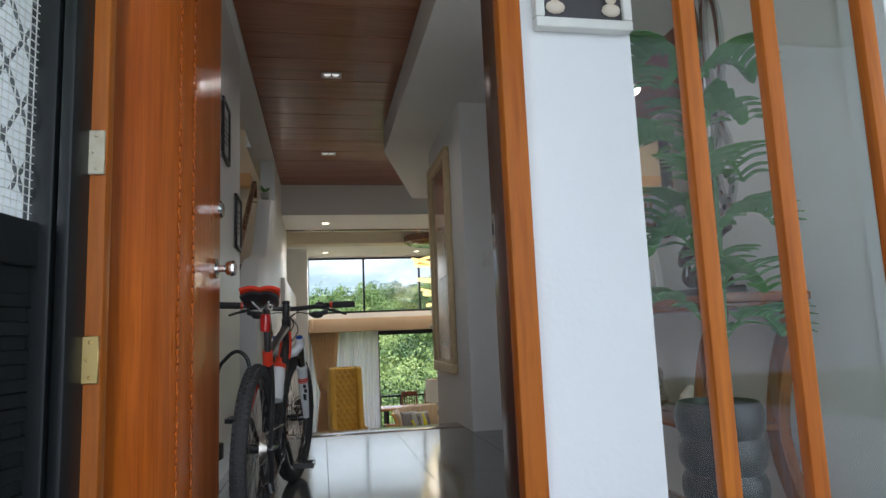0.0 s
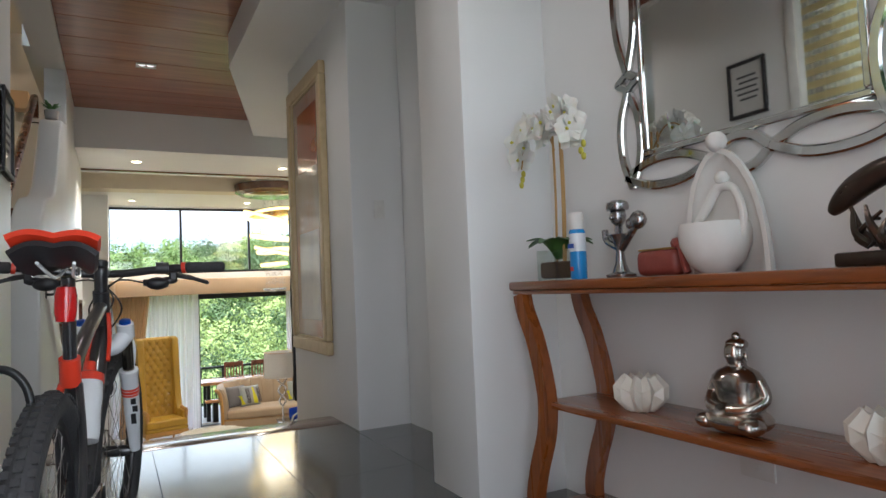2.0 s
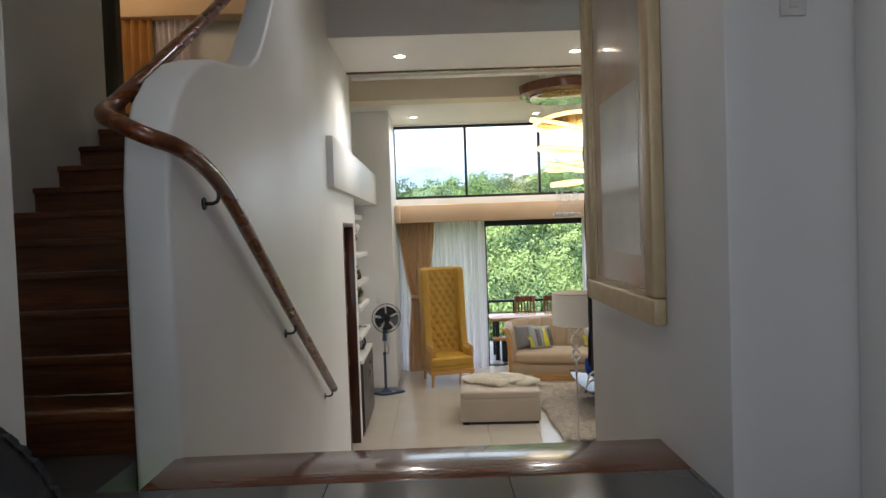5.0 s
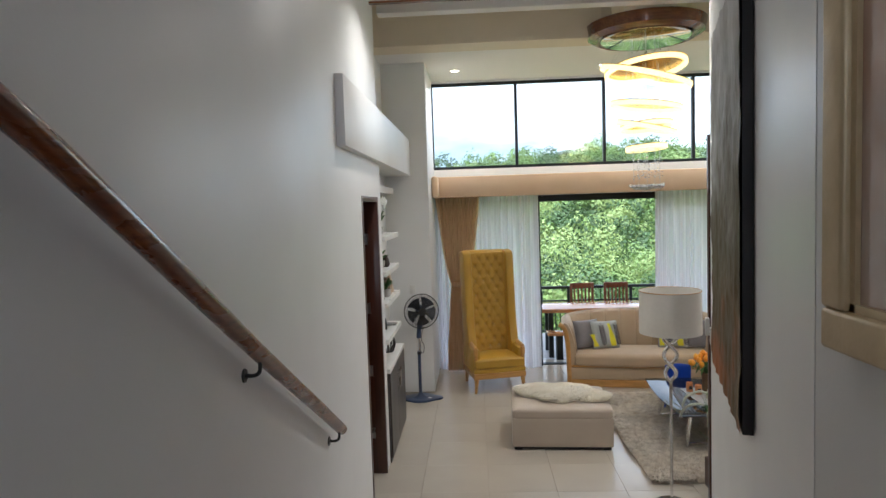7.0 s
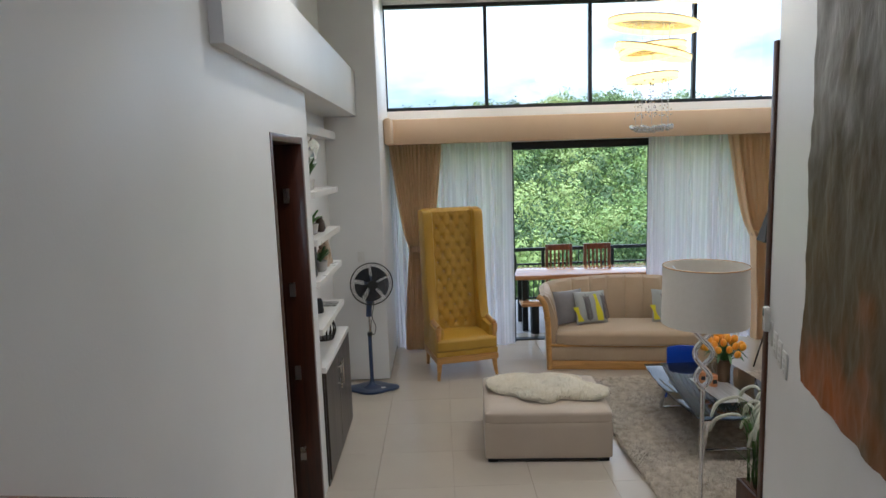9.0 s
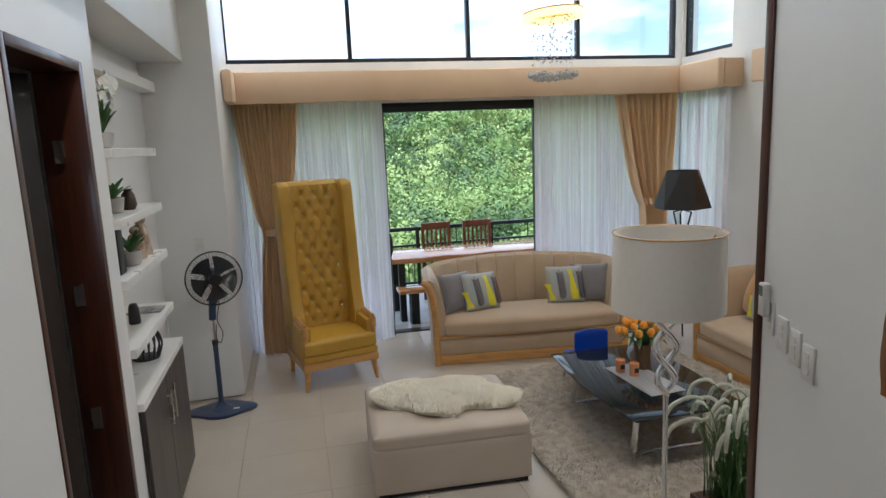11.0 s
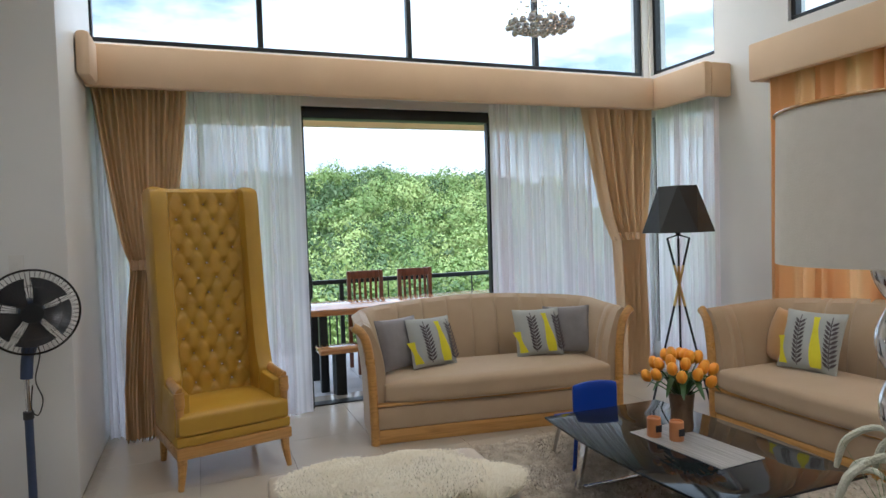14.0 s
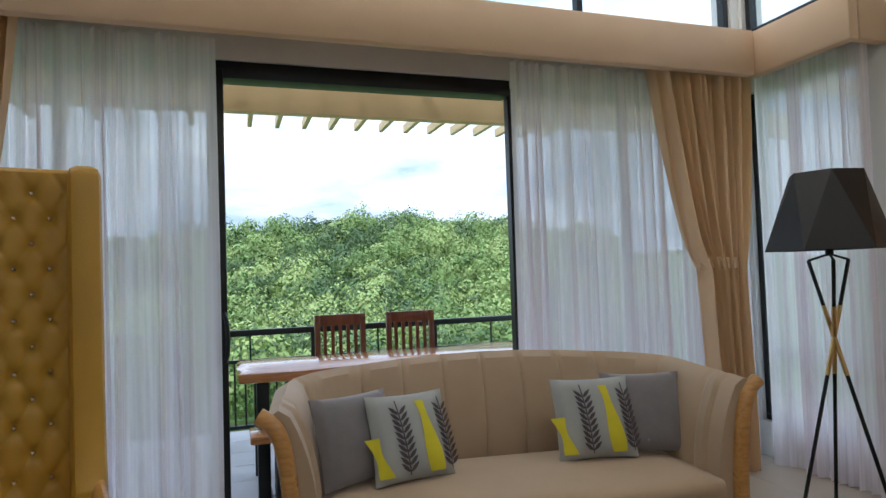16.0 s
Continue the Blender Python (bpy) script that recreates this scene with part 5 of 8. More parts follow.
ball(bm, (0, 0.0, 0.215), 0.033, (0.9, 0.85, 1.15))
ball(bm, (-0.03, 0.0, 0.208), 0.009)
lathe(bm, [(0.036, 0.235), (0.04, 0.245), (0.036, 0.262), (0.02, 0.27), (0.002, 0.272)], 16)
thing("figurine", bm, SILVER, "silver abstract bust figurine on a round foot", "figurine", place=pose(1.42, 3.06, CT))

ps = root("purse", (1.45, 2.90, CT), 0, "small pinkish-red leather purse with gold trim", "purse")
PURSE = mat("purse_leather", (0.30, 0.075, 0.06), 0.4, tint=(0.22, 0.05, 0.04), scale=20, bump=0.2)
part("body", boxed(-0.04, 0.035, -0.095, 0.085, 0.0, 0.085, bevel=0.025, seg=3), PURSE, ps)
part("clasp", boxed(-0.03, 0.025, -0.085, 0.075, 0.083, 0.09, bevel=0.003), BRASS, ps)
part("tassel", tubed(curve([(-0.04, -0.10, 0.10), (-0.055, -0.13, 0.09), (-0.05, -0.14, 0.03), (-0.05, -0.15, 0.004)]), [0.018] * 9 + [0.012] * 16, 8), PURSE, ps)

WHITE_CERAMIC = mat("matt_white_ceramic", (0.76, 0.75, 0.72), 0.55, scale=10, bump=0.05)
bm = bmesh.new()
# hooded figure: an outer cloak around a lower basin and a smaller inner figure
lathe(bm, [(0.045, 0), (0.075, 0.03), (0.098, 0.08), (0.102, 0.12), (0.096, 0.145), (0.088, 0.145), (0.07, 0.10), (0.002, 0.07)], 28, (-0.02, 0.025, 0))


def cloak(u, v):
    """Back half of a hooded shell, wide at the foot and closing at the top."""
    a = (u - 0.5) * math.pi * 1.06
    w = 0.128 * (1 - v ** 2.3) ** 0.62 * (0.94 + 0.10 * v)
    return (0.055 * math.cos(a) * (1 - 0.5 * v), w * math.sin(a) + 0.015 * v, 0.352 * v)


bm.from_mesh(mesh_of("cloak_shell", thicken(grid(cloak, 28, 24), 0.016), WHITE_CERAMIC))
tube(bm, curve([(-0.02, -0.07, 0.10), (-0.02, -0.072, 0.17), (-0.015, -0.045, 0.235), (-0.02, 0.0, 0.245), (-0.025, 0.035, 0.20), (-0.03, 0.075, 0.14)], 8), 0.015, 10, flat=0.8)
ball(bm, (0.0, 0.015, 0.385), 0.031)
ball(bm, (-0.02, -0.012, 0.272), 0.021)
thing("white_sculpture", bm, WHITE_CERAMIC, "matt white abstract hooded ceramic sculpture", "sculpture", place=pose(1.42, 2.62, CT))

BRONZE = mat("dark_bronze", (0.10, 0.075, 0.06), 0.3, metal=0.8, tint=(0.05, 0.035, 0.03), scale=20)
bm = boxed(-0.06, 0.06, -0.14, 0.14, 0, 0.035, bevel=0.008)
ball(bm, (0, -0.03, 0.055), 0.07, (0.8, 1.4, 0.7), 3)
leap = [(0, 0.17, 0.135), (0, 0.145, 0.16), (0.005, 0.10, 0.195), (0.01, 0.03, 0.225), (0.01, -0.04, 0.222), (0.01, -0.09, 0.19)]
pts = curve(leap, 6)
tube(bm, pts, [0.006 + 0.026 * math.sin(math.pi * min(1, 0.06 + i / len(pts))) for i in range(len(pts))], 12)
pts = curve([(-0.01, 0.02, 0.10), (-0.02, -0.04, 0.17), (-0.02, -0.11, 0.23), (-0.01, -0.17, 0.24)], 6)
tube(bm, pts, [0.008 + 0.024 * math.sin(math.pi * (0.1 + 0.85 * i / len(pts))) for i in range(len(pts))], 12)
for k in range(14):
    a = k * 0.9
    y = 0.08 * math.cos(a * 1.7)
    pts = curve([(0.03 * math.sin(a), y, 0.05), (0.04 * math.sin(a), y + 0.025, 0.09 + 0.02 * math.sin(k)), (0.02 * math.sin(a), y + 0.045 * math.cos(k), 0.13 + 0.02 * math.cos(k * 2))], 4)
    tube(bm, pts, [0.013 * (1 - 0.8 * i / len(pts)) for i in range(len(pts))], 6)
thing("bronze_sculpture", bm, BRONZE, "dark bronze sculpture of leaping shapes on a base", "sculpture", place=pose(1.43, 2.15, CT))

PEARL = mat("pearl_ceramic", (0.72, 0.69, 0.62), 0.3, tint=(0.62, 0.58, 0.50), scale=10, coat=0.3)


def origami_vase(place):
    bm = bmesh.new()
    n = 22
    rows = [(0.038, 0.034, 0.0, 0.002), (0.066, 0.050, 0.030, 0.044), (0.068, 0.053, 0.062, 0.052), (0.042, 0.036, 0.090, 0.080), (0.020, 0.020, 0.078, 0.078)]
    rings = [[bm.verts.new(((p if j % 2 else q) * math.cos(2 * math.pi * j / n), (p if j % 2 else q) * math.sin(2 * math.pi * j / n), h if j % 2 else k)) for j in range(n)] for p, q, h, k in rows]
    for a, b in zip(rings, rings[1:]):
        for j in range(n):
            i = (j + 1) % n
            if j % 2:
                bm.faces.new((a[j], a[i], b[j]))
                bm.faces.new((a[i], b[i], b[j]))
            else:
                bm.faces.new((a[j], a[i], b[i]))
                bm.faces.new((a[j], b[i], b[j]))
    bm.faces.new(rings[-1])
    bm.faces.new(rings[0][::-1])
    bmesh.ops.recalc_face_normals(bm, faces=bm.faces[:])
    return thing("origami_vase", bm, PEARL, "cream faceted origami-style ceramic vase on the shelf", "vase", "faceted vases on the console shelf", smooth=False, place=pose(*place) @ Matrix.Scale(1.35, 4))


for y in (3.00, 2.22):
    origami_vase((1.42, y, F + 0.476))
bm = ball(bmesh.new(), (-0.012, 0, 0.040), 0.10, (0.78, 1.02, 0.40), 3)
lathe(bm, [(0.062, 0.02), (0.066, 0.05), (0.058, 0.09), (0.060, 0.12), (0.066, 0.148), (0.052, 0.172), (0.026, 0.186), (0.021, 0.20)], 24, wave=lambda a, z: 1 + 0.13 * math.cos(2 * a + math.pi) + 0.012 * math.sin(9 * a + 40 * z))
ball(bm, (-0.004, 0, 0.222), 0.033, (0.95, 0.88, 1.2), 3)
ball(bm, (0.004, 0, 0.246), 0.031, (1, 1, 0.62), 3)
ball(bm, (0.004, 0, 0.268), 0.013)
ball(bm, (-0.036, 0, 0.217), 0.007)
for sg in (-1, 1):
    tube(bm, curve([(0.0, sg * 0.066, 0.150), (-0.004, sg * 0.084, 0.105), (-0.042, sg * 0.062, 0.078), (-0.068, sg * 0.012, 0.072)]), 0.0165, 10)
    ball(bm, (-0.045, sg * 0.070, 0.034), 0.034, (1.25, 1.0, 0.72), 3)
    ball(bm, (-0.002, sg * 0.032, 0.212), 0.007, (0.7, 0.6, 2.0))
thing("seated_statue", bm, mat("mottled_silver", (0.55, 0.52, 0.48), 0.22, metal=1.0, tint=(0.30, 0.24, 0.19), scale=45), "small silver seated meditating statue", "statue", place=pose(1.40, 2.60, F + 0.476))

# potted plant behind the barred window
pp = root("potted_plant", (1.15, 1.74, F), 0, "tall green split-leaf plant in a ribbed black pot", "potted plant")
part("pot", lathed([(0.085, 0)] + [(0.094 + 0.014 * abs(math.sin(k * math.pi / 4)) ** 0.6 + 0.02 * k / 24, 0.01 + k * 0.0245) for k in range(25)] + [(0.11, 0.60), (0.105, 0.55)], 28), mat("pot_black", (0.02, 0.02, 0.021), 0.35, coat=0.2), pp, "ribbed black pot")
part("soil", lathed([(0.108, 0.55), (0.001, 0.56)], 20), SOIL, pp)
GREEN = mat("split_leaf", (0.11, 0.27, 0.08), 0.45, tint=(0.06, 0.17, 0.05), scale=14)
for k in range(3):
    part("stem", tubed(curve([(0.02 * k - 0.02, 0, 0.55), (0.03 * k - 0.03, -0.03, 0.85), (0.05 * k - 0.05, -0.02, 1.2 + 0.1 * k)]), 0.009, 8), LEAF, pp)
rg = random.Random(11)
for k in range(15):
    a = k * 2.4
    z = 0.78 + 0.062 * k
    r = 0.15 + 0.06 * rg.random() - 0.004 * k
    bm = bmesh.new()
    base = Vector((0.0, -0.02, z - 0.05))
    tip = Vector((r * math.cos(a), r * math.sin(a) * 0.8 - 0.02, z + 0.06))
    mid = base.lerp(tip, 0.5) + Vector((0, 0, 0.05))
    spine = curve([base, mid, tip, tip + Vector((0.05 * math.cos(a), 0.05 * math.sin(a), -0.06))], 6)
    tube(bm, spine, 0.004, 5)
    d = (tip - base).normalized()
    s = d.cross(Vector((0, 0, 1))).normalized()
    for i in range(4, len(spine), 2):
        for sg in (-1, 1):
            ln = 0.11 * (1 - abs(i / len(spine) - 0.55)) + 0.02
            bl = leaf_blade([spine[i], spine[i] + (s * sg + d * 0.5) * ln * 0.5 + Vector((0, 0, 0.01)), spine[i] + (s * sg + d * 0.7) * ln - Vector((0, 0, 0.02))], 0.018)
            me = bpy.data.meshes.new("tmp")
            bl.to_mesh(me)
            bl.free()
            bm.from_mesh(me)
            bpy.data.meshes.remove(me)
    part("leaf", bm, GREEN, pp)

# small plaque outside
pq = root("wall_plaque", (0.665, 1.438, 3.28), 0, "small framed plaque with a white border on the entrance wall", "plaque")
part("plate", boxed(-0.125, 0.125, -0.02, 0, 0, 0.25, bevel=0.006), mat("plaque_dark", (0.05, 0.045, 0.05), 0.5), pq)
for a, b, c, d in ((-0.13, 0.13, -0.005, 0.022), (-0.13, 0.13, 0.23, 0.255), (-0.13, -0.105, 0.0225, 0.2295), (0.105, 0.13, 0.0225, 0.2295)):
    part("border", boxed(a, b, -0.032, 0.0, c, d, bevel=0.005), WHITE_PLASTIC, pq)
for x in (-0.075, 0.075):
    part("relief", ball(ball(bmesh.new(), (x, -0.024, 0.05), 0.026, (1, 0.4, 0.7)), (x, -0.026, 0.085), 0.017, (1, 0.5, 1.3)), mat("relief_cream", (0.7, 0.6, 0.5), 0.5), pq)
part("relief", ball(ball(bmesh.new(), (0, -0.022, 0.10), 0.02, (1, 0.4, 1)), (0.0, -0.022, 0.13), 0.03, (0.6, 0.4, 1)), CREAM, pq)

# tall framed picture on the pier
tp = root("tall_picture", (1.249, 6.37, 2.15), 0, "very tall glazed abstract picture in a champagne wooden frame", "picture")
art = mat("abstract_art", (0.50, 0.44, 0.36), 0.2, tint=(0.42, 0.13, 0.05), scale=1.4, stretch=(1, 1, 0.7), amount=1.0, coat=1.0, fine=(0.50, 0.45, 0.40), bump_scale=4)
part("print", boxed(-0.02, -0.004, -0.42, 0.42, 0.08, 2.10), art, tp, "abstract print behind glass", smooth=False)
part("colour_patch", boxed(-0.0225, -0.0205, -0.28, 0.28, 1.45, 1.95), mat("red_patch", (0.45, 0.09, 0.03), 0.2, tint=(0.5, 0.2, 0.06), scale=4, amount=1.0, coat=1.0), tp, "orange-red upper patch", smooth=False)
part("colour_patch", boxed(-0.0225, -0.0205, -0.28, 0.28, 0.25, 0.95), mat("pale_patch", (0.55, 0.53, 0.50), 0.2, tint=(0.38, 0.38, 0.40), scale=3, amount=1.0, coat=1.0), tp, "pale lower patch", smooth=False)
for a, b, c, d in ((-0.50, 0.50, 0.0, 0.10), (-0.50, 0.50, 2.09, 2.19), (-0.50, -0.41, 0.101, 2.089), (0.41, 0.50, 0.101, 2.089)):
    part("frame_bar", boxed(-0.055, 0.0, a, b, c, d, bevel=0.012, seg=3), FRAME_GOLD, tp)
    part("frame_lip", boxed(-0.034, -0.021, a + (0.08 if a < 0 and b > 0 else (0.088 if a < 0 else -0.02)), b - (0.08 if a < 0 and b > 0 else (-0.02 if a < 0 else 0.088)),
                            c + (0.10 if c == 0.0 else (-0.02 if c > 2 else 0)), d + (0.02 if c == 0.0 else (-0.10 if c > 2 else 0))), FRAME_GOLD, tp, smooth=False)


def switch_plate(place, rz, w, h, n, group=""):
    s = root("wall_switch", place, rz, "off-white plastic wall switch plate", "switch", group)
    part("plate", boxed(-w / 2, w / 2, -0.009, 0, -h / 2, h / 2, bevel=0.003), WHITE_PLASTIC, s)
    for k in range(n):
        z = (k - (n - 1) / 2) * 0.03
        part("rocker", boxed(-0.014, 0.014, -0.013, -0.009, z - 0.011, z + 0.011, bevel=0.002, seg=1), WHITE_PLASTIC, s)
    return s


switch_plate((1.445, 5.384, 3.16), 0, 0.075, 0.125, 3)
switch_plate((1.618, 2.72, 2.02), -90, 0.12, 0.075, 1)
switch_plate((-0.53, 13.818, 1.42), 0, 0.075, 0.12, 2)

# framed prints and blind window on the left wall
for y, z, w, h in ((4.28, 3.72, 0.30, 0.40), (4.93, 3.22, 0.30, 0.40)):
    f = root("framed_print", (XL - 0.049, y, z), 0, "small black-framed print with grey writing on white", "picture", "foyer prints")
    part("backing", boxed(0.0, 0.012, -w / 2, w / 2, 0, h), mat("print_paper", (0.62, 0.62, 0.60), 0.4, coat=0.5), f, smooth=False)
    for a, b, c, d in ((-w / 2, w / 2, 0, 0.025), (-w / 2, w / 2, h - 0.025, h), (-w / 2, -w / 2 + 0.025, 0.0255, h - 0.0255), (w / 2 - 0.025, w / 2, 0.0255, h - 0.0255)):
        part("frame_bar", boxed(0.0, 0.025, a, b, c, d, bevel=0.003, seg=1), BLACK_PLASTIC, f)
    for k in range(5):
        part("writing", boxed(0.0125, 0.0145, -w * (0.25 + 0.05 * (k % 2)), w * (0.2 + 0.06 * (k % 3)), h * (0.3 + 0.1 * k), h * (0.3 + 0.1 * k) + 0.014), mat("ink", (0.06, 0.06, 0.07), 0.6), f, smooth=False)
zb = root("window_9", (0, 0, 0), 0, "small window with a banded cream day-and-night blind", "window", "", "structure")
ZB = cloth_sheer("zebra_blind", (0.75, 0.66, 0.40), 0.05, 0.6)
ZS = cloth_sheer("zebra_sheer", (0.8, 0.78, 0.68), 0.35, 0.7)
for k in range(10):
    part("band", boxed(XL - 0.10, XL - 0.097, 3.01, 3.89, 3.63 + k * 0.083, 3.675 + k * 0.083), ZB, zb, smooth=False)
    part("band", boxed(XL - 0.106, XL - 0.103, 3.01, 3.89, 3.6755 + k * 0.083, 3.7125 + k * 0.083), ZS, zb, smooth=False)
for a, b, c, d in ((2.93, 3.97, 3.56, 3.62), (2.93, 3.97, 4.47, 4.53), (2.93, 3.0, 3.6205, 4.4695), (3.90, 3.97, 3.6205, 4.4695)):
    part("casing", boxed(XL - 0.052, XL - 0.03, a, b, c, d, bevel=0.004), WHITE_PLASTIC, zb)

# curtain and dark post on the upper landing
cu = root("landing_curtain", (0, 0, 0), 0, "orange-brown curtain at the upper landing window", "curtain")
def drape_sheet(x0, x1, y, z0, z1, waves, amp):
    return thicken(grid(lambda u, v: (x0 + (x1 - x0) * u, y + amp * math.sin(u * waves * 2 * math.pi) * (0.7 + 0.3 * v), z0 + (z1 - z0) * v), waves * 8, 6), 0.004)
part("panel", drape_sheet(-4.0, -3.05, 11.7, F + 1.9, 5.3, 9, 0.05), mat("amber_cloth", (0.55, 0.30, 0.10), 0.8, scale=5, bump=0.1), cu)
part("pelmet", boxed(-4.14, -1.2, 11.6, 11.85, 5.3, 5.55, bevel=0.02), VALANCE, cu)
part("sheer", drape_sheet(-3.05, -2.6, 11.75, F + 1.9, 5.3, 6, 0.03), SHEER, cu)
fixed("trim_landing_post", boxed(-2.45, -2.30, 9.2, 9.3, F + 1.87, 6.2), BLACK_METAL, "black window post on the landing", "trim", smooth=False)
lamp("landing_light", "POINT", (-3.2, 10.6, 5.8), (-3.2, 10.6, 0), 8, (1.0, 0.66, 0.34), 0.08)

ledge_shelf = thing("bracket_shelf", boxed(-2.02, -1.50, 11.72, 11.898, 5.86, 5.95, bevel=0.008), JAMB_DARK, "dark wooden bracket shelf on the landing wall", "shelf")
for x, h in ((-1.92, 0.24), (-1.74, 0.34), (-1.58, 0.38)):
    bm = lathed([(0.05, 0), (0.06, 0.03), (0.045, 0.4 * h), (0.055, 0.62 * h), (0.025, 0.76 * h)], 12, wave=lambda a, z: 1 + 0.12 * math.sin(2 * a + z * 20))
    ball(bm, (0, 0, 0.88 * h), 0.12 * h + 0.012)
    thing("figurine", bm, BRONZE, "small dark figurine on the landing shelf", "figurine", "figurines over the landing", place=pose(x, 11.80, 5.95))

# ---- stair wall things ----
SL = math.degrees(math.atan2(3.0995, 0.8495))   # run of the slanting wall


def on_slant(y, z, off=0.0):
    """Pose on the slanting wall: local x along the wall, local y into the wall."""
    x = 1.2505 + 0.274 * (y - 7.0005)
    return pose(x, y, z, 0, 0, SL - 180) @ pose(0, -off, 0)


pa = root("abstract_painting", (0, 0, 0), 0, "large textured abstract canvas in grey, brown and orange", "painting")
pa.matrix_world = on_slant(8.66, 1.50, 0.003)
m = mat("oil_paint", (0.075, 0.085, 0.07), 0.6, tint=(0.24, 0.23, 0.20), scale=2.2, stretch=(1, 1, 0.45), amount=1.0, bump=1.0, bump_scale=16, fine=(0.07, 0.048, 0.022))
m.node_tree.nodes["Principled BSDF"].inputs["Specular IOR Level"].default_value = 0.1
n_, l_ = m.node_tree.nodes, m.node_tree.links
src = n_["Principled BSDF"].inputs["Base Color"].links[0].from_socket
tc_, sep_, rr_, mx_ = n_.new("ShaderNodeTexCoord"), n_.new("ShaderNodeSeparateXYZ"), n_.new("ShaderNodeValToRGB"), n_.new("ShaderNodeMix")
nz_, add_ = n_.new("ShaderNodeTexNoise"), n_.new("ShaderNodeMath")
nz_.inputs["Scale"].default_value = 3
add_.operation = "ADD"
mx_.data_type = "RGBA"
mx_.inputs["Factor"].default_value = 0.55
for e_, (p_, c_) in zip([rr_.color_ramp.elements[0], rr_.color_ramp.elements[1], rr_.color_ramp.elements.new(0.42), rr_.color_ramp.elements.new(0.62)],
                        ((0.25, (0.55, 0.14, 0.015, 1)), (1.0, (0.5, 0.5, 0.52, 1)), (0.40, (0.18, 0.11, 0.04, 1)), (0.62, (0.16, 0.13, 0.08, 1)))):
    e_.position, e_.color = p_, c_
l_.new(tc_.outputs["Generated"], sep_.inputs[0])
l_.new(tc_.outputs["Object"], nz_.inputs["Vector"])
l_.new(sep_.outputs["Z"], add_.inputs[0])
l_.new(nz_.outputs[0], add_.inputs[1])
l_.new(add_.outputs[0], rr_.inputs[0])
div_ = n_.new("ShaderNodeMath")
div_.operation = "MULTIPLY"
div_.inputs[1].default_value = 0.62
l_.new(add_.outputs[0], div_.inputs[0])
l_.new(div_.outputs[0], rr_.inputs[0])
l_.new(src, mx_.inputs["A"])
l_.new(rr_.outputs[0], mx_.inputs["B"])
l_.new(mx_.outputs["Result"], n_["Principled BSDF"].inputs["Base Color"])


def canvas(u, v):
    x, z = (u - 0.5) * 1.34, v * 2.0
    return (x, -0.056 - 0.012 * noise.noise(Vector((x * 9, z * 4, 0))) - 0.005 * noise.noise(Vector((x * 34, z * 16, 3))), z)


part("paint", grid(canvas, 90, 110), m, pa, "thick ridged oil paint")
part("stretcher", boxed(-0.675, 0.675, -0.045, -0.002, -0.004, 2.004), BLACK_PLASTIC, pa, "black canvas edge", smooth=False)

for y, z, w in ((10.03, 1.50, 0.07), (9.93, 1.465, 0.075), (9.84, 1.445, 0.075), (9.75, 1.42, 0.075)):
    s = switch_plate((0, 0, 0), 0, w, 0.13, 3, "switches on the stair wall")
    s.matrix_world = on_slant(y, z, 0.001)
rc = root("remote_holder", (0, 0, 0), 0, "white wall-mounted remote control in its cradle", "remote control")
rc.matrix_world = on_slant(10.03, 1.53, 0.015)
part("body", boxed(-0.022, 0.022, -0.03, -0.0, -0.02, 0.11, bevel=0.006), WHITE_PLASTIC, rc)
part("screen", boxed(-0.016, 0.016, -0.0315, -0.0305, 0.06, 0.10), mat("lcd", (0.2, 0.25, 0.22), 0.2), rc, smooth=False)

# ---- shelves and cabinet ----
SHELF_WHITE = mat("shelf_white", (0.80, 0.79, 0.76), 0.3, scale=4)
fixed("trim_shelf_back", boxed(-0.858, -0.838, 11.402, 12.50, 0.96, 2.958), CREAM, "cream panel behind the shelves", "trim", smooth=False)
for z in (2.26, 1.91, 1.60, 1.24):
    thing("floating_shelf", boxed(-0.837, -0.535, 11.402, 12.46, z - 0.05, z, bevel=0.003, seg=1), SHELF_WHITE, "thick white floating shelf", "shelf", "floating shelves")
cb = root("low_cabinet", (0, 0, 0), 0, "low dark brown cabinet with a white top and steel handles", "cabinet")
CAB = mat("espresso_laminate", (0.045, 0.035, 0.03), 0.35, tint=(0.03, 0.023, 0.02), scale=8, stretch=(1, 1, 0.1))
part("top", boxed(-0.837, -0.53, 11.402, 12.62, 0.90, 0.945, bevel=0.003, seg=1), SHELF_WHITE, cb)
part("body", boxed(-0.837, -0.552, 11.402, 12.61, 0.0, 0.8995), CAB, cb, smooth=False)
for y0, y1, hy in ((11.404, 11.97, 11.92), (11.976, 12.61, 12.03)):
    d = part("door", boxed(-0.55, -0.533, y0, y1, 0.05, 0.897, bevel=0.002, seg=1), CAB, cb)
    bm = tubed([(-0.505, hy, 0.60), (-0.505, hy, 0.82)], 0.006, 8)
    for z in (0.64, 0.78):
        tube(bm, [(-0.533, hy, z), (-0.505, hy, z)], 0.005, 6)
    part("handle", bm, STEEL, d, "brushed steel bar handle")


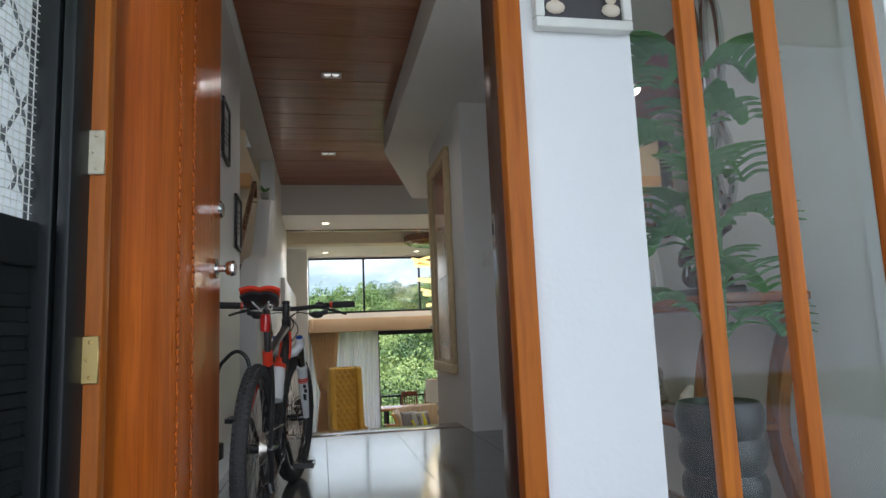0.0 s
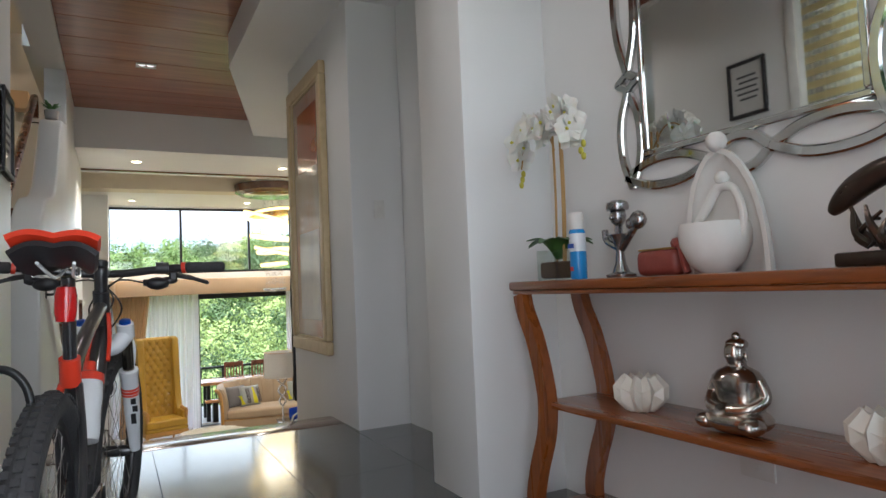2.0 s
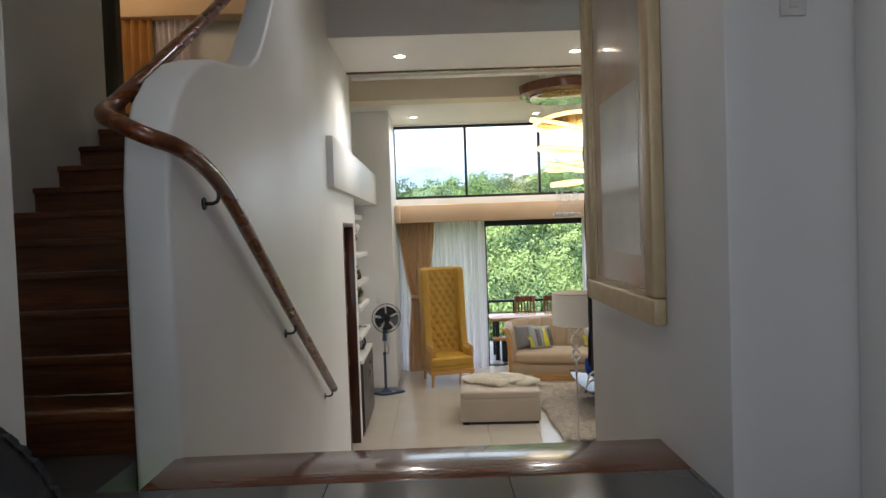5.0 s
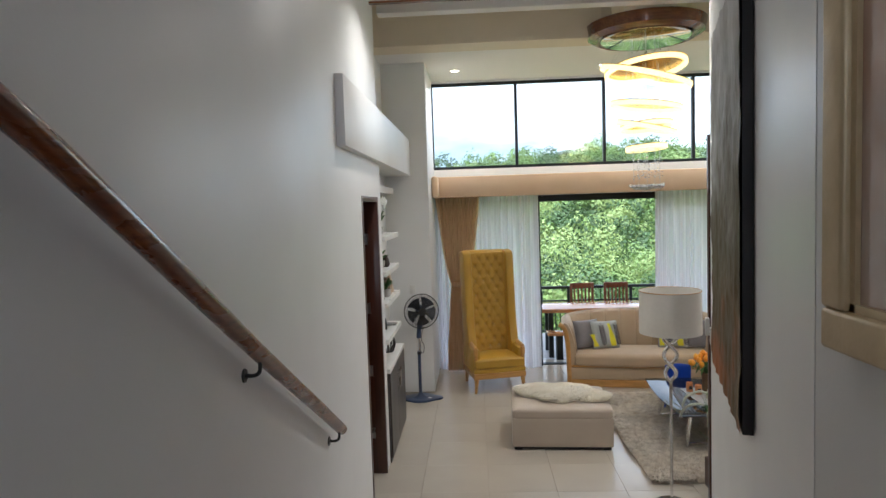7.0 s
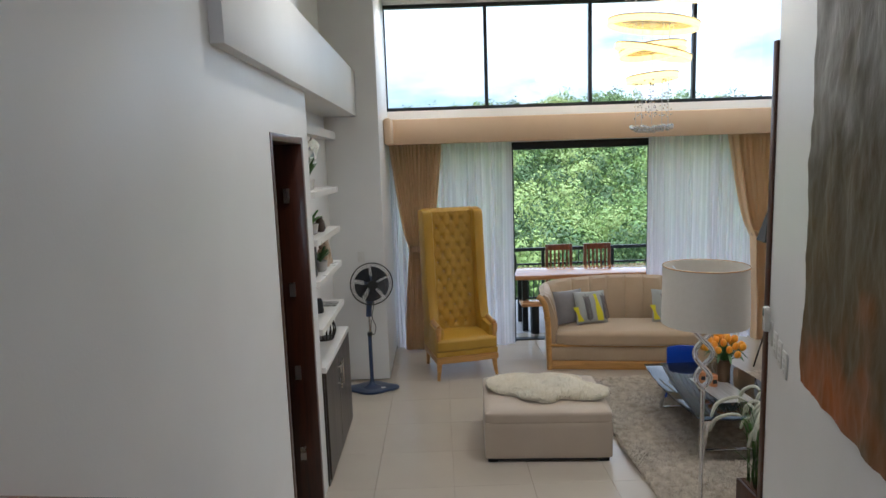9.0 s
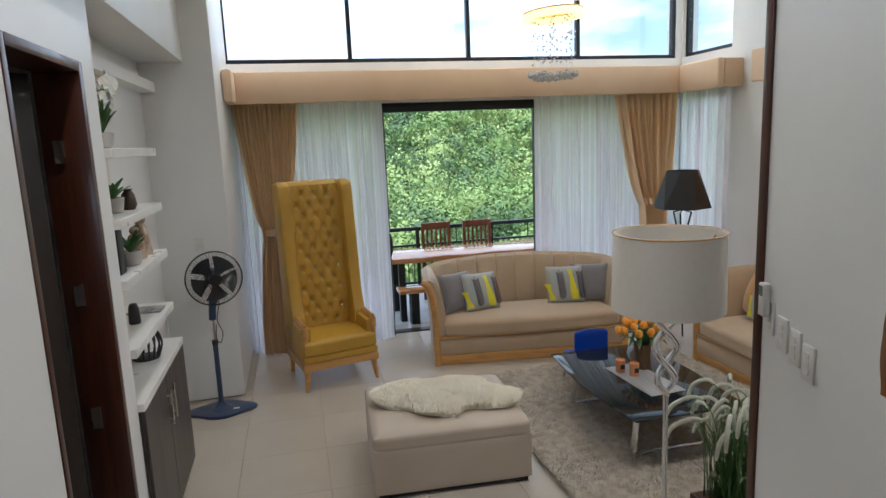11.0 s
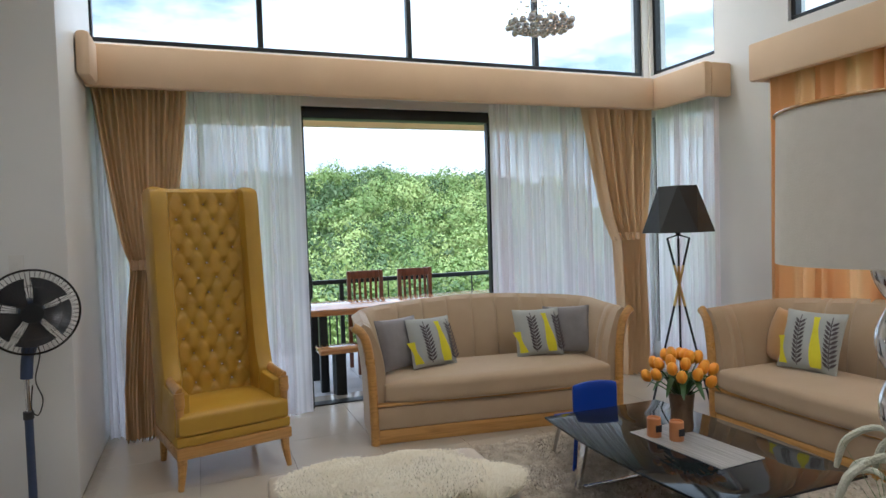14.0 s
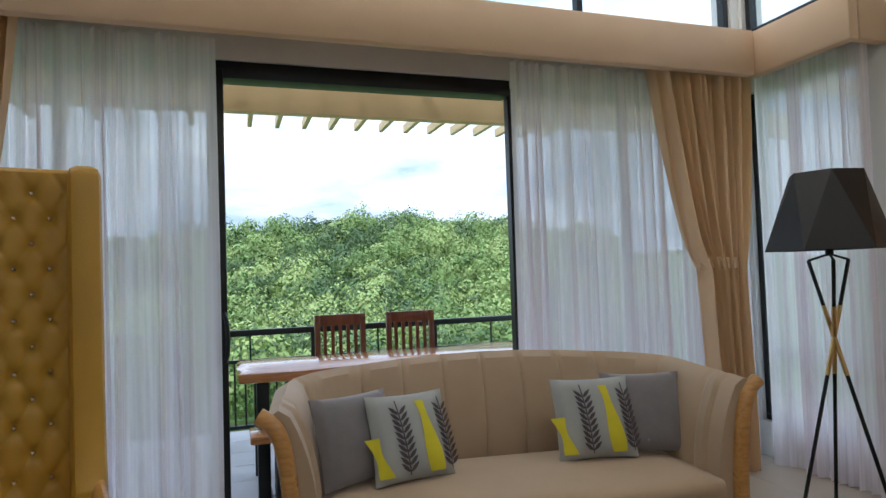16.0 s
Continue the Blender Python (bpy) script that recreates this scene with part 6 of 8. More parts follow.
def small_plant(name, place, pot_m, height, n, label, leaf_m, flowers=0):
    p = root(name, place, 0, label, "plant")
    part("pot", lathed([(0.035, 0), (0.05, 0.01), (0.062, 0.08), (0.058, 0.085), (0.05, 0.07)], 20), pot_m, p)
    q = random.Random(n)
    bm = bmesh.new()
    for k in range(n):
        a, r, h = q.uniform(0, 6.28), q.uniform(0.04, 0.11), height * q.uniform(0.5, 1)
        b = leaf_blade([(0, 0, 0.07), (r * 0.5 * math.cos(a), r * 0.5 * math.sin(a), 0.07 + h * 0.6), (r * math.cos(a), r * math.sin(a), 0.07 + h)], 0.012)
        me = bpy.data.meshes.new("tmp")
        b.to_mesh(me)
        b.free()
        bm.from_mesh(me)
        bpy.data.meshes.remove(me)
    part("leaves", bm, leaf_m, p)
    for k in range(flowers):
        a, r = q.uniform(0, 6.28), q.uniform(0.03, 0.10)
        part("flower", flower(Vector((r * math.cos(a), r * math.sin(a), 0.16 + height * q.uniform(0.3, 1.0))), 0.06, 50 + k), PETAL, p)
    return p


STONE_POT = mat("stone_pot", (0.45, 0.43, 0.40), 0.6, scale=10)
small_plant("lily_arrangement", (-0.66, 11.75, 2.26), STONE_POT, 0.2, 26, "white lilies with green leaves in a grey bowl", LEAF, 13)
small_plant("shelf_plant", (-0.66, 11.80, 1.91), STONE_POT, 0.12, 24, "small tufted green plant in a grey pot", GREEN)
bm = lathed([(0.03, 0), (0.045, 0.03), (0.035, 0.09), (0.02, 0.11), (0.03, 0.12)], 16)
thing("dark_vase", bm, BRONZE, "small dark metal vase on the shelf", "vase", place=pose(-0.62, 11.98, 1.91))
bk2 = root("black_box", (-0.66, 11.62, 1.60), 0, "black slatted box on the shelf", "box")
part("body", boxed(-0.06, 0.06, -0.05, 0.05, 0, 0.24, bevel=0.004), BLACK_PLASTIC, bk2)
small_plant("shelf_plant", (-0.62, 11.88, 1.60), STONE_POT, 0.13, 20, "small dark green plant beside figurines", LEAF)
FIG = mat("painted_resin", (0.36, 0.22, 0.12), 0.4, tint=(0.62, 0.52, 0.40), scale=18, amount=1.0)
for y, h in ((12.10, 0.20), (12.26, 0.26)):
    bm = lathed([(0.05, 0), (0.055, 0.02), (0.045, 0.3 * h), (0.05, 0.5 * h), (0.03, 0.72 * h), (0.018, 0.76 * h)], 14, wave=lambda a, z: 1 + 0.15 * math.sin(3 * a + z * 30))
    ball(bm, (0, 0, 0.86 * h), 0.14 * h)
    thing("figurine", bm, FIG, "brown and gold painted resin figurine", "figurine", "figurines on the shelf", place=pose(-0.64, y, 1.60))
bm = boxed(-0.10, 0.10, -0.08, 0.08, 0, 0.012, bevel=0.002)
thing("booklet", bm, mat("paper_grey", (0.5, 0.5, 0.48), 0.6, tint=(0.15, 0.15, 0.15), scale=30, amount=1), "grey printed booklet lying on the shelf", "booklet", place=pose(-0.66, 12.25, 1.24))
bm = lathed([(0.03, 0), (0.035, 0.01), (0.03, 0.09), (0.02, 0.12)], 14)
thing("black_bottle", bm, BLACK_PLASTIC, "small black bottle on the shelf", "bottle", place=pose(-0.66, 11.95, 1.24))
ln_ = root("lantern", (-0.68, 12.2, 0.945), 0, "black slatted lantern basket on the cabinet", "lantern")
for k in range(16):
    a = k * math.pi / 8
    part("slat", tubed(curve([(0.075 * math.cos(a), 0.075 * math.sin(a), 0.01), (0.10 * math.cos(a), 0.10 * math.sin(a), 0.09), (0.075 * math.cos(a), 0.075 * math.sin(a), 0.18)], 5), 0.006, 6), BLACK_PLASTIC, ln_)
part("base", lathed([(0.08, 0), (0.085, 0.012), (0.02, 0.015)], 20), BLACK_PLASTIC, ln_)
part("rim", lathed([(0.082, 0.175), (0.082, 0.19), (0.07, 0.19), (0.07, 0.175)], 20), BLACK_PLASTIC, ln_)

small_plant("ledge_plant", (-0.66, 8.06, 4.285), STONE_POT, 0.10, 18, "small green plant on the ledge of the stair wall", GREEN)

# ---- standing fan ----
NAVY = mat("navy_plastic", (0.035, 0.055, 0.115), 0.35, scale=8)
FB = mat("smoky_blade", (0.03, 0.032, 0.04), 0.25, coat=0.3)
fan = root("standing_fan", (-0.44, 13.50, 0), 0, "navy blue standing fan with dark blades in a wire cage", "fan")
base_pts = [(0.27 * math.cos(a) * (1 + 0.10 * math.cos(4 * a)), 0.17 * math.sin(a) * (1 + 0.10 * math.cos(4 * a))) for a in np.linspace(0, 2 * math.pi, 40, endpoint=False)]
bm = prism(bmesh.new(), base_pts, 0.0, 0.028, bevel=0.008)
part("base", bm, NAVY, fan)
part("base_hub", lathed([(0.10, 0.028), (0.06, 0.045), (0.03, 0.07), (0.024, 0.09)], 20), NAVY, fan)
part("sticker", boxed(0.10, 0.15, -0.06, -0.03, 0.029, 0.031), WHITE_PLASTIC, fan)
part("pole", tubed([(0, 0, 0.05), (0, 0, 0.62)], 0.021, 14), NAVY, fan)
part("inner_pole", tubed([(0, 0, 0.62), (0, 0, 0.84)], 0.012, 12), CHROME, fan)
part("collar", tubed([(0, 0, 0.60), (0, 0, 0.64)], 0.026, 14), BLACK_PLASTIC, fan)
part("neck", tubed(curve([(0, 0, 0.82), (0.012, 0.0, 0.95), (0.04, 0.03, 1.06), (0.05, 0.03, 1.15)]), [0.03] * 9 + [0.036] * 8 + [0.03] * 8, 12), NAVY, fan)
fh = pose(0.052, -0.05, 1.18, 0, 0, 14)
part("motor", lathed([(0.02, 0), (0.06, 0.01), (0.07, 0.06), (0.065, 0.12), (0.03, 0.15)], 20), NAVY, fan, place=fh @ pose(0, 0.04, 0, -90, 0, 0))
part("hub", lathed([(0.045, -0.02), (0.045, 0.025), (0.035, 0.04), (0.01, 0.045)], 20), NAVY, fan, place=fh @ pose(0, 0.0, 0, 90, 0, 0))
for k in range(5):
    bm = grid(lambda u, v: ((0.04 + 0.145 * u) * math.cos((v - 0.5) * (0.75 + 0.35 * u)), 0.035 * (v - 0.5) * (1 + u), (0.04 + 0.145 * u) * math.sin((v - 0.5) * (0.75 + 0.35 * u))), 8, 8)
    part("blade", thicken(bm, 0.003), FB, fan, place=fh @ pose(0, -0.01, 0, 0, 72 * k + 14, 0))
for side, dep in (("cage_front", -1), ("cage_back", 1)):
    bm = bmesh.new()
    for k in range(56):
        a = 2 * math.pi * k / 56
        pts = [(r * math.cos(a), dep * d, r * math.sin(a)) for r, d in ((0.05, 0.075), (0.12, 0.072), (0.19, 0.05), (0.222, 0.0))]
        tube(bm, pts, 0.0013, 4)
    for r, d, w in ((0.05, 0.075, 0.004), (0.225, 0.0, 0.006), (0.14, 0.068, 0.0016)):
        tube(bm, [(r * math.cos(a), dep * d, r * math.sin(a)) for a in np.linspace(0, 2 * math.pi, 48, endpoint=False)], w, 6, True)
    if dep < 0:
        tube(bm, [(0, -0.076, 0), (0, -0.082, 0)], 0.05, 20)
    part(side, bm, BLACK_METAL, fan, place=fh)
part("cord", tubed(curve([(0.0, 0.06, 1.08), (0.05, 0.08, 0.95), (0.03, 0.05, 0.80), (0.07, 0.0, 0.70), (0.05, -0.02, 0.62), (0.02, -0.02, 0.66), (0.025, 0.0, 0.78)]), 0.004, 6), BLACK_PLASTIC, fan)

# ---- tall tufted chair ----
ch = root("tall_chair", (0.63, 13.74, 0), 14, "very tall mustard-yellow button-tufted wing chair with honey wooden legs", "chair")
W2, DP = 0.365, 0.66
for x, y, fx in ((-W2 + 0.04, 0.04, -1), (W2 - 0.04, 0.04, 1)):
    part("leg", tubed(curve([(x, y, 0.22), (x + fx * 0.004, y - 0.004, 0.12), (x + fx * 0.02, y - 0.02, 0.0)]), [0.036 - 0.0012 * i for i in range(17)], 8), GOLD_WOOD, ch)
for x in (-W2 + 0.05, W2 - 0.05):
    part("leg", tubed([(x, DP - 0.05, 0.24), (x, DP + 0.02, 0.0)], [0.032, 0.02], 8), GOLD_WOOD, ch)
part("seat_frame", boxed(-W2, W2, 0.0, DP, 0.19, 0.265, bevel=0.012), GOLD_WOOD, ch)
part("seat_base", boxed(-W2 + 0.004, W2 - 0.004, 0.006, DP, 0.266, 0.33, bevel=0.015), YELLOW, ch)


def puffy(x0, x1, y0, y1, z0, z1, r, crown, n=14):
    """A box cushion with a crowned top."""
    bm = bmesh.new()
    box(bm, x0, x1, y0, y1, z0, z1)
    bmesh.ops.subdivide_edges(bm, edges=bm.edges[:], cuts=n, use_grid_fill=True)
    cx, cy, cz, hx, hy, hz = (x0 + x1) / 2, (y0 + y1) / 2, (z0 + z1) / 2, (x1 - x0) / 2, (y1 - y0) / 2, (z1 - z0) / 2
    for v in bm.verts:
        p = Vector((v.co.x - cx, v.co.y - cy, v.co.z - cz))
        q = Vector((max(-hx + r, min(hx - r, p.x)), max(-hy + r, min(hy - r, p.y)), max(-hz + r, min(hz - r, p.z))))
        d = p - q
        if d.length > 1e-6:
            p = q + d.normalized() * r
        k = (1 - (p.x / hx) ** 2) * (1 - (p.y / hy) ** 2)
        p.z += crown * max(0, k) * (1 if p.z > 0 else 0)
        v.co = Vector((cx, cy, cz)) + p
    return bm


part("seat", puffy(-W2 + 0.012, W2 - 0.012, -0.01, DP - 0.10, 0.325, 0.465, 0.035, 0.025), YELLOW, ch)
TH = 1.90
BW, BH0, BH1 = 0.245, 0.45, 1.86
btn = [((c - (1.5 if r % 2 else 2) ) * 0.122, BH0 + 0.10 + r * 0.102) for r in range(13) for c in range(4 if r % 2 else 5)]
btn = [(x, z) for x, z in btn if abs(x) < 0.235 and z < BH1 - 0.06]


def tuft(u, v):
    x, z = (u - 0.5) * 2 * BW, BH0 + (BH1 - BH0) * v
    d = 0.0
    # distance to the diamond folds
    a, b = (x / 0.122 + (z - BH0 - 0.10) / 0.204), (x / 0.122 - (z - BH0 - 0.10) / 0.204)
    fold = min(abs(a - round(a)), abs(b - round(b)))
    d -= 0.007 * math.exp(-(fold / 0.11) ** 2)
    for bx, bz in btn:
        r2 = (x - bx) ** 2 + (z - bz) ** 2
        if r2 < 0.004:
            d -= 0.026 * math.exp(-r2 / 0.0008)
    lean = 0.10 * v
    return (x, DP - 0.17 + lean - 0.03 - d, z)


part("tufted_back", grid(tuft, 60, 150), YELLOW, ch, "deep-buttoned mustard back")
cr = mesh_of("button", ball(bmesh.new(), (0, 0, 0), 0.0118, sub=1), mat("crystal_button", (0.85, 0.80, 0.70), 0.1, metal=0.9), False)
for bx, bz in btn:
    v = (bz - BH0) / (BH1 - BH0)
    shared("button", cr, ch, pose(bx, DP - 0.17 + 0.10 * v - 0.03 + 0.017, bz))
bm = prism(bmesh.new(), [(DP - 0.13, 0.20), (DP - 0.02, 0.20), (DP + 0.10, TH - 0.03), (DP + 0.08, TH - 0.005), (DP + 0.0, TH - 0.01), (DP - 0.05, TH - 0.06)], -BW - 0.06, BW + 0.06, "x", bevel=0.015)
part("back", bm, YELLOW, ch)
for s in (-1, 1):
    prof2 = curve([(0, DP - 0.38, 0.62), (0, DP - 0.33, 0.75), (0, DP - 0.29, 0.95), (0, DP - 0.26, 1.25), (0, DP - 0.225, 1.6), (0, DP - 0.205, TH - 0.09), (0, DP - 0.165, TH - 0.02), (0, DP - 0.06, TH)], 6)
    poly = [(p.y, p.z) for p in prof2] + [(DP + 0.10, TH - 0.02), (DP - 0.01, 0.30), (DP - 0.28, 0.30)]
    x0, x1 = (BW, W2) if s > 0 else (-W2, -BW)
    bm = prism(bmesh.new(), poly, x0, x1, "x", bevel=0.035)
    part("wing", bm, YELLOW, ch)
    arm = curve([(0, DP - 0.20, 0.74), (0, DP - 0.30, 0.655), (0, DP - 0.42, 0.62), (0, 0.03, 0.605)], 6)
    poly = [(p.y, p.z - 0.02) for p in arm] + [(0.05, 0.30), (DP - 0.15, 0.30)]
    part("arm", prism(bmesh.new(), poly, x0 + (0.02 if s > 0 else 0.0), x1 - (0.0 if s > 0 else 0.02), "x", bevel=0.02), YELLOW, ch)
    part("arm_rest", tubed([Vector((s * (W2 - 0.035), p.y, p.z)) for p in arm], 0.03, 10, flat=0.6), GOLD_WOOD, ch, "honey wooden arm rest")
    part("arm_post", tubed(curve([(s * (W2 - 0.035), 0.035, 0.60), (s * (W2 - 0.035), 0.03, 0.5), (s * (W2 - 0.035), 0.05, 0.33)]), [0.032] * 8 + [0.024] * 9, 10), GOLD_WOOD, ch)

# ---- ottoman and sheepskin ----
ot = root("ottoman", (1.20, 12.10, 0), -3, "large square greige upholstered ottoman on dark feet", "ottoman")
part("body", puffy(-0.514, 0.514, -0.444, 0.444, 0.035, 0.34, 0.012, 0.0, 10), OTTO, ot)
part("cushion", puffy(-0.515, 0.515, -0.445, 0.445, 0.315, 0.43, 0.035, 0.02, 16), OTTO, ot)
for x in (-0.45, 0.45):
    for y in (-0.38, 0.38):
        part("foot", boxed(x - 0.04, x + 0.04, y - 0.04, y + 0.04, 0, 0.04), BLACK_PLASTIC, ot, smooth=False)
part("plinth", boxed(-0.49, 0.49, -0.42, 0.42, 0.012, 0.036), BLACK_PLASTIC, ot, smooth=False)


def fur(name, inside, x0, x1, y0, y1, z, count, length, width, material, seed, lean=0.6, wave=0.0):
    """Short strands over an outline, joined into one mesh."""
    rng_ = np.random.default_rng(seed)
    p = rng_.uniform((x0, y0), (x1, y1), (count * 2, 2))
    p = p[[inside(a, b) for a, b in p]][:count]
    k = len(p)
    zz = np.array([z(a, b) for a, b in p])
    a = rng_.uniform(0, 2 * math.pi, k) * 0.5 + np.sin(p[:, 0] * 9) * 1.5 + np.cos(p[:, 1] * 8) * 1.5
    ln = length * rng_.uniform(0.6, 1.3, k)
    d = np.stack([np.cos(a), np.sin(a)], 1)
    s = np.stack([-d[:, 1], d[:, 0]], 1) * width
    b0 = np.column_stack([p - s, zz])
    b1 = np.column_stack([p + s, zz])
    mid = np.column_stack([p + d * (ln * lean * 0.45)[:, None], zz + ln * 0.75])
    m0, m1 = mid - np.column_stack([s * 0.8, np.zeros(k)]), mid + np.column_stack([s * 0.8, np.zeros(k)])
    tip = np.column_stack([p + d * (ln * lean)[:, None], zz + ln * (0.95 - 0.4 * lean)])
    v = np.stack([b0, b1, m1, m0, tip], 1).reshape(-1, 3)
    f = []
    for i in range(k):
        o = i * 5
        f += [(o, o + 1, o + 2, o + 3), (o + 3, o + 2, o + 4)]
    me = bpy.data.meshes.new(name)
    me.from_pydata(v.tolist(), [], f)
    me.materials.append(material)
    me.shade_smooth()
    return me


WOOL = mat("sheep_wool", (0.90, 0.84, 0.70), 0.85, tint=(0.82, 0.73, 0.55), scale=9, sheen=0.3)


def skin_r(a):
    return 0.355 * (1 + 0.16 * math.cos(2 * a) + 0.10 * math.cos(4 * a + 0.6) + 0.07 * math.cos(5 * a + 1.0) + 0.03 * math.sin(9 * a))


def in_skin(x, y):
    return math.hypot(x, y * 1.25) < skin_r(math.atan2(y * 1.25, x)) * 1.18


sk = root("sheepskin", (1.22, 12.12, 0.45), -18, "creamy white sheepskin throw lying on the ottoman", "sheepskin")


def skin_z(x, y):
    e = math.hypot(x, y * 1.25) / (skin_r(math.atan2(y * 1.25, x)) * 1.18)
    return 0.002 + 0.028 * max(0, 1 - e ** 4) + 0.012 * noise.noise(Vector((x * 7, y * 7, 0)))


bm = grid(lambda u, v: (lambda a, r: (r * math.cos(a), r * math.sin(a) / 1.25, skin_z(r * math.cos(a), r * math.sin(a) / 1.25)))(u * 2 * math.pi, 0.002 + v * skin_r(u * 2 * math.pi) * 1.17), 64, 14, True)
part("hide", bm, WOOL, sk)
ob = new("fleece", fur("fleece", in_skin, -0.62, 0.62, -0.50, 0.50, skin_z, 36000, 0.044, 0.003, WOOL, 5, 0.85))
ob.parent = tagged(sk)
tagged(ob, kind="stuff")

# ---- rug ----
RUG = mat("shaggy_rug", (0.62, 0.55, 0.45), 0.9, tint=(0.34, 0.28, 0.21), scale=16, amount=0.9, sheen=0.3)
rug = root("shaggy_rug", (1.86, 10.85, 0), 1.5, "thick shaggy greige rug", "rug")
RW, RL = 2.15, 2.62
part("backing", boxed(0, RW, 0, RL, 0.0, 0.012, bevel=0.004), RUG, rug)
ob = new("pile", fur("pile", lambda x, y: True, 0.0, RW, 0.0, RL, lambda x, y: 0.01, 80000, 0.05, 0.0055, RUG, 6, 0.9))
ob.parent = tagged(rug)
tagged(ob, kind="stuff")

# ---- sofas ----
def sofa(name, place, rz, length, label):
    s = root(name, place, rz, label, "sofa", "cream sofas")
    h = length / 2
    d = 0.86
    part("plinth", boxed(-h + 0.03, h - 0.03, 0.02, d - 0.04, 0.0, 0.105, bevel=0.008), GOLD_WOOD, s, "honey wooden plinth")
    part("base", boxed(-h + 0.04, h - 0.04, 0.012, d - 0.03, 0.1055, 0.275, bevel=0.02), SOFA, s)
    part("front_trim", boxed(-h + 0.04, h - 0.04, 0.0, 0.03, 0.276, 0.305, bevel=0.008), GOLD_WOOD, s, "honey wooden front strip")

    def bow(x):
        return -0.05 * (1 - (x / h) ** 2)
    bm = puffy(-h + 0.10, h - 0.10, 0.0, d - 0.20, 0.29, 0.455, 0.05, 0.03, 18)
    for v in bm.verts:
        v.co.y += bow(v.co.x) * (1 if v.co.y < 0.3 else 0)
    part("seat", bm, SOFA, s, "wide cream seat cushion")

    # curved channelled back that runs round into the arms and flares out at the top
    pts = []
    for i in range(81):
        t = -1 + 2 * i / 80
        if abs(t) < 0.55:
            x, y = t / 0.55 * (h - 0.34), d - 0.12 + 0.03 * (1 - (t / 0.55) ** 2)
            nx, ny = 0, 1
        else:
            k = (abs(t) - 0.55) / 0.45
            a = min(1, k / 0.55) * math.pi / 2
            x = (h - 0.34 + 0.24 * math.sin(a))
            y = d - 0.12 - 0.24 * (1 - math.cos(a)) - max(0, k - 0.55) / 0.45 * (d - 0.40)
            nx, ny = math.sin(a), math.cos(a)
            if t < 0:
                x, nx = -x, -nx
        pts.append((x, y, nx, ny, t))

    def top_z(t):
        return 0.90 - 0.05 * max(0, abs(t) - 0.55) / 0.45 + 0.03 * (1 - min(1, abs(t) / 0.55) ** 2)

    def inner(u, v):
        f = u * 80
        i = min(79, int(f))
        a, b = pts[i], pts[i + 1]
        w = f - i
        x, y, nx, ny, t = [a[k] * (1 - w) + b[k] * w for k in range(5)]
        z = 0.36 + (top_z(t) - 0.36) * v
        chan = 0.024 * abs(math.sin(t * 11 * math.pi / 2)) ** 0.5 if abs(t) < 0.95 else 0
        flare = 0.10 * v ** 2.5
        off = -chan + flare - 0.02
        return (x + nx * off, y + ny * off, z)

    def outer(u, v):
        f = u * 80
        i = min(79, int(f))
        a, b = pts[i], pts[i + 1]
        w = f - i
        x, y, nx, ny, t = [a[k] * (1 - w) + b[k] * w for k in range(5)]
        z = 0.02 + (top_z(t) - 0.02) * v
        off = 0.10 + 0.07 * v ** 3
        return (x + nx * off, y + ny * off, z)

    bm = bmesh.new()
    nu = 264
    prof_v = [("i", q / 10) for q in range(11)] + [("o", 1 - q / 8) for q in range(9)]
    rows = []
    for i in range(nu + 1):
        u = i / nu
        rr = []
        for kind, v in prof_v:
            p = Vector(inner(u, v) if kind == "i" else outer(u, v))
            rr.append(p)
        top_a, top_b = rr[10], rr[11]
        mid = (top_a + top_b) / 2 + Vector((0, 0, 0.03))
        rr.insert(11, mid)
        rows.append([bm.verts.new(p) for p in rr])
    for a, b in zip(rows, rows[1:]):
        for j in range(len(a) - 1):
            bm.faces.new((a[j], b[j], b[j + 1], a[j + 1]))
    bm.faces.new(rows[0])
    bm.faces.new(rows[-1][::-1])
    bmesh.ops.recalc_face_normals(bm, faces=bm.faces[:])
    part("backrest", bm, SOFA, s, "channelled cream back curving into flared arms")
    for sgn in (-1, 1):
        t = 1.0
        x0, y0 = pts[80][0], pts[80][1]
        y = y0 - 0.008
        edge = curve([(sgn * (x0 + 0.11), y, 0.0), (sgn * (x0 + 0.115), y, 0.3), (sgn * (x0 + 0.125), y, 0.55), (sgn * (x0 + 0.15), y, 0.74), (sgn * (x0 + 0.19), y + 0.01, 0.825), (sgn * (x0 + 0.24), y + 0.02, 0.862)], 6)
        part("arm_trim", tubed([Vector((p.x - sgn * 0.04, p.y, p.z)) for p in edge], 0.034, 12), GOLD_WOOD, s, "honey wooden arm front")
    return s


sofa("sofa", (2.545, 13.80, 0), -7.4, 2.0, "cream channel-back sofa with honey wooden trim facing the stairs")
sofa("sofa", (3.98, 12.28, 0), -90, 1.95, "cream channel-back sofa with honey wooden trim along the side window")

# cushions
GREY_VELVET = mat("grey_velvet", (0.20, 0.19, 0.20), 0.7, tint=(0.15, 0.14, 0.15), scale=12, sheen=0.6, bump=0.1)
MUSTARD = mat("mustard_velvet", (0.48, 0.25, 0.06), 0.7, tint=(0.40, 0.19, 0.04), scale=12, sheen=0.5)
PALE = mat("pale_cotton", (0.40, 0.42, 0.41), 0.8, tint=(0.34, 0.36, 0.36), scale=12, bump=0.1, bump_scale=300)
LIME = mat("lime_print", (0.72, 0.66, 0.02), 0.8, scale=12)
DARK_PRINT = mat("dark_leaf_print", (0.09, 0.075, 0.085), 0.8, scale=12)


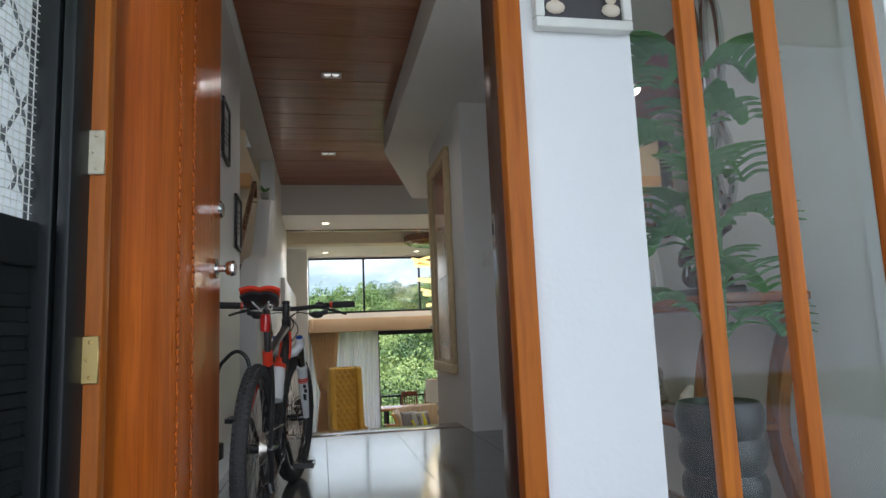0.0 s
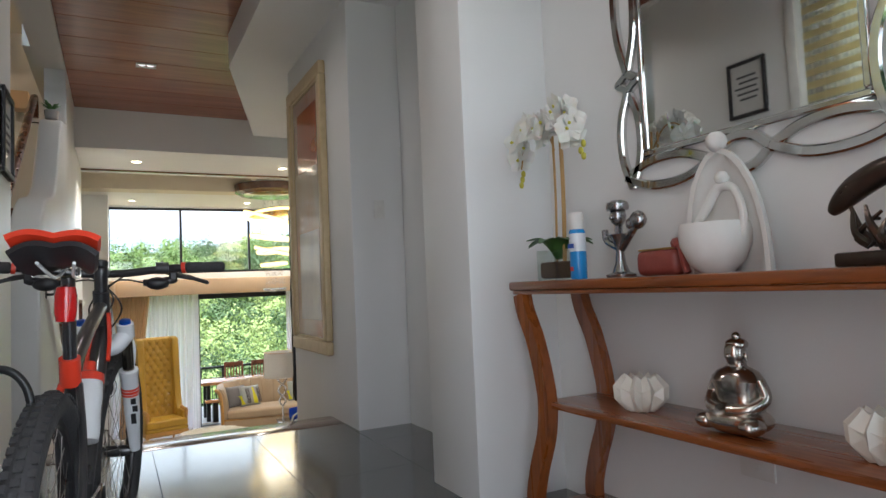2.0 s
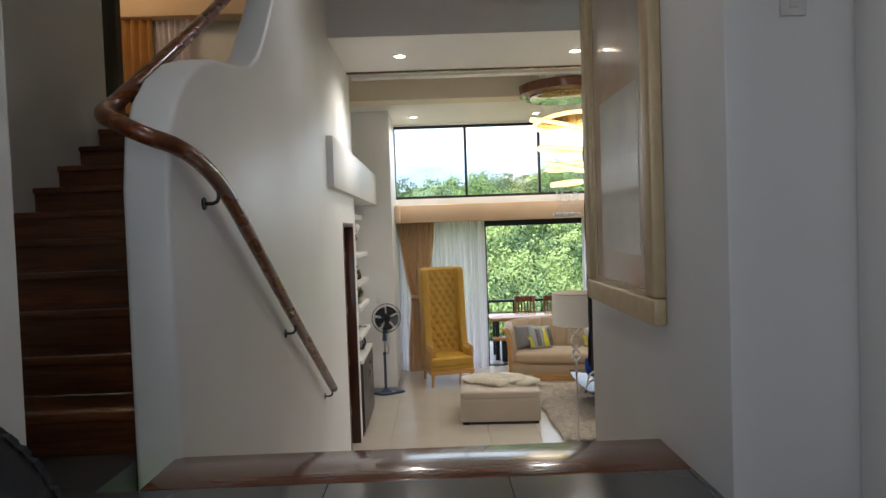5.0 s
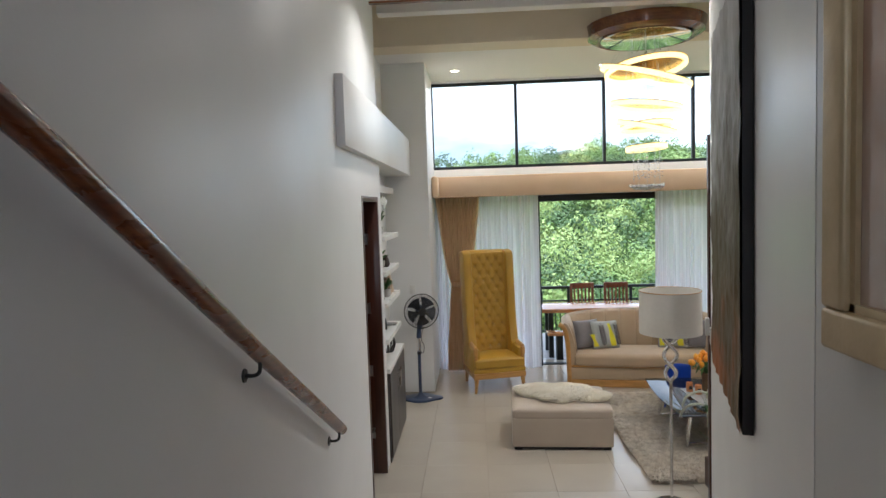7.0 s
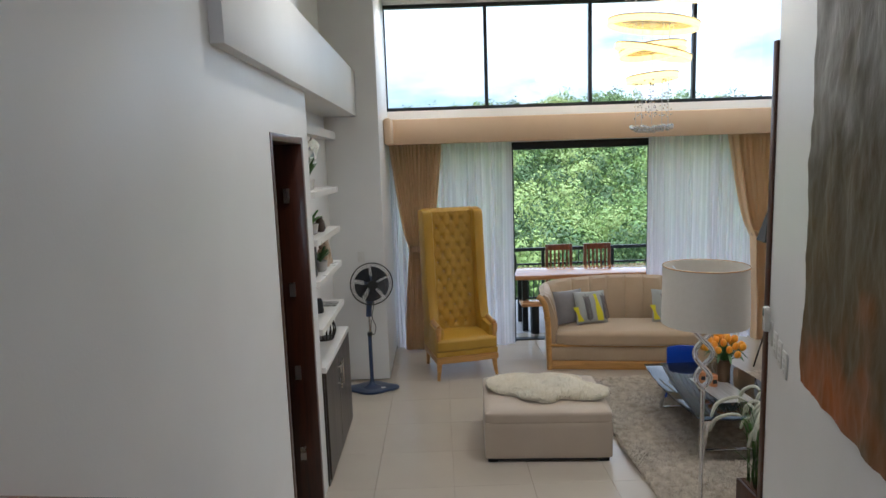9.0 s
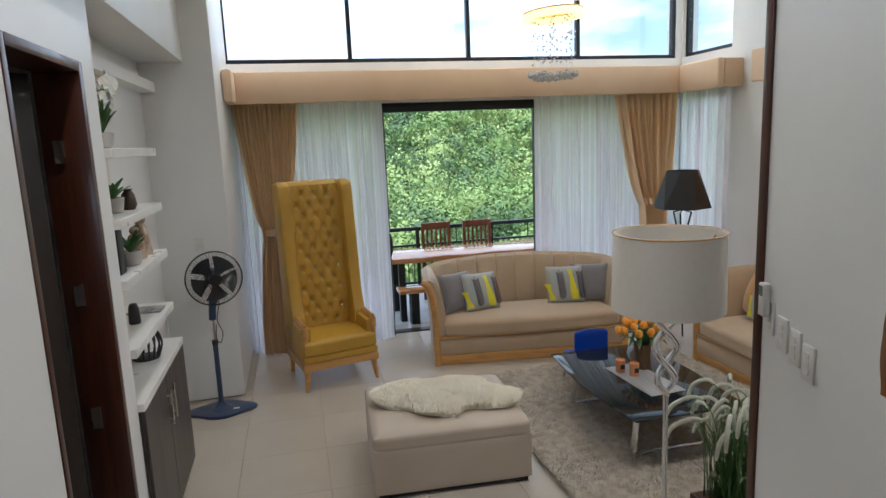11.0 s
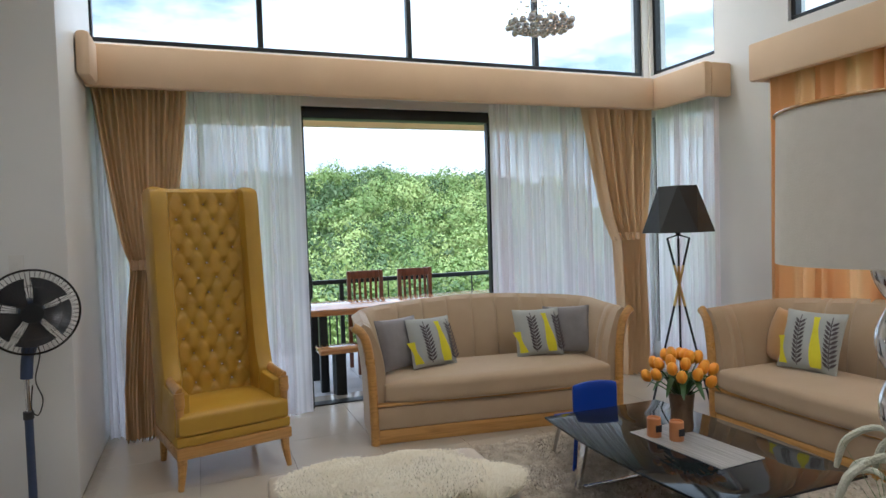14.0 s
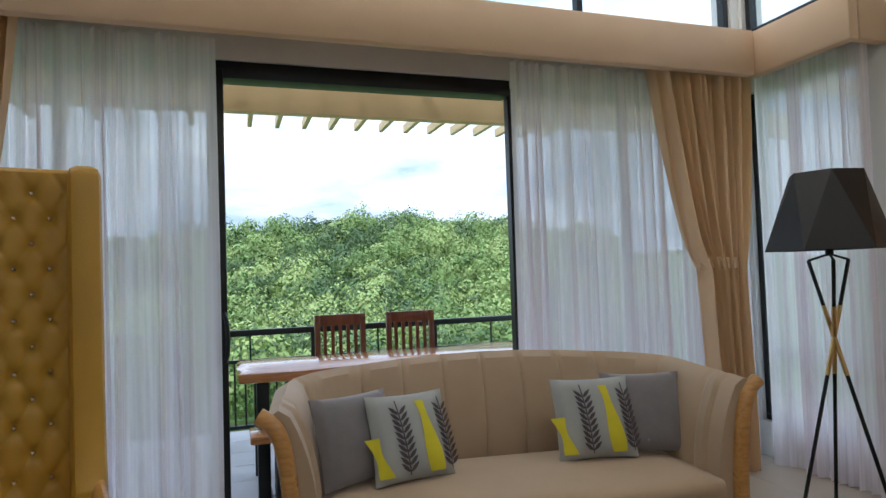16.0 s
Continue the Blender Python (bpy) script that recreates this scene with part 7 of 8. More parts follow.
def cushion_mesh(w, h, t):
    bm = bmesh.new()
    box(bm, -w / 2, w / 2, -t / 2, t / 2, 0, h)
    bmesh.ops.subdivide_edges(bm, edges=bm.edges[:], cuts=14, use_grid_fill=True)
    for v in bm.verts:
        a, b = v.co.x / (w / 2), (v.co.z - h / 2) / (h / 2)
        k = ((1 - a * a) * (1 - b * b))
        v.co.y = math.copysign(0.006 + (t / 2) * max(0, k) ** 0.42, v.co.y)
        pinch = 1 - 0.055 * (1 - abs(b) ** 2) * abs(a) ** 4
        v.co.x *= pinch
        v.co.z = h / 2 + (v.co.z - h / 2) * (1 - 0.055 * (1 - abs(a) ** 2) * abs(b) ** 4)
    return bm


def on_cushion(w, h, t, x, z):
    a, b = max(-0.97, min(0.97, x / (w / 2))), max(-0.97, min(0.97, (z - h / 2) / (h / 2)))
    return -(0.006 + (t / 2) * max(0, (1 - a * a) * (1 - b * b)) ** 0.42) - 0.0035


def cushion(place, rz, tilt, w, h, material, label, printed=False, flip=1):
    c = root("cushion", place, 0, label, "cushion", "sofa cushions")
    c.matrix_world = pose(*place) @ pose(0, 0, 0, 0, 0, rz) @ pose(0, 0, 0, tilt, 0, 0)
    t = 0.14
    part("pad", cushion_mesh(w, h, t), material, c)
    if printed:
        def patch(name, fn, m, nu, nv):
            bm = grid(lambda u, v: (lambda q: (q[0], on_cushion(w, h, t, *q), q[1]))(fn(u, v)), nu, nv)
            part(name, bm, m, c)
        for sx, wd, m, ph in ((0.07 * flip, 0.06, LIME, 0.6), (-0.17 * flip, 0.05, LIME, 2.0)):
            patch("printed_band", lambda u, v, sx=sx, wd=wd, ph=ph: (sx + (u - 0.5) * wd * (1 + 0.4 * math.sin(v * 5 + ph)) + 0.05 * (v - 0.5) * -flip, 0.03 + (h - 0.08) * (v if abs(sx) < 0.15 else 0.55 * v)), m, 4, 14)
        for sx in (-0.055 * flip, 0.16 * flip):
            if abs(sx) > w / 2 - 0.03:
                continue
            lean = 0.03
            patch("printed_stem", lambda u, v, sx=sx: (sx + (u - 0.5) * 0.006 - flip * lean * (v - 0.5), 0.03 + (h - 0.07) * v), DARK_PRINT, 1, 14)
            for k in range(10):
                for sg in (-1, 1):
                    z0 = 0.045 + k * (h - 0.12) / 10
                    x0 = sx - flip * lean * ((z0 - 0.03) / (h - 0.07) - 0.5)

                    def leaf_fn(u, v, x0=x0, z0=z0, sg=sg):
                        q = 0.05 * v
                        ww = 0.0088 * math.sin(math.pi * min(1, 0.1 + 0.9 * v))
                        return (x0 + sg * (0.004 + q * 0.75) + (u - 0.5) * 2 * ww * 0.6, z0 + q * 0.75 - (u - 0.5) * 2 * ww * sg * 0.75)
                    patch("printed_leaf", leaf_fn, DARK_PRINT, 2, 5)
    return c


SM = pose(2.565, 13.80, 0, 0, 0, -7.4)


def on_sofa(x, y):
    v = SM @ Vector((x, y, 0.475))
    return (v.x, v.y, v.z)


cushion(on_sofa(-0.70, 0.33), 22, -18, 0.40, 0.40, GREY_VELVET, "plain grey velvet cushion leaning in the sofa's corner")
cushion(on_sofa(-0.47, 0.29), 8, -20, 0.385, 0.395, PALE, "pale cushion printed with dark leaf stems and lime bands", True)
cushion(on_sofa(0.70, 0.38), -20, -18, 0.40, 0.40, GREY_VELVET, "plain grey velvet cushion leaning in the sofa's corner")
cushion(on_sofa(0.43, 0.35), -10, -18, 0.40, 0.395, PALE, "pale cushion printed with dark leaf stems and lime bands", True)
cushion((4.42, 13.02, 0.475), -112, -18, 0.40, 0.40, MUSTARD, "plain mustard velvet cushion on the side sofa")
cushion((4.34, 12.72, 0.475), -84, -20, 0.43, 0.43, PALE, "pale cushion printed with dark leaf stems and lime bands", True)

# ---- coffee table ----
tb = root("coffee_table", (2.70, 12.08, 0), 0, "black-tinted glass coffee table on chrome legs", "coffee table")
out = [(-0.40 - 0.05 * math.sin(math.pi * k / 12), -0.68 + 1.36 * k / 12) for k in range(13)] + [(0.40 + 0.05 * math.sin(math.pi * k / 12), 0.68 - 1.36 * k / 12) for k in range(13)]
TINT = mat("black_glass", (0.012, 0.014, 0.016), 0.04, tint=(0.012, 0.014, 0.016), rough_vary=0.005)
TINT.node_tree.nodes["Principled BSDF"].inputs["Specular IOR Level"].default_value = 0.3
part("glass_top", prism(bmesh.new(), out, 0.418, 0.43, bevel=0.003), TINT, tb, "dark tinted glass top")
part("lower_shelf", prism(bmesh.new(), [(x * 0.5, y * 0.38) for x, y in out], 0.335, 0.36, bevel=0.003), BLACK_PLASTIC, tb)
for x in (-0.30, 0.30):
    for y in (-0.46, 0.52):
        part("leg", bar_sweep(bmesh.new(), [(x * 0.78, y * 0.92, 0.418), (x, y, 0.0)], 0.045, 0.02, (0, 1, 0)), CHROME, tb)
for y in (-0.43, 0.49):
    part("brace", boxed(-0.27, 0.27, y - 0.012, y + 0.012, 0.05, 0.07, bevel=0.004), CHROME, tb)

mt = thing("table_mat", boxed(-0.14, 0.14, -0.30, 0.30, 0, 0.004), mat("silver_mat", (0.50, 0.50, 0.50), 0.4, metal=0.3, tint=(0.28, 0.28, 0.28), scale=3, stretch=(30, 1, 1), amount=1.0), "silvery woven table mat on the glass", "table mat", smooth=False, place=pose(2.72, 12.02, 0.43, 0, 0, 4))
tu = root("tulip_vase", (2.83, 12.22, 0.434), 0, "yellow-orange tulips in a brown bark vase", "flower vase")
part("vase", lathed([(0.055, 0), (0.058, 0.02), (0.056, 0.10), (0.066, 0.20), (0.055, 0.195)], 22, wave=lambda a, z: 1 + 0.04 * math.sin(9 * a + z * 20)), mat("bark_vase", (0.14, 0.085, 0.045), 0.7, tint=(0.07, 0.04, 0.025), scale=14, bump=0.6), tu, "rough brown bark vase")
TULIP = mat("tulip_petal", (0.85, 0.33, 0.02), 0.5, tint=(0.85, 0.47, 0.035), scale=10, subsurface=0.1)
rg = random.Random(21)
tulip = mesh_of("tulip_head", lathed([(0.004, -0.002), (0.021, 0.009), (0.028, 0.027), (0.025, 0.047), (0.015, 0.066), (0.005, 0.071)], 12, wave=lambda a, z: 1 + 0.09 * math.cos(3 * a)), TULIP)
for k in range(24):
    a, r = k * 2.4, 0.165 * math.sqrt((k + 0.5) / 24)
    z = 0.375 - 1.6 * r * r * 2.6 + rg.uniform(-0.015, 0.015)
    tip = Vector((r * math.cos(a), r * math.sin(a), z))
    part("stalk", tubed(curve([(tip.x * 0.2, tip.y * 0.2, 0.18), (tip.x * 0.6, tip.y * 0.6, 0.18 + (z - 0.18) * 0.6), tip], 4), 0.0035, 5), LEAF, tu)
    shared("tulip_head", tulip, tu, Matrix.Translation(tip) @ Euler((-tip.y * 3.2, tip.x * 3.2, 0)).to_matrix().to_4x4())
for k in range(12):
    a, r = k * 0.55 + 0.2, rg.uniform(0.14, 0.21)
    part("leaf", leaf_blade([(0.02 * math.cos(a), 0.02 * math.sin(a), 0.18), (r * 0.55 * math.cos(a), r * 0.55 * math.sin(a), 0.29), (r * math.cos(a), r * math.sin(a), 0.20 + 0.04 * rg.random())], 0.017), LEAF, tu)
CANDLE = mat("amber_candle", (0.62, 0.26, 0.10), 0.35, tint=(0.5, 0.18, 0.06), scale=10, coat=0.3)
for x, y in ((2.63, 12.20), (2.69, 12.10)):
    cd = root("candle_jar", (x, y, 0.434), 0, "amber candle jar with a dark label", "candle", "candles on the table")
    part("jar", lathed([(0.034, 0), (0.036, 0.004), (0.036, 0.095), (0.032, 0.10), (0.03, 0.088), (0.002, 0.088)], 22), CANDLE, cd)
    part("label", boxed(-0.018, 0.018, -0.0385, -0.0362, 0.03, 0.065), BLACK_PLASTIC, cd, smooth=False)

# blue children's chair beyond the table
BLUE = mat("blue_plastic", (0.01, 0.055, 0.42), 0.3, scale=8)
kc = root("small_blue_chair", (2.72, 12.98, 0), -6, "small bright blue plastic children's chair with steel legs", "chair")
part("backrest", puffy(-0.15, 0.15, -0.15, -0.125, 0.33, 0.56, 0.012, 0.02, 8), BLUE, kc)
part("seat", puffy(-0.15, 0.15, -0.14, 0.15, 0.28, 0.31, 0.012, 0.0, 8), BLUE, kc)
for x in (-0.1, 0.1):
    part("back_post", tubed([(x, -0.138, 0.29), (x, -0.138, 0.40)], 0.012, 8), BLUE, kc)
for x in (-0.13, 0.13):
    for y in (-0.12, 0.13):
        part("leg", tubed([(x * 0.85, y * 0.85, 0.285), (x * 1.25, y * 1.3, 0.0)], 0.013, 8), BLUE if y < 0 else STEEL, kc)

# ---- twisted chrome floor lamp ----
LX, LY = 1.91, 10.47
fl = root("floor_lamp", (LX, LY, 0), 0, "chrome floor lamp with a twisted stem and white drum shade", "floor lamp")
part("base", lathed([(0.14, 0), (0.145, 0.008), (0.13, 0.018), (0.02, 0.026), (0.012, 0.05)], 28), CHROME, fl)
part("pole", tubed([(0, 0, 0.02), (0, 0, 1.05)], 0.0125, 12), CHROME, fl)
for s in (-1, 1):
    pts = [(s * (0.038 + 0.030 * k / 60) * math.sin(2 * math.pi * (k / 60) ** 0.86 * 1.36), s * 0.017 * math.cos(2 * math.pi * (k / 60) ** 0.86 * 1.36), 1.04 + 0.42 * k / 60) for k in range(61)]
    part("twist", tubed(pts, 0.0155, 12), CHROME, fl, "polished twisted chrome stem")
part("socket", tubed([(0, 0, 1.42), (0, 0, 1.50)], 0.016, 12), CHROME, fl)
SHADE = mat("lamp_linen", (0.82, 0.78, 0.70), 0.8, tint=(0.77, 0.73, 0.65), scale=40, bump=0.1, bump_scale=250)
bm = lathed([(0.246, 1.445), (0.240, 1.79), (0.236, 1.79), (0.242, 1.445)], 48)
bm.faces.ensure_lookup_table()
bmesh.ops.delete(bm, geom=[f for f in bm.faces if len(f.verts) > 4], context="FACES_ONLY")
part("shade", bm, SHADE, fl, "off-white linen drum shade")
part("shade_rim", tubed([(0.241 * math.cos(a), 0.241 * math.sin(a), 1.79) for a in np.linspace(0, 2 * math.pi, 48, endpoint=False)], 0.004, 6, closed=True), GOLD_WOOD, fl, "thin golden rim")
bm = bmesh.new()
for k in range(3):
    a = k * 2.094
    tube(bm, [(0, 0, 1.47), (0.238 * math.cos(a), 0.238 * math.sin(a), 1.76)], 0.003, 5)
part("spider", bm, CHROME, fl)

# ---- black tripod lamp ----
tl = root("tripod_lamp", (4.16, 13.74, 0), 20, "black faceted-shade lamp on a thin black and gold tripod", "floor lamp")
n6 = 6
bm = bmesh.new()
rings = [[bm.verts.new((r * math.cos(2 * math.pi * (j + o) / n6), r * math.sin(2 * math.pi * (j + o) / n6), z)) for j in range(n6)] for r, z, o in ((0.285, 1.45, 0), (0.17, 1.83, 0.5), (0.165, 1.83, 0.5), (0.278, 1.45, 0))]
for a, b, up in ((rings[0], rings[1], 1), (rings[3], rings[2], -1)):
    for j in range(n6):
        bm.faces.new((a[j], a[(j + 1) % n6], b[j]))
        bm.faces.new((a[(j + 1) % n6], b[(j + 1) % n6], b[j]))
part("shade", bm, mat("black_shade", (0.012, 0.012, 0.013), 0.45, scale=10), tl, "black faceted shade", smooth=False)
for k in range(3):
    a = 2 * math.pi * k / 3 + 0.5
    top = Vector((-0.10 * math.cos(a), -0.10 * math.sin(a), 1.40))
    foot = Vector((0.27 * math.cos(a), 0.27 * math.sin(a), 0.0))
    part("leg", tubed([top, foot], 0.009, 10), BLACK_METAL, tl)
    part("gold_sleeve", tubed([top.lerp(foot, 0.16), top.lerp(foot, 0.40)], 0.0105, 10), BRASS, tl, "gold sleeve on the leg")
    part("arm", tubed([top, (0, 0, 1.43)], 0.006, 8), BLACK_METAL, tl)
part("socket", tubed([(0, 0, 1.42), (0, 0, 1.52)], 0.018, 12), BLACK_METAL, tl)

# ---- white-tailed grass in a dark planter ----
gp = root("grass_planter", (2.47, 10.68, 0), 0, "artificial white-tailed ornamental grass in a dark planter", "potted grass")
part("planter", prism(bmesh.new(), [(-0.16, -0.16), (0.16, -0.16), (0.16, 0.16), (-0.16, 0.16)], 0.0, 0.26, bevel=0.008), JAMB_DARK, gp, "dark brown square planter")
part("soil", boxed(-0.14, 0.14, -0.14, 0.14, 0.26, 0.265), SOIL, gp, smooth=False)
rg = random.Random(31)
GRASSY = mat("fake_grass", (0.10, 0.21, 0.05), 0.5, tint=(0.05, 0.12, 0.03), scale=14)
TAIL = mat("white_tail", (0.66, 0.66, 0.56), 0.85, tint=(0.52, 0.52, 0.38), scale=40, bump=0.8, bump_scale=160)
bm = bmesh.new()
for k in range(230):
    a, r = rg.uniform(0, 6.283), rg.uniform(0.02, 0.20)
    b0 = Vector((rg.uniform(-0.12, 0.12), rg.uniform(-0.12, 0.12), 0.26))
    h = rg.uniform(0.30, 0.60)
    c = curve([b0, b0 + Vector((r * 0.3 * math.cos(a), r * 0.3 * math.sin(a), h * 0.6)), b0 + Vector((r * math.cos(a), r * math.sin(a), h))], 4)
    tube(bm, c, [0.006 * (1 - i / (len(c) + 0.5)) + 0.0008 for i in range(len(c))], 4, flat=0.3)
tagged(part("blades", bm, GRASSY, gp, "dense green grass blades"), kind="stuff")
for k in range(34):
    a = rg.uniform(0, 6.283)
    b0 = Vector((rg.uniform(-0.12, 0.12), rg.uniform(-0.12, 0.12), 0.27))
    h, r = rg.uniform(0.42, 0.62), rg.uniform(0.12, 0.30)
    d = Vector((math.cos(a), math.sin(a), 0))
    c = curve([b0, b0 + d * r * 0.25 + Vector((0, 0, h * 0.75)), b0 + d * r * 0.55 + Vector((0, 0, h)), b0 + d * r + Vector((0, 0, h * 0.93)), b0 + d * r * 1.15 + Vector((0, 0, h * 0.76))], 6)
    part("stalk", tubed(c[:13], 0.0025, 5), GRASSY, gp)
    tail = c[11:]
    part("tail", tubed(tail, [0.003 + 0.009 * math.sin(math.pi * (0.08 + 0.84 * i / (len(tail) - 1))) ** 0.5 for i in range(len(tail))], 8), TAIL, gp, "fluffy white tail")

# ---- chandelier ----
cl = root("chandelier", (2.34, 12.74, 0), 0, "tiered crystal ring chandelier with glowing golden rings", "chandelier")
part("canopy_ring", lathed([(0.66, 4.52), (0.64, 4.40), (0.56, 4.36), (0.52, 4.38), (0.52, 4.52)], 48), STEP_WOOD, cl, "dark wooden canopy ring")
part("canopy", lathed([(0.50, 4.86), (0.50, 4.36), (0.48, 4.345), (0.001, 4.345)], 40), MIRROR, cl, "mirror-polished canopy")
RING_GLOW = glow("crystal_ring_glow", (1.0, 0.78, 0.30), 1.0)
RINGM = mat("ring_gold", (0.75, 0.55, 0.25), 0.2, metal=1.0)
WIRE = mat("clear_wire", (0.6, 0.6, 0.6), 0.3, metal=0.6)


def glow_ring(R, z, tilt, turn):
    m_ = pose(0, 0, z, 0, 0, turn) @ pose(0, 0, 0, tilt, 0, 0)
    n = 56
    bm = lathed([(R - 0.017, -0.022), (R - 0.012, -0.026), (R + 0.012, -0.026), (R + 0.018, -0.02), (R + 0.013, -0.007), (R + 0.018, 0.007), (R + 0.013, 0.024), (R - 0.012, 0.026), (R - 0.017, 0.02), (R - 0.017, -0.022)], n * 4,
                wave=lambda a, z: 1 + 0.006 * math.cos(n * a))
    bmesh.ops.delete(bm, geom=[f for f in bm.faces if len(f.verts) > 4], context="FACES_ONLY")
    r_ = part("crystal_ring", bm, RING_GLOW, cl, "glowing ring of golden crystal", place=m_)
    part("ring_edge", lathed([(R + 0.019, 0.028), (R - 0.019, 0.028), (R - 0.019, 0.034), (R + 0.019, 0.034), (R + 0.019, 0.028)], 48), RINGM, r_)
    for k in range(3):
        a = k * 2.1 + turn
        p = m_ @ Vector((R * math.cos(a), R * math.sin(a), 0.03))
        part("wire", tubed([p, (p.x * 0.6, p.y * 0.6, 4.345)], 0.0016, 4), WIRE, cl)


glow_ring(0.50, 3.94, 16, 62)
glow_ring(0.44, 4.02, -9, 40)
glow_ring(0.385, 3.60, 7, 70)
glow_ring(0.325, 3.36, 14, 66)
glow_ring(0.28, 3.37, -6, 40)
glow_ring(0.215, 3.13, -4, 60)
CRYSTAL = mat("crystal", (0.85, 0.87, 0.88), 0.06, metal=0.85, tint=(0.5, 0.52, 0.55), scale=60, amount=0.8)
rg = random.Random(41)
cball = mesh_of("crystal_ball", ball(bmesh.new(), (0, 0, 0), 0.021, sub=2), CRYSTAL)
for k in range(60):
    a, r = k * 2.4, 0.195 * math.sqrt((k + 0.5) / 60)
    shared("crystal_ball", cball, cl, pose(r * math.cos(a), r * math.sin(a), 2.70 - 0.035 * (1 - (r / 0.195) ** 2) + rg.uniform(-0.01, 0.01)))
bm = bmesh.new()
for k in range(40):
    a, r = rg.uniform(0, 6.283), 0.18 * math.sqrt(rg.random())
    x, y = r * math.cos(a), r * math.sin(a)
    for z in (2.95, 2.88, 2.80) if k % 2 else (4.25, 4.15, 3.1, 3.0):
        ball(bm, (x, y, z + rg.uniform(-0.03, 0.03)), 0.009, sub=1)
tagged(part("crystal_drops", bm, CRYSTAL, cl), kind="stuff")
for k in range(10):
    a = k * 0.628
    part("wire", tubed([(0.15 * math.cos(a), 0.15 * math.sin(a), 2.72), (0.15 * math.cos(a), 0.15 * math.sin(a), 4.345)], 0.0012, 4), WIRE, cl)
lamp("chandelier_light", "POINT", (2.34, 12.74, 3.75), (2.34, 12.74, 0), 9, (1.0, 0.88, 0.72), 0.30)

# ---- curtains ----
def drape(name, x0, x1, y, z0, z1, tie, tx0, tx1, bx0, bx1, folds, label, material, seed):
    """A gathered curtain that is drawn in at a tie."""
    q = random.Random(seed)
    ph = [q.uniform(-0.5, 0.5) for _ in range(3)]

    def fn(u, v):
        z = z0 + (z1 - z0) * v
        if z > tie:
            k = ((z - tie) / (z1 - tie)) ** 0.62
            a, b = tx0 + (x0 - tx0) * k, tx1 + (x1 - tx1) * k
        else:
            k = min(1, ((tie - z) / (tie - z0)) * 1.4) ** 0.8
            a, b = tx0 + (bx0 - tx0) * k, tx1 + (bx1 - tx1) * k
        w = (b - a) / (x1 - x0)
        i = u * folds
        amp = 0.066 * (0.55 + 0.45 * w) * (1 + 0.4 * math.sin(i * 2.3 / 1.0))
        a_ = 2 * math.pi * i + 0.5 * math.sin(v * 4 + u * 9 + ph[0])
        s = math.sin(a_) + 0.35 * math.sin(2 * a_ + 0.7) + 0.12 * math.sin(5 * a_ + 3 * v)
        return (a + (b - a) * u + 0.006 * math.sin(v * 9 + u * 20), y + amp * s, z)
    c = root("curtain", (0, 0, 0), 0, label, "curtain", "window curtains")
    part("cloth", grid(fn, folds * 18, 30), material, c)
    if tie > z0 + 0.1:
        bm = bmesh.new()
        n = 28
        ring_pts = [((tx0 + tx1) / 2 + ((tx1 - tx0) / 2 + 0.012) * math.cos(a), y + 0.055 * math.sin(a)) for a in np.linspace(0, 2 * math.pi, n, endpoint=False)]
        lo = [bm.verts.new((x_, y_, tie - 0.04)) for x_, y_ in ring_pts]
        hi = [bm.verts.new((x_, y_, tie + 0.035)) for x_, y_ in ring_pts]
        for j in range(n):
            bm.faces.new((lo[j], lo[(j + 1) % n], hi[(j + 1) % n], hi[j]))
        part("tieback", bm, VALANCE, c, "pale cloth tieback")
    return c


drape("curtain", -0.26, 0.42, 14.87, 0.01, 2.72, 1.35, -0.03, 0.20, -0.13, 0.16, 15, "beige gathered curtain drawn in with a tieback", DRAPE, 1)
drape("curtain", 4.03, 4.78, 14.87, 0.01, 2.72, 1.41, 4.36, 4.68, 4.40, 4.70, 14, "beige gathered curtain drawn in with a tieback", DRAPE, 2)


def sheer(axis, a0, a1, place, z0, z1, folds, label, material, seed, amp=0.03):
    q = random.Random(seed)
    ph = [q.uniform(-1, 1) for _ in range(folds + 2)]

    def fn(u, v):
        i = u * folds + 0.9 * math.sin(u * 11 + ph[0]) * 0.5 + 0.35 * math.sin(u * 29 + ph[1] * 3)
        big = 1 + 0.45 * math.sin(u * folds * 1.7 + ph[2] * 4)
        s = amp * big * (math.sin(2 * math.pi * i + 0.4 * math.sin(3 * v + 7 * u)) + 0.4 * math.sin(4 * math.pi * i + 1 + 0.8 * v)) * (1.1 - 0.3 * v)
        a = a0 + (a1 - a0) * u + 0.014 * math.sin(2 * math.pi * i * 0.5 + v * 1.5)
        z = z0 + (z1 - z0) * v
        return (a, place + s, z) if axis == "y" else (place + s, a, z)
    c = root("sheer_curtain", (0, 0, 0), 0, label, "curtain", "window curtains")
    part("cloth", grid(fn, folds * 16, 16), material, c)
    return c


sheer("y", -0.24, 1.30, 14.99, 0.01, 2.72, 19, "white sheer curtain hanging to the floor", SHEER, 3)
sheer("y", 3.06, 4.86, 14.99, 0.01, 2.72, 21, "white sheer curtain hanging to the floor", SHEER, 4)
sheer("x", 14.10, 14.93, 4.96, 0.01, 2.74, 11, "white sheer curtain in the corner window", SHEER, 5)
sheer("x", 10.95, 13.50, 4.93, 0.45, 2.74, 25, "peach-orange gathered curtain lit from behind", DRAPE_PEACH, 6, 0.058)

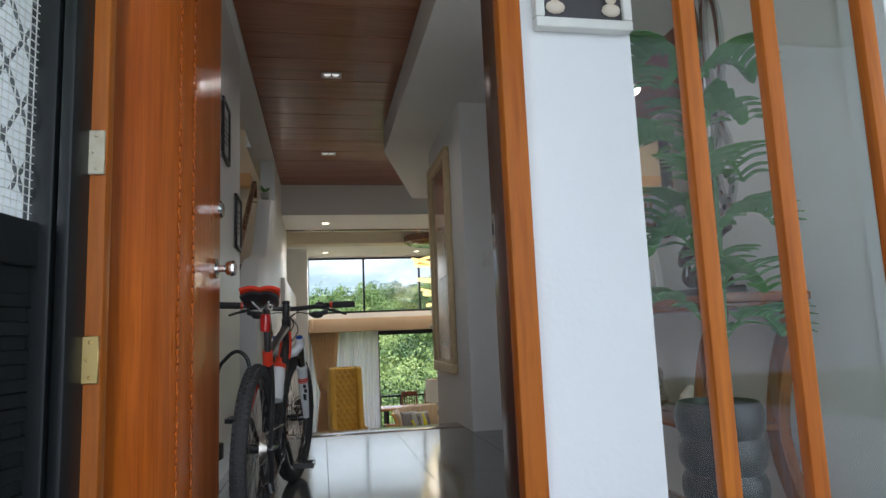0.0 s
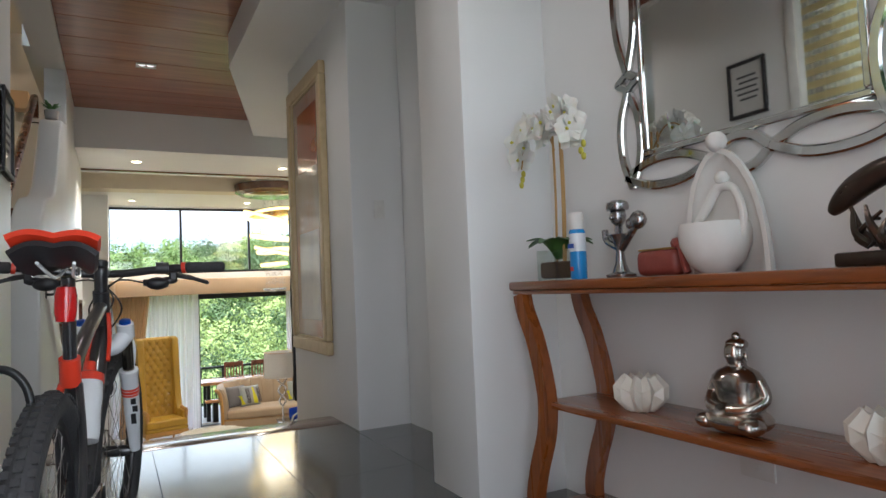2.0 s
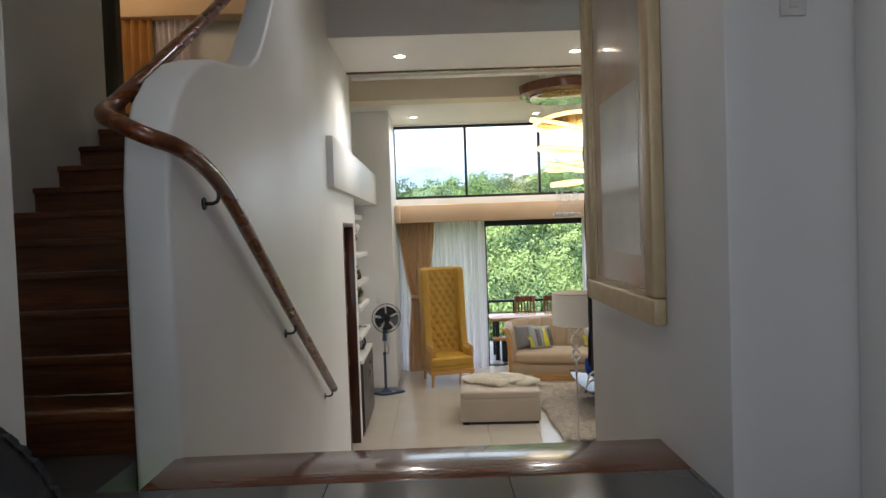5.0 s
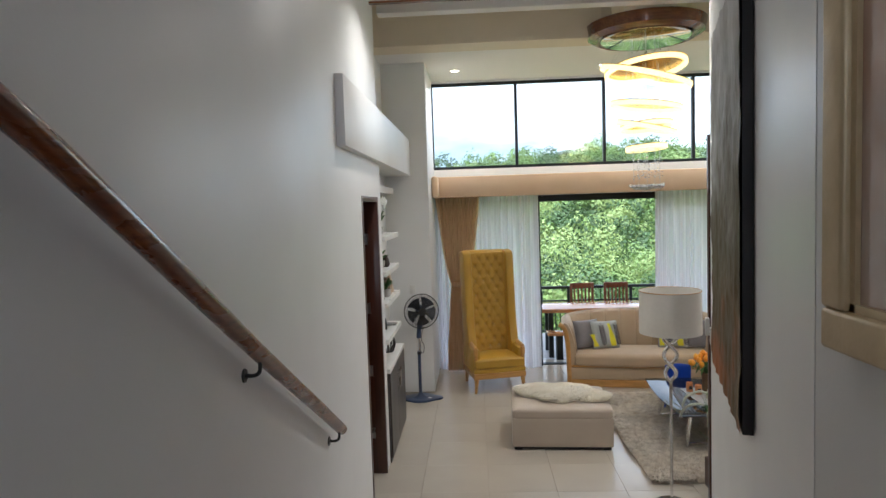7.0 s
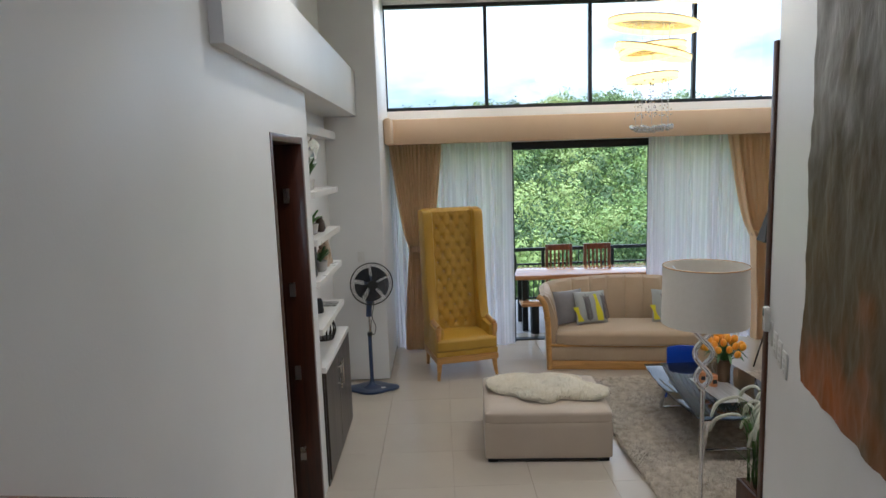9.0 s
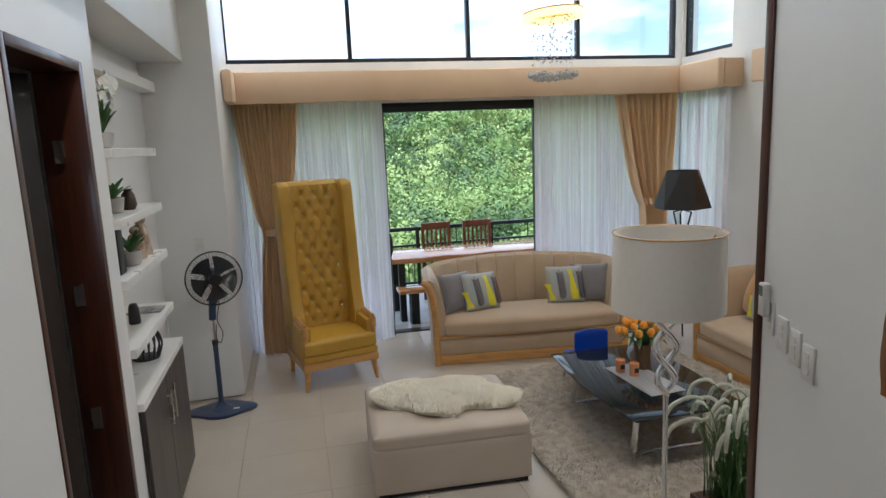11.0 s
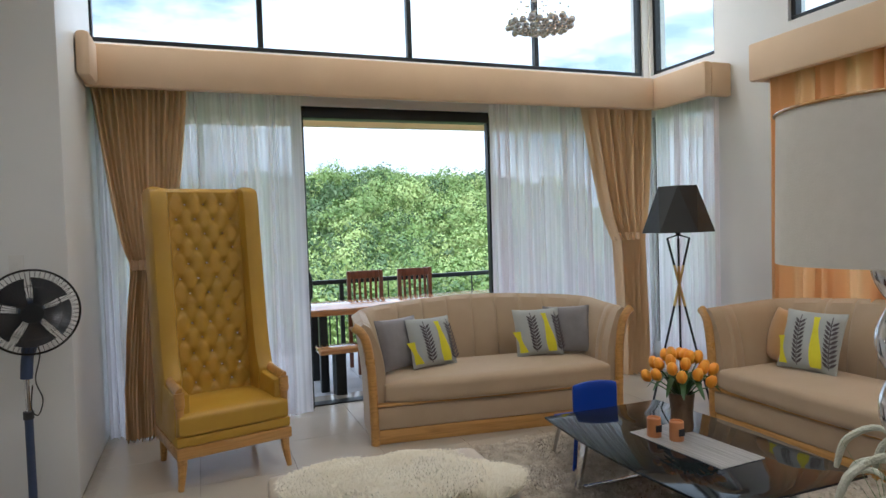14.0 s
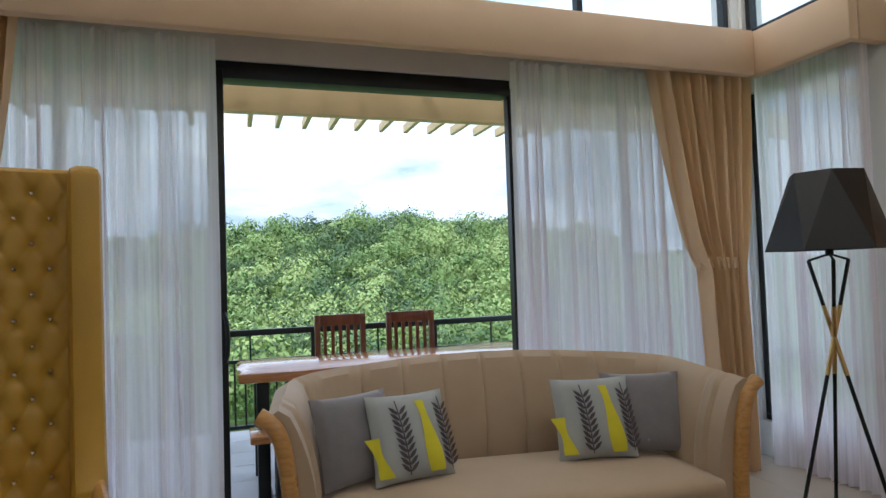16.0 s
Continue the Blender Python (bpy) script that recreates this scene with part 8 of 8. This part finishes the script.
va = root("valance", (0, 0, 0), 0, "padded beige cloth valance box over the balcony windows", "valance")
part("front", boxed(-0.268, 4.74, 14.70, 14.78, 2.66, 2.97, bevel=0.02), VALANCE, va)
part("top", boxed(-0.268, 4.74, 14.781, 15.148, 2.93, 2.965), VALANCE, va, smooth=False)
part("return", boxed(4.741, 4.82, 14.02, 14.78, 2.66, 2.97, bevel=0.02), VALANCE, va)
part("end", boxed(4.821, 5.048, 14.02, 14.09, 2.665, 2.965, bevel=0.015), VALANCE, va)
part("top", boxed(4.821, 5.048, 14.091, 15.14, 2.93, 2.965), VALANCE, va, smooth=False)
part("return", boxed(-0.266, -0.17, 14.38, 14.699, 2.66, 2.97, bevel=0.035), VALANCE, va)
v2 = root("valance", (0, 0, 0), 0, "padded beige cloth valance box over the side window", "valance")
part("front", boxed(4.76, 4.84, 10.9, 13.56, 2.67, 2.98, bevel=0.02), VALANCE, v2)
part("end", boxed(4.841, 5.048, 13.49, 13.56, 2.675, 2.975, bevel=0.015), VALANCE, v2)
part("top", boxed(4.841, 5.048, 10.9, 13.489, 2.94, 2.975), VALANCE, v2, smooth=False)

# ---- balcony furniture ----
dt = root("dining_table", (0, 0, 0), 0, "glossy live-edge wooden dining table on black legs on the balcony", "dining table")
pts = [(1.40 + 0.02 * math.sin(k * 1.9), 15.66 + 0.72 * k / 5) for k in range(6)] + [(1.42 + 2.2 * k / 12, 16.39 + 0.03 * math.sin(k * 1.3)) for k in range(1, 13)] + [(3.66, 16.1), (3.66, 15.8)] + [(3.62 - 2.2 * k / 12, 15.645 + 0.025 * math.sin(k * 1.7)) for k in range(12)]
part("tabletop", prism(bmesh.new(), pts, 0.735, 0.80, bevel=0.012), TABLE_WOOD, dt)
for x in (1.55, 3.45):
    for y in (15.75, 16.28):
        part("leg", boxed(x - 0.04, x + 0.04, y - 0.04, y + 0.04, -0.02, 0.734, bevel=0.004), BLACK_METAL, dt)
bn = root("bench", (0, 0, 0), 0, "wooden bench on thick black legs beside the dining table", "bench")
part("seat", boxed(1.46, 3.5, 15.42, 15.70, 0.40, 0.45, bevel=0.01), TABLE_WOOD, bn)
for x in (1.66, 3.3):
    part("leg", boxed(x - 0.05, x + 0.05, 15.47, 15.65, -0.02, 0.399, bevel=0.004), BLACK_METAL, bn)


def dining_chair(x, y):
    c = root("dining_chair", (x, y, -0.02), 0, "dark reddish wooden dining chair with a slatted back", "chair", "dining chairs")
    for sx in (-0.19, 0.19):
        part("back_post", boxed(sx - 0.022, sx + 0.022, -0.02, 0.02, 0, 1.11, bevel=0.004), CHAIR_WOOD, c)
        part("leg", boxed(sx - 0.02, sx + 0.02, -0.44, -0.40, 0, 0.44, bevel=0.004), CHAIR_WOOD, c)
    part("top_rail", boxed(-0.168, 0.168, -0.014, 0.014, 1.02, 1.11, bevel=0.006), CHAIR_WOOD, c)
    part("mid_rail", boxed(-0.168, 0.168, -0.012, 0.012, 0.62, 0.68, bevel=0.004), CHAIR_WOOD, c)
    for k in range(5):
        xx = -0.128 + k * 0.064
        part("slat", boxed(xx - 0.014, xx + 0.014, -0.008, 0.008, 0.68, 1.02), CHAIR_WOOD, c, smooth=False)
    part("seat", boxed(-0.21, 0.21, -0.45, 0.02, 0.44, 0.475, bevel=0.008), CHAIR_WOOD, c)
    return c


c0 = dining_chair(2.225, 16.72)
copy_thing(c0, pose(2.825, 16.70, -0.02))

# ---- floor tiles ----
tm = mesh_of("tile", boxed(-0.2990, 0.2990, -0.2990, 0.2990, -0.012, 0.0, bevel=0.0008, seg=1), BEIGE_TILE)
for i in range(-3, 8):
    for j in range(-7, 5):
        x, y = 0.4 + 0.6 * i + 0.3, 12.53 + 0.6 * j + 0.3
        if x > 5.3 or y > 15.3 or y < 8.5 or (x < -0.9) or (y > 14 and x < -0.2):
            continue
        shared("tile", tm, floor_living, pose(x, y, 0))
tm = mesh_of("tile", boxed(-0.2990, 0.2990, -0.2990, 0.2990, -0.012, 0.0, bevel=0.0008, seg=1), DARK_TILE)
for i in range(-5, 3):
    for j in range(-7, 0):
        x, y = 0.63 + 0.6 * i + 0.3, 5.672 + 0.6 * j + 0.3
        if x < -2.2 or x > 1.9:
            continue
        shared("tile", tm, floor_foyer, pose(x, y, F))
tm = mesh_of("tile", boxed(-0.198, 0.198, -0.198, 0.198, -0.012, 0.0, bevel=0.002, seg=1), BALCONY_TILE)
bal = bpy.data.objects["floor_balcony"]
for i in range(-2, 13):
    for j in range(6):
        shared("tile", tm, bal, pose(-0.2 + 0.4 * i, YW + 0.41 + 0.4 * j, -0.02))
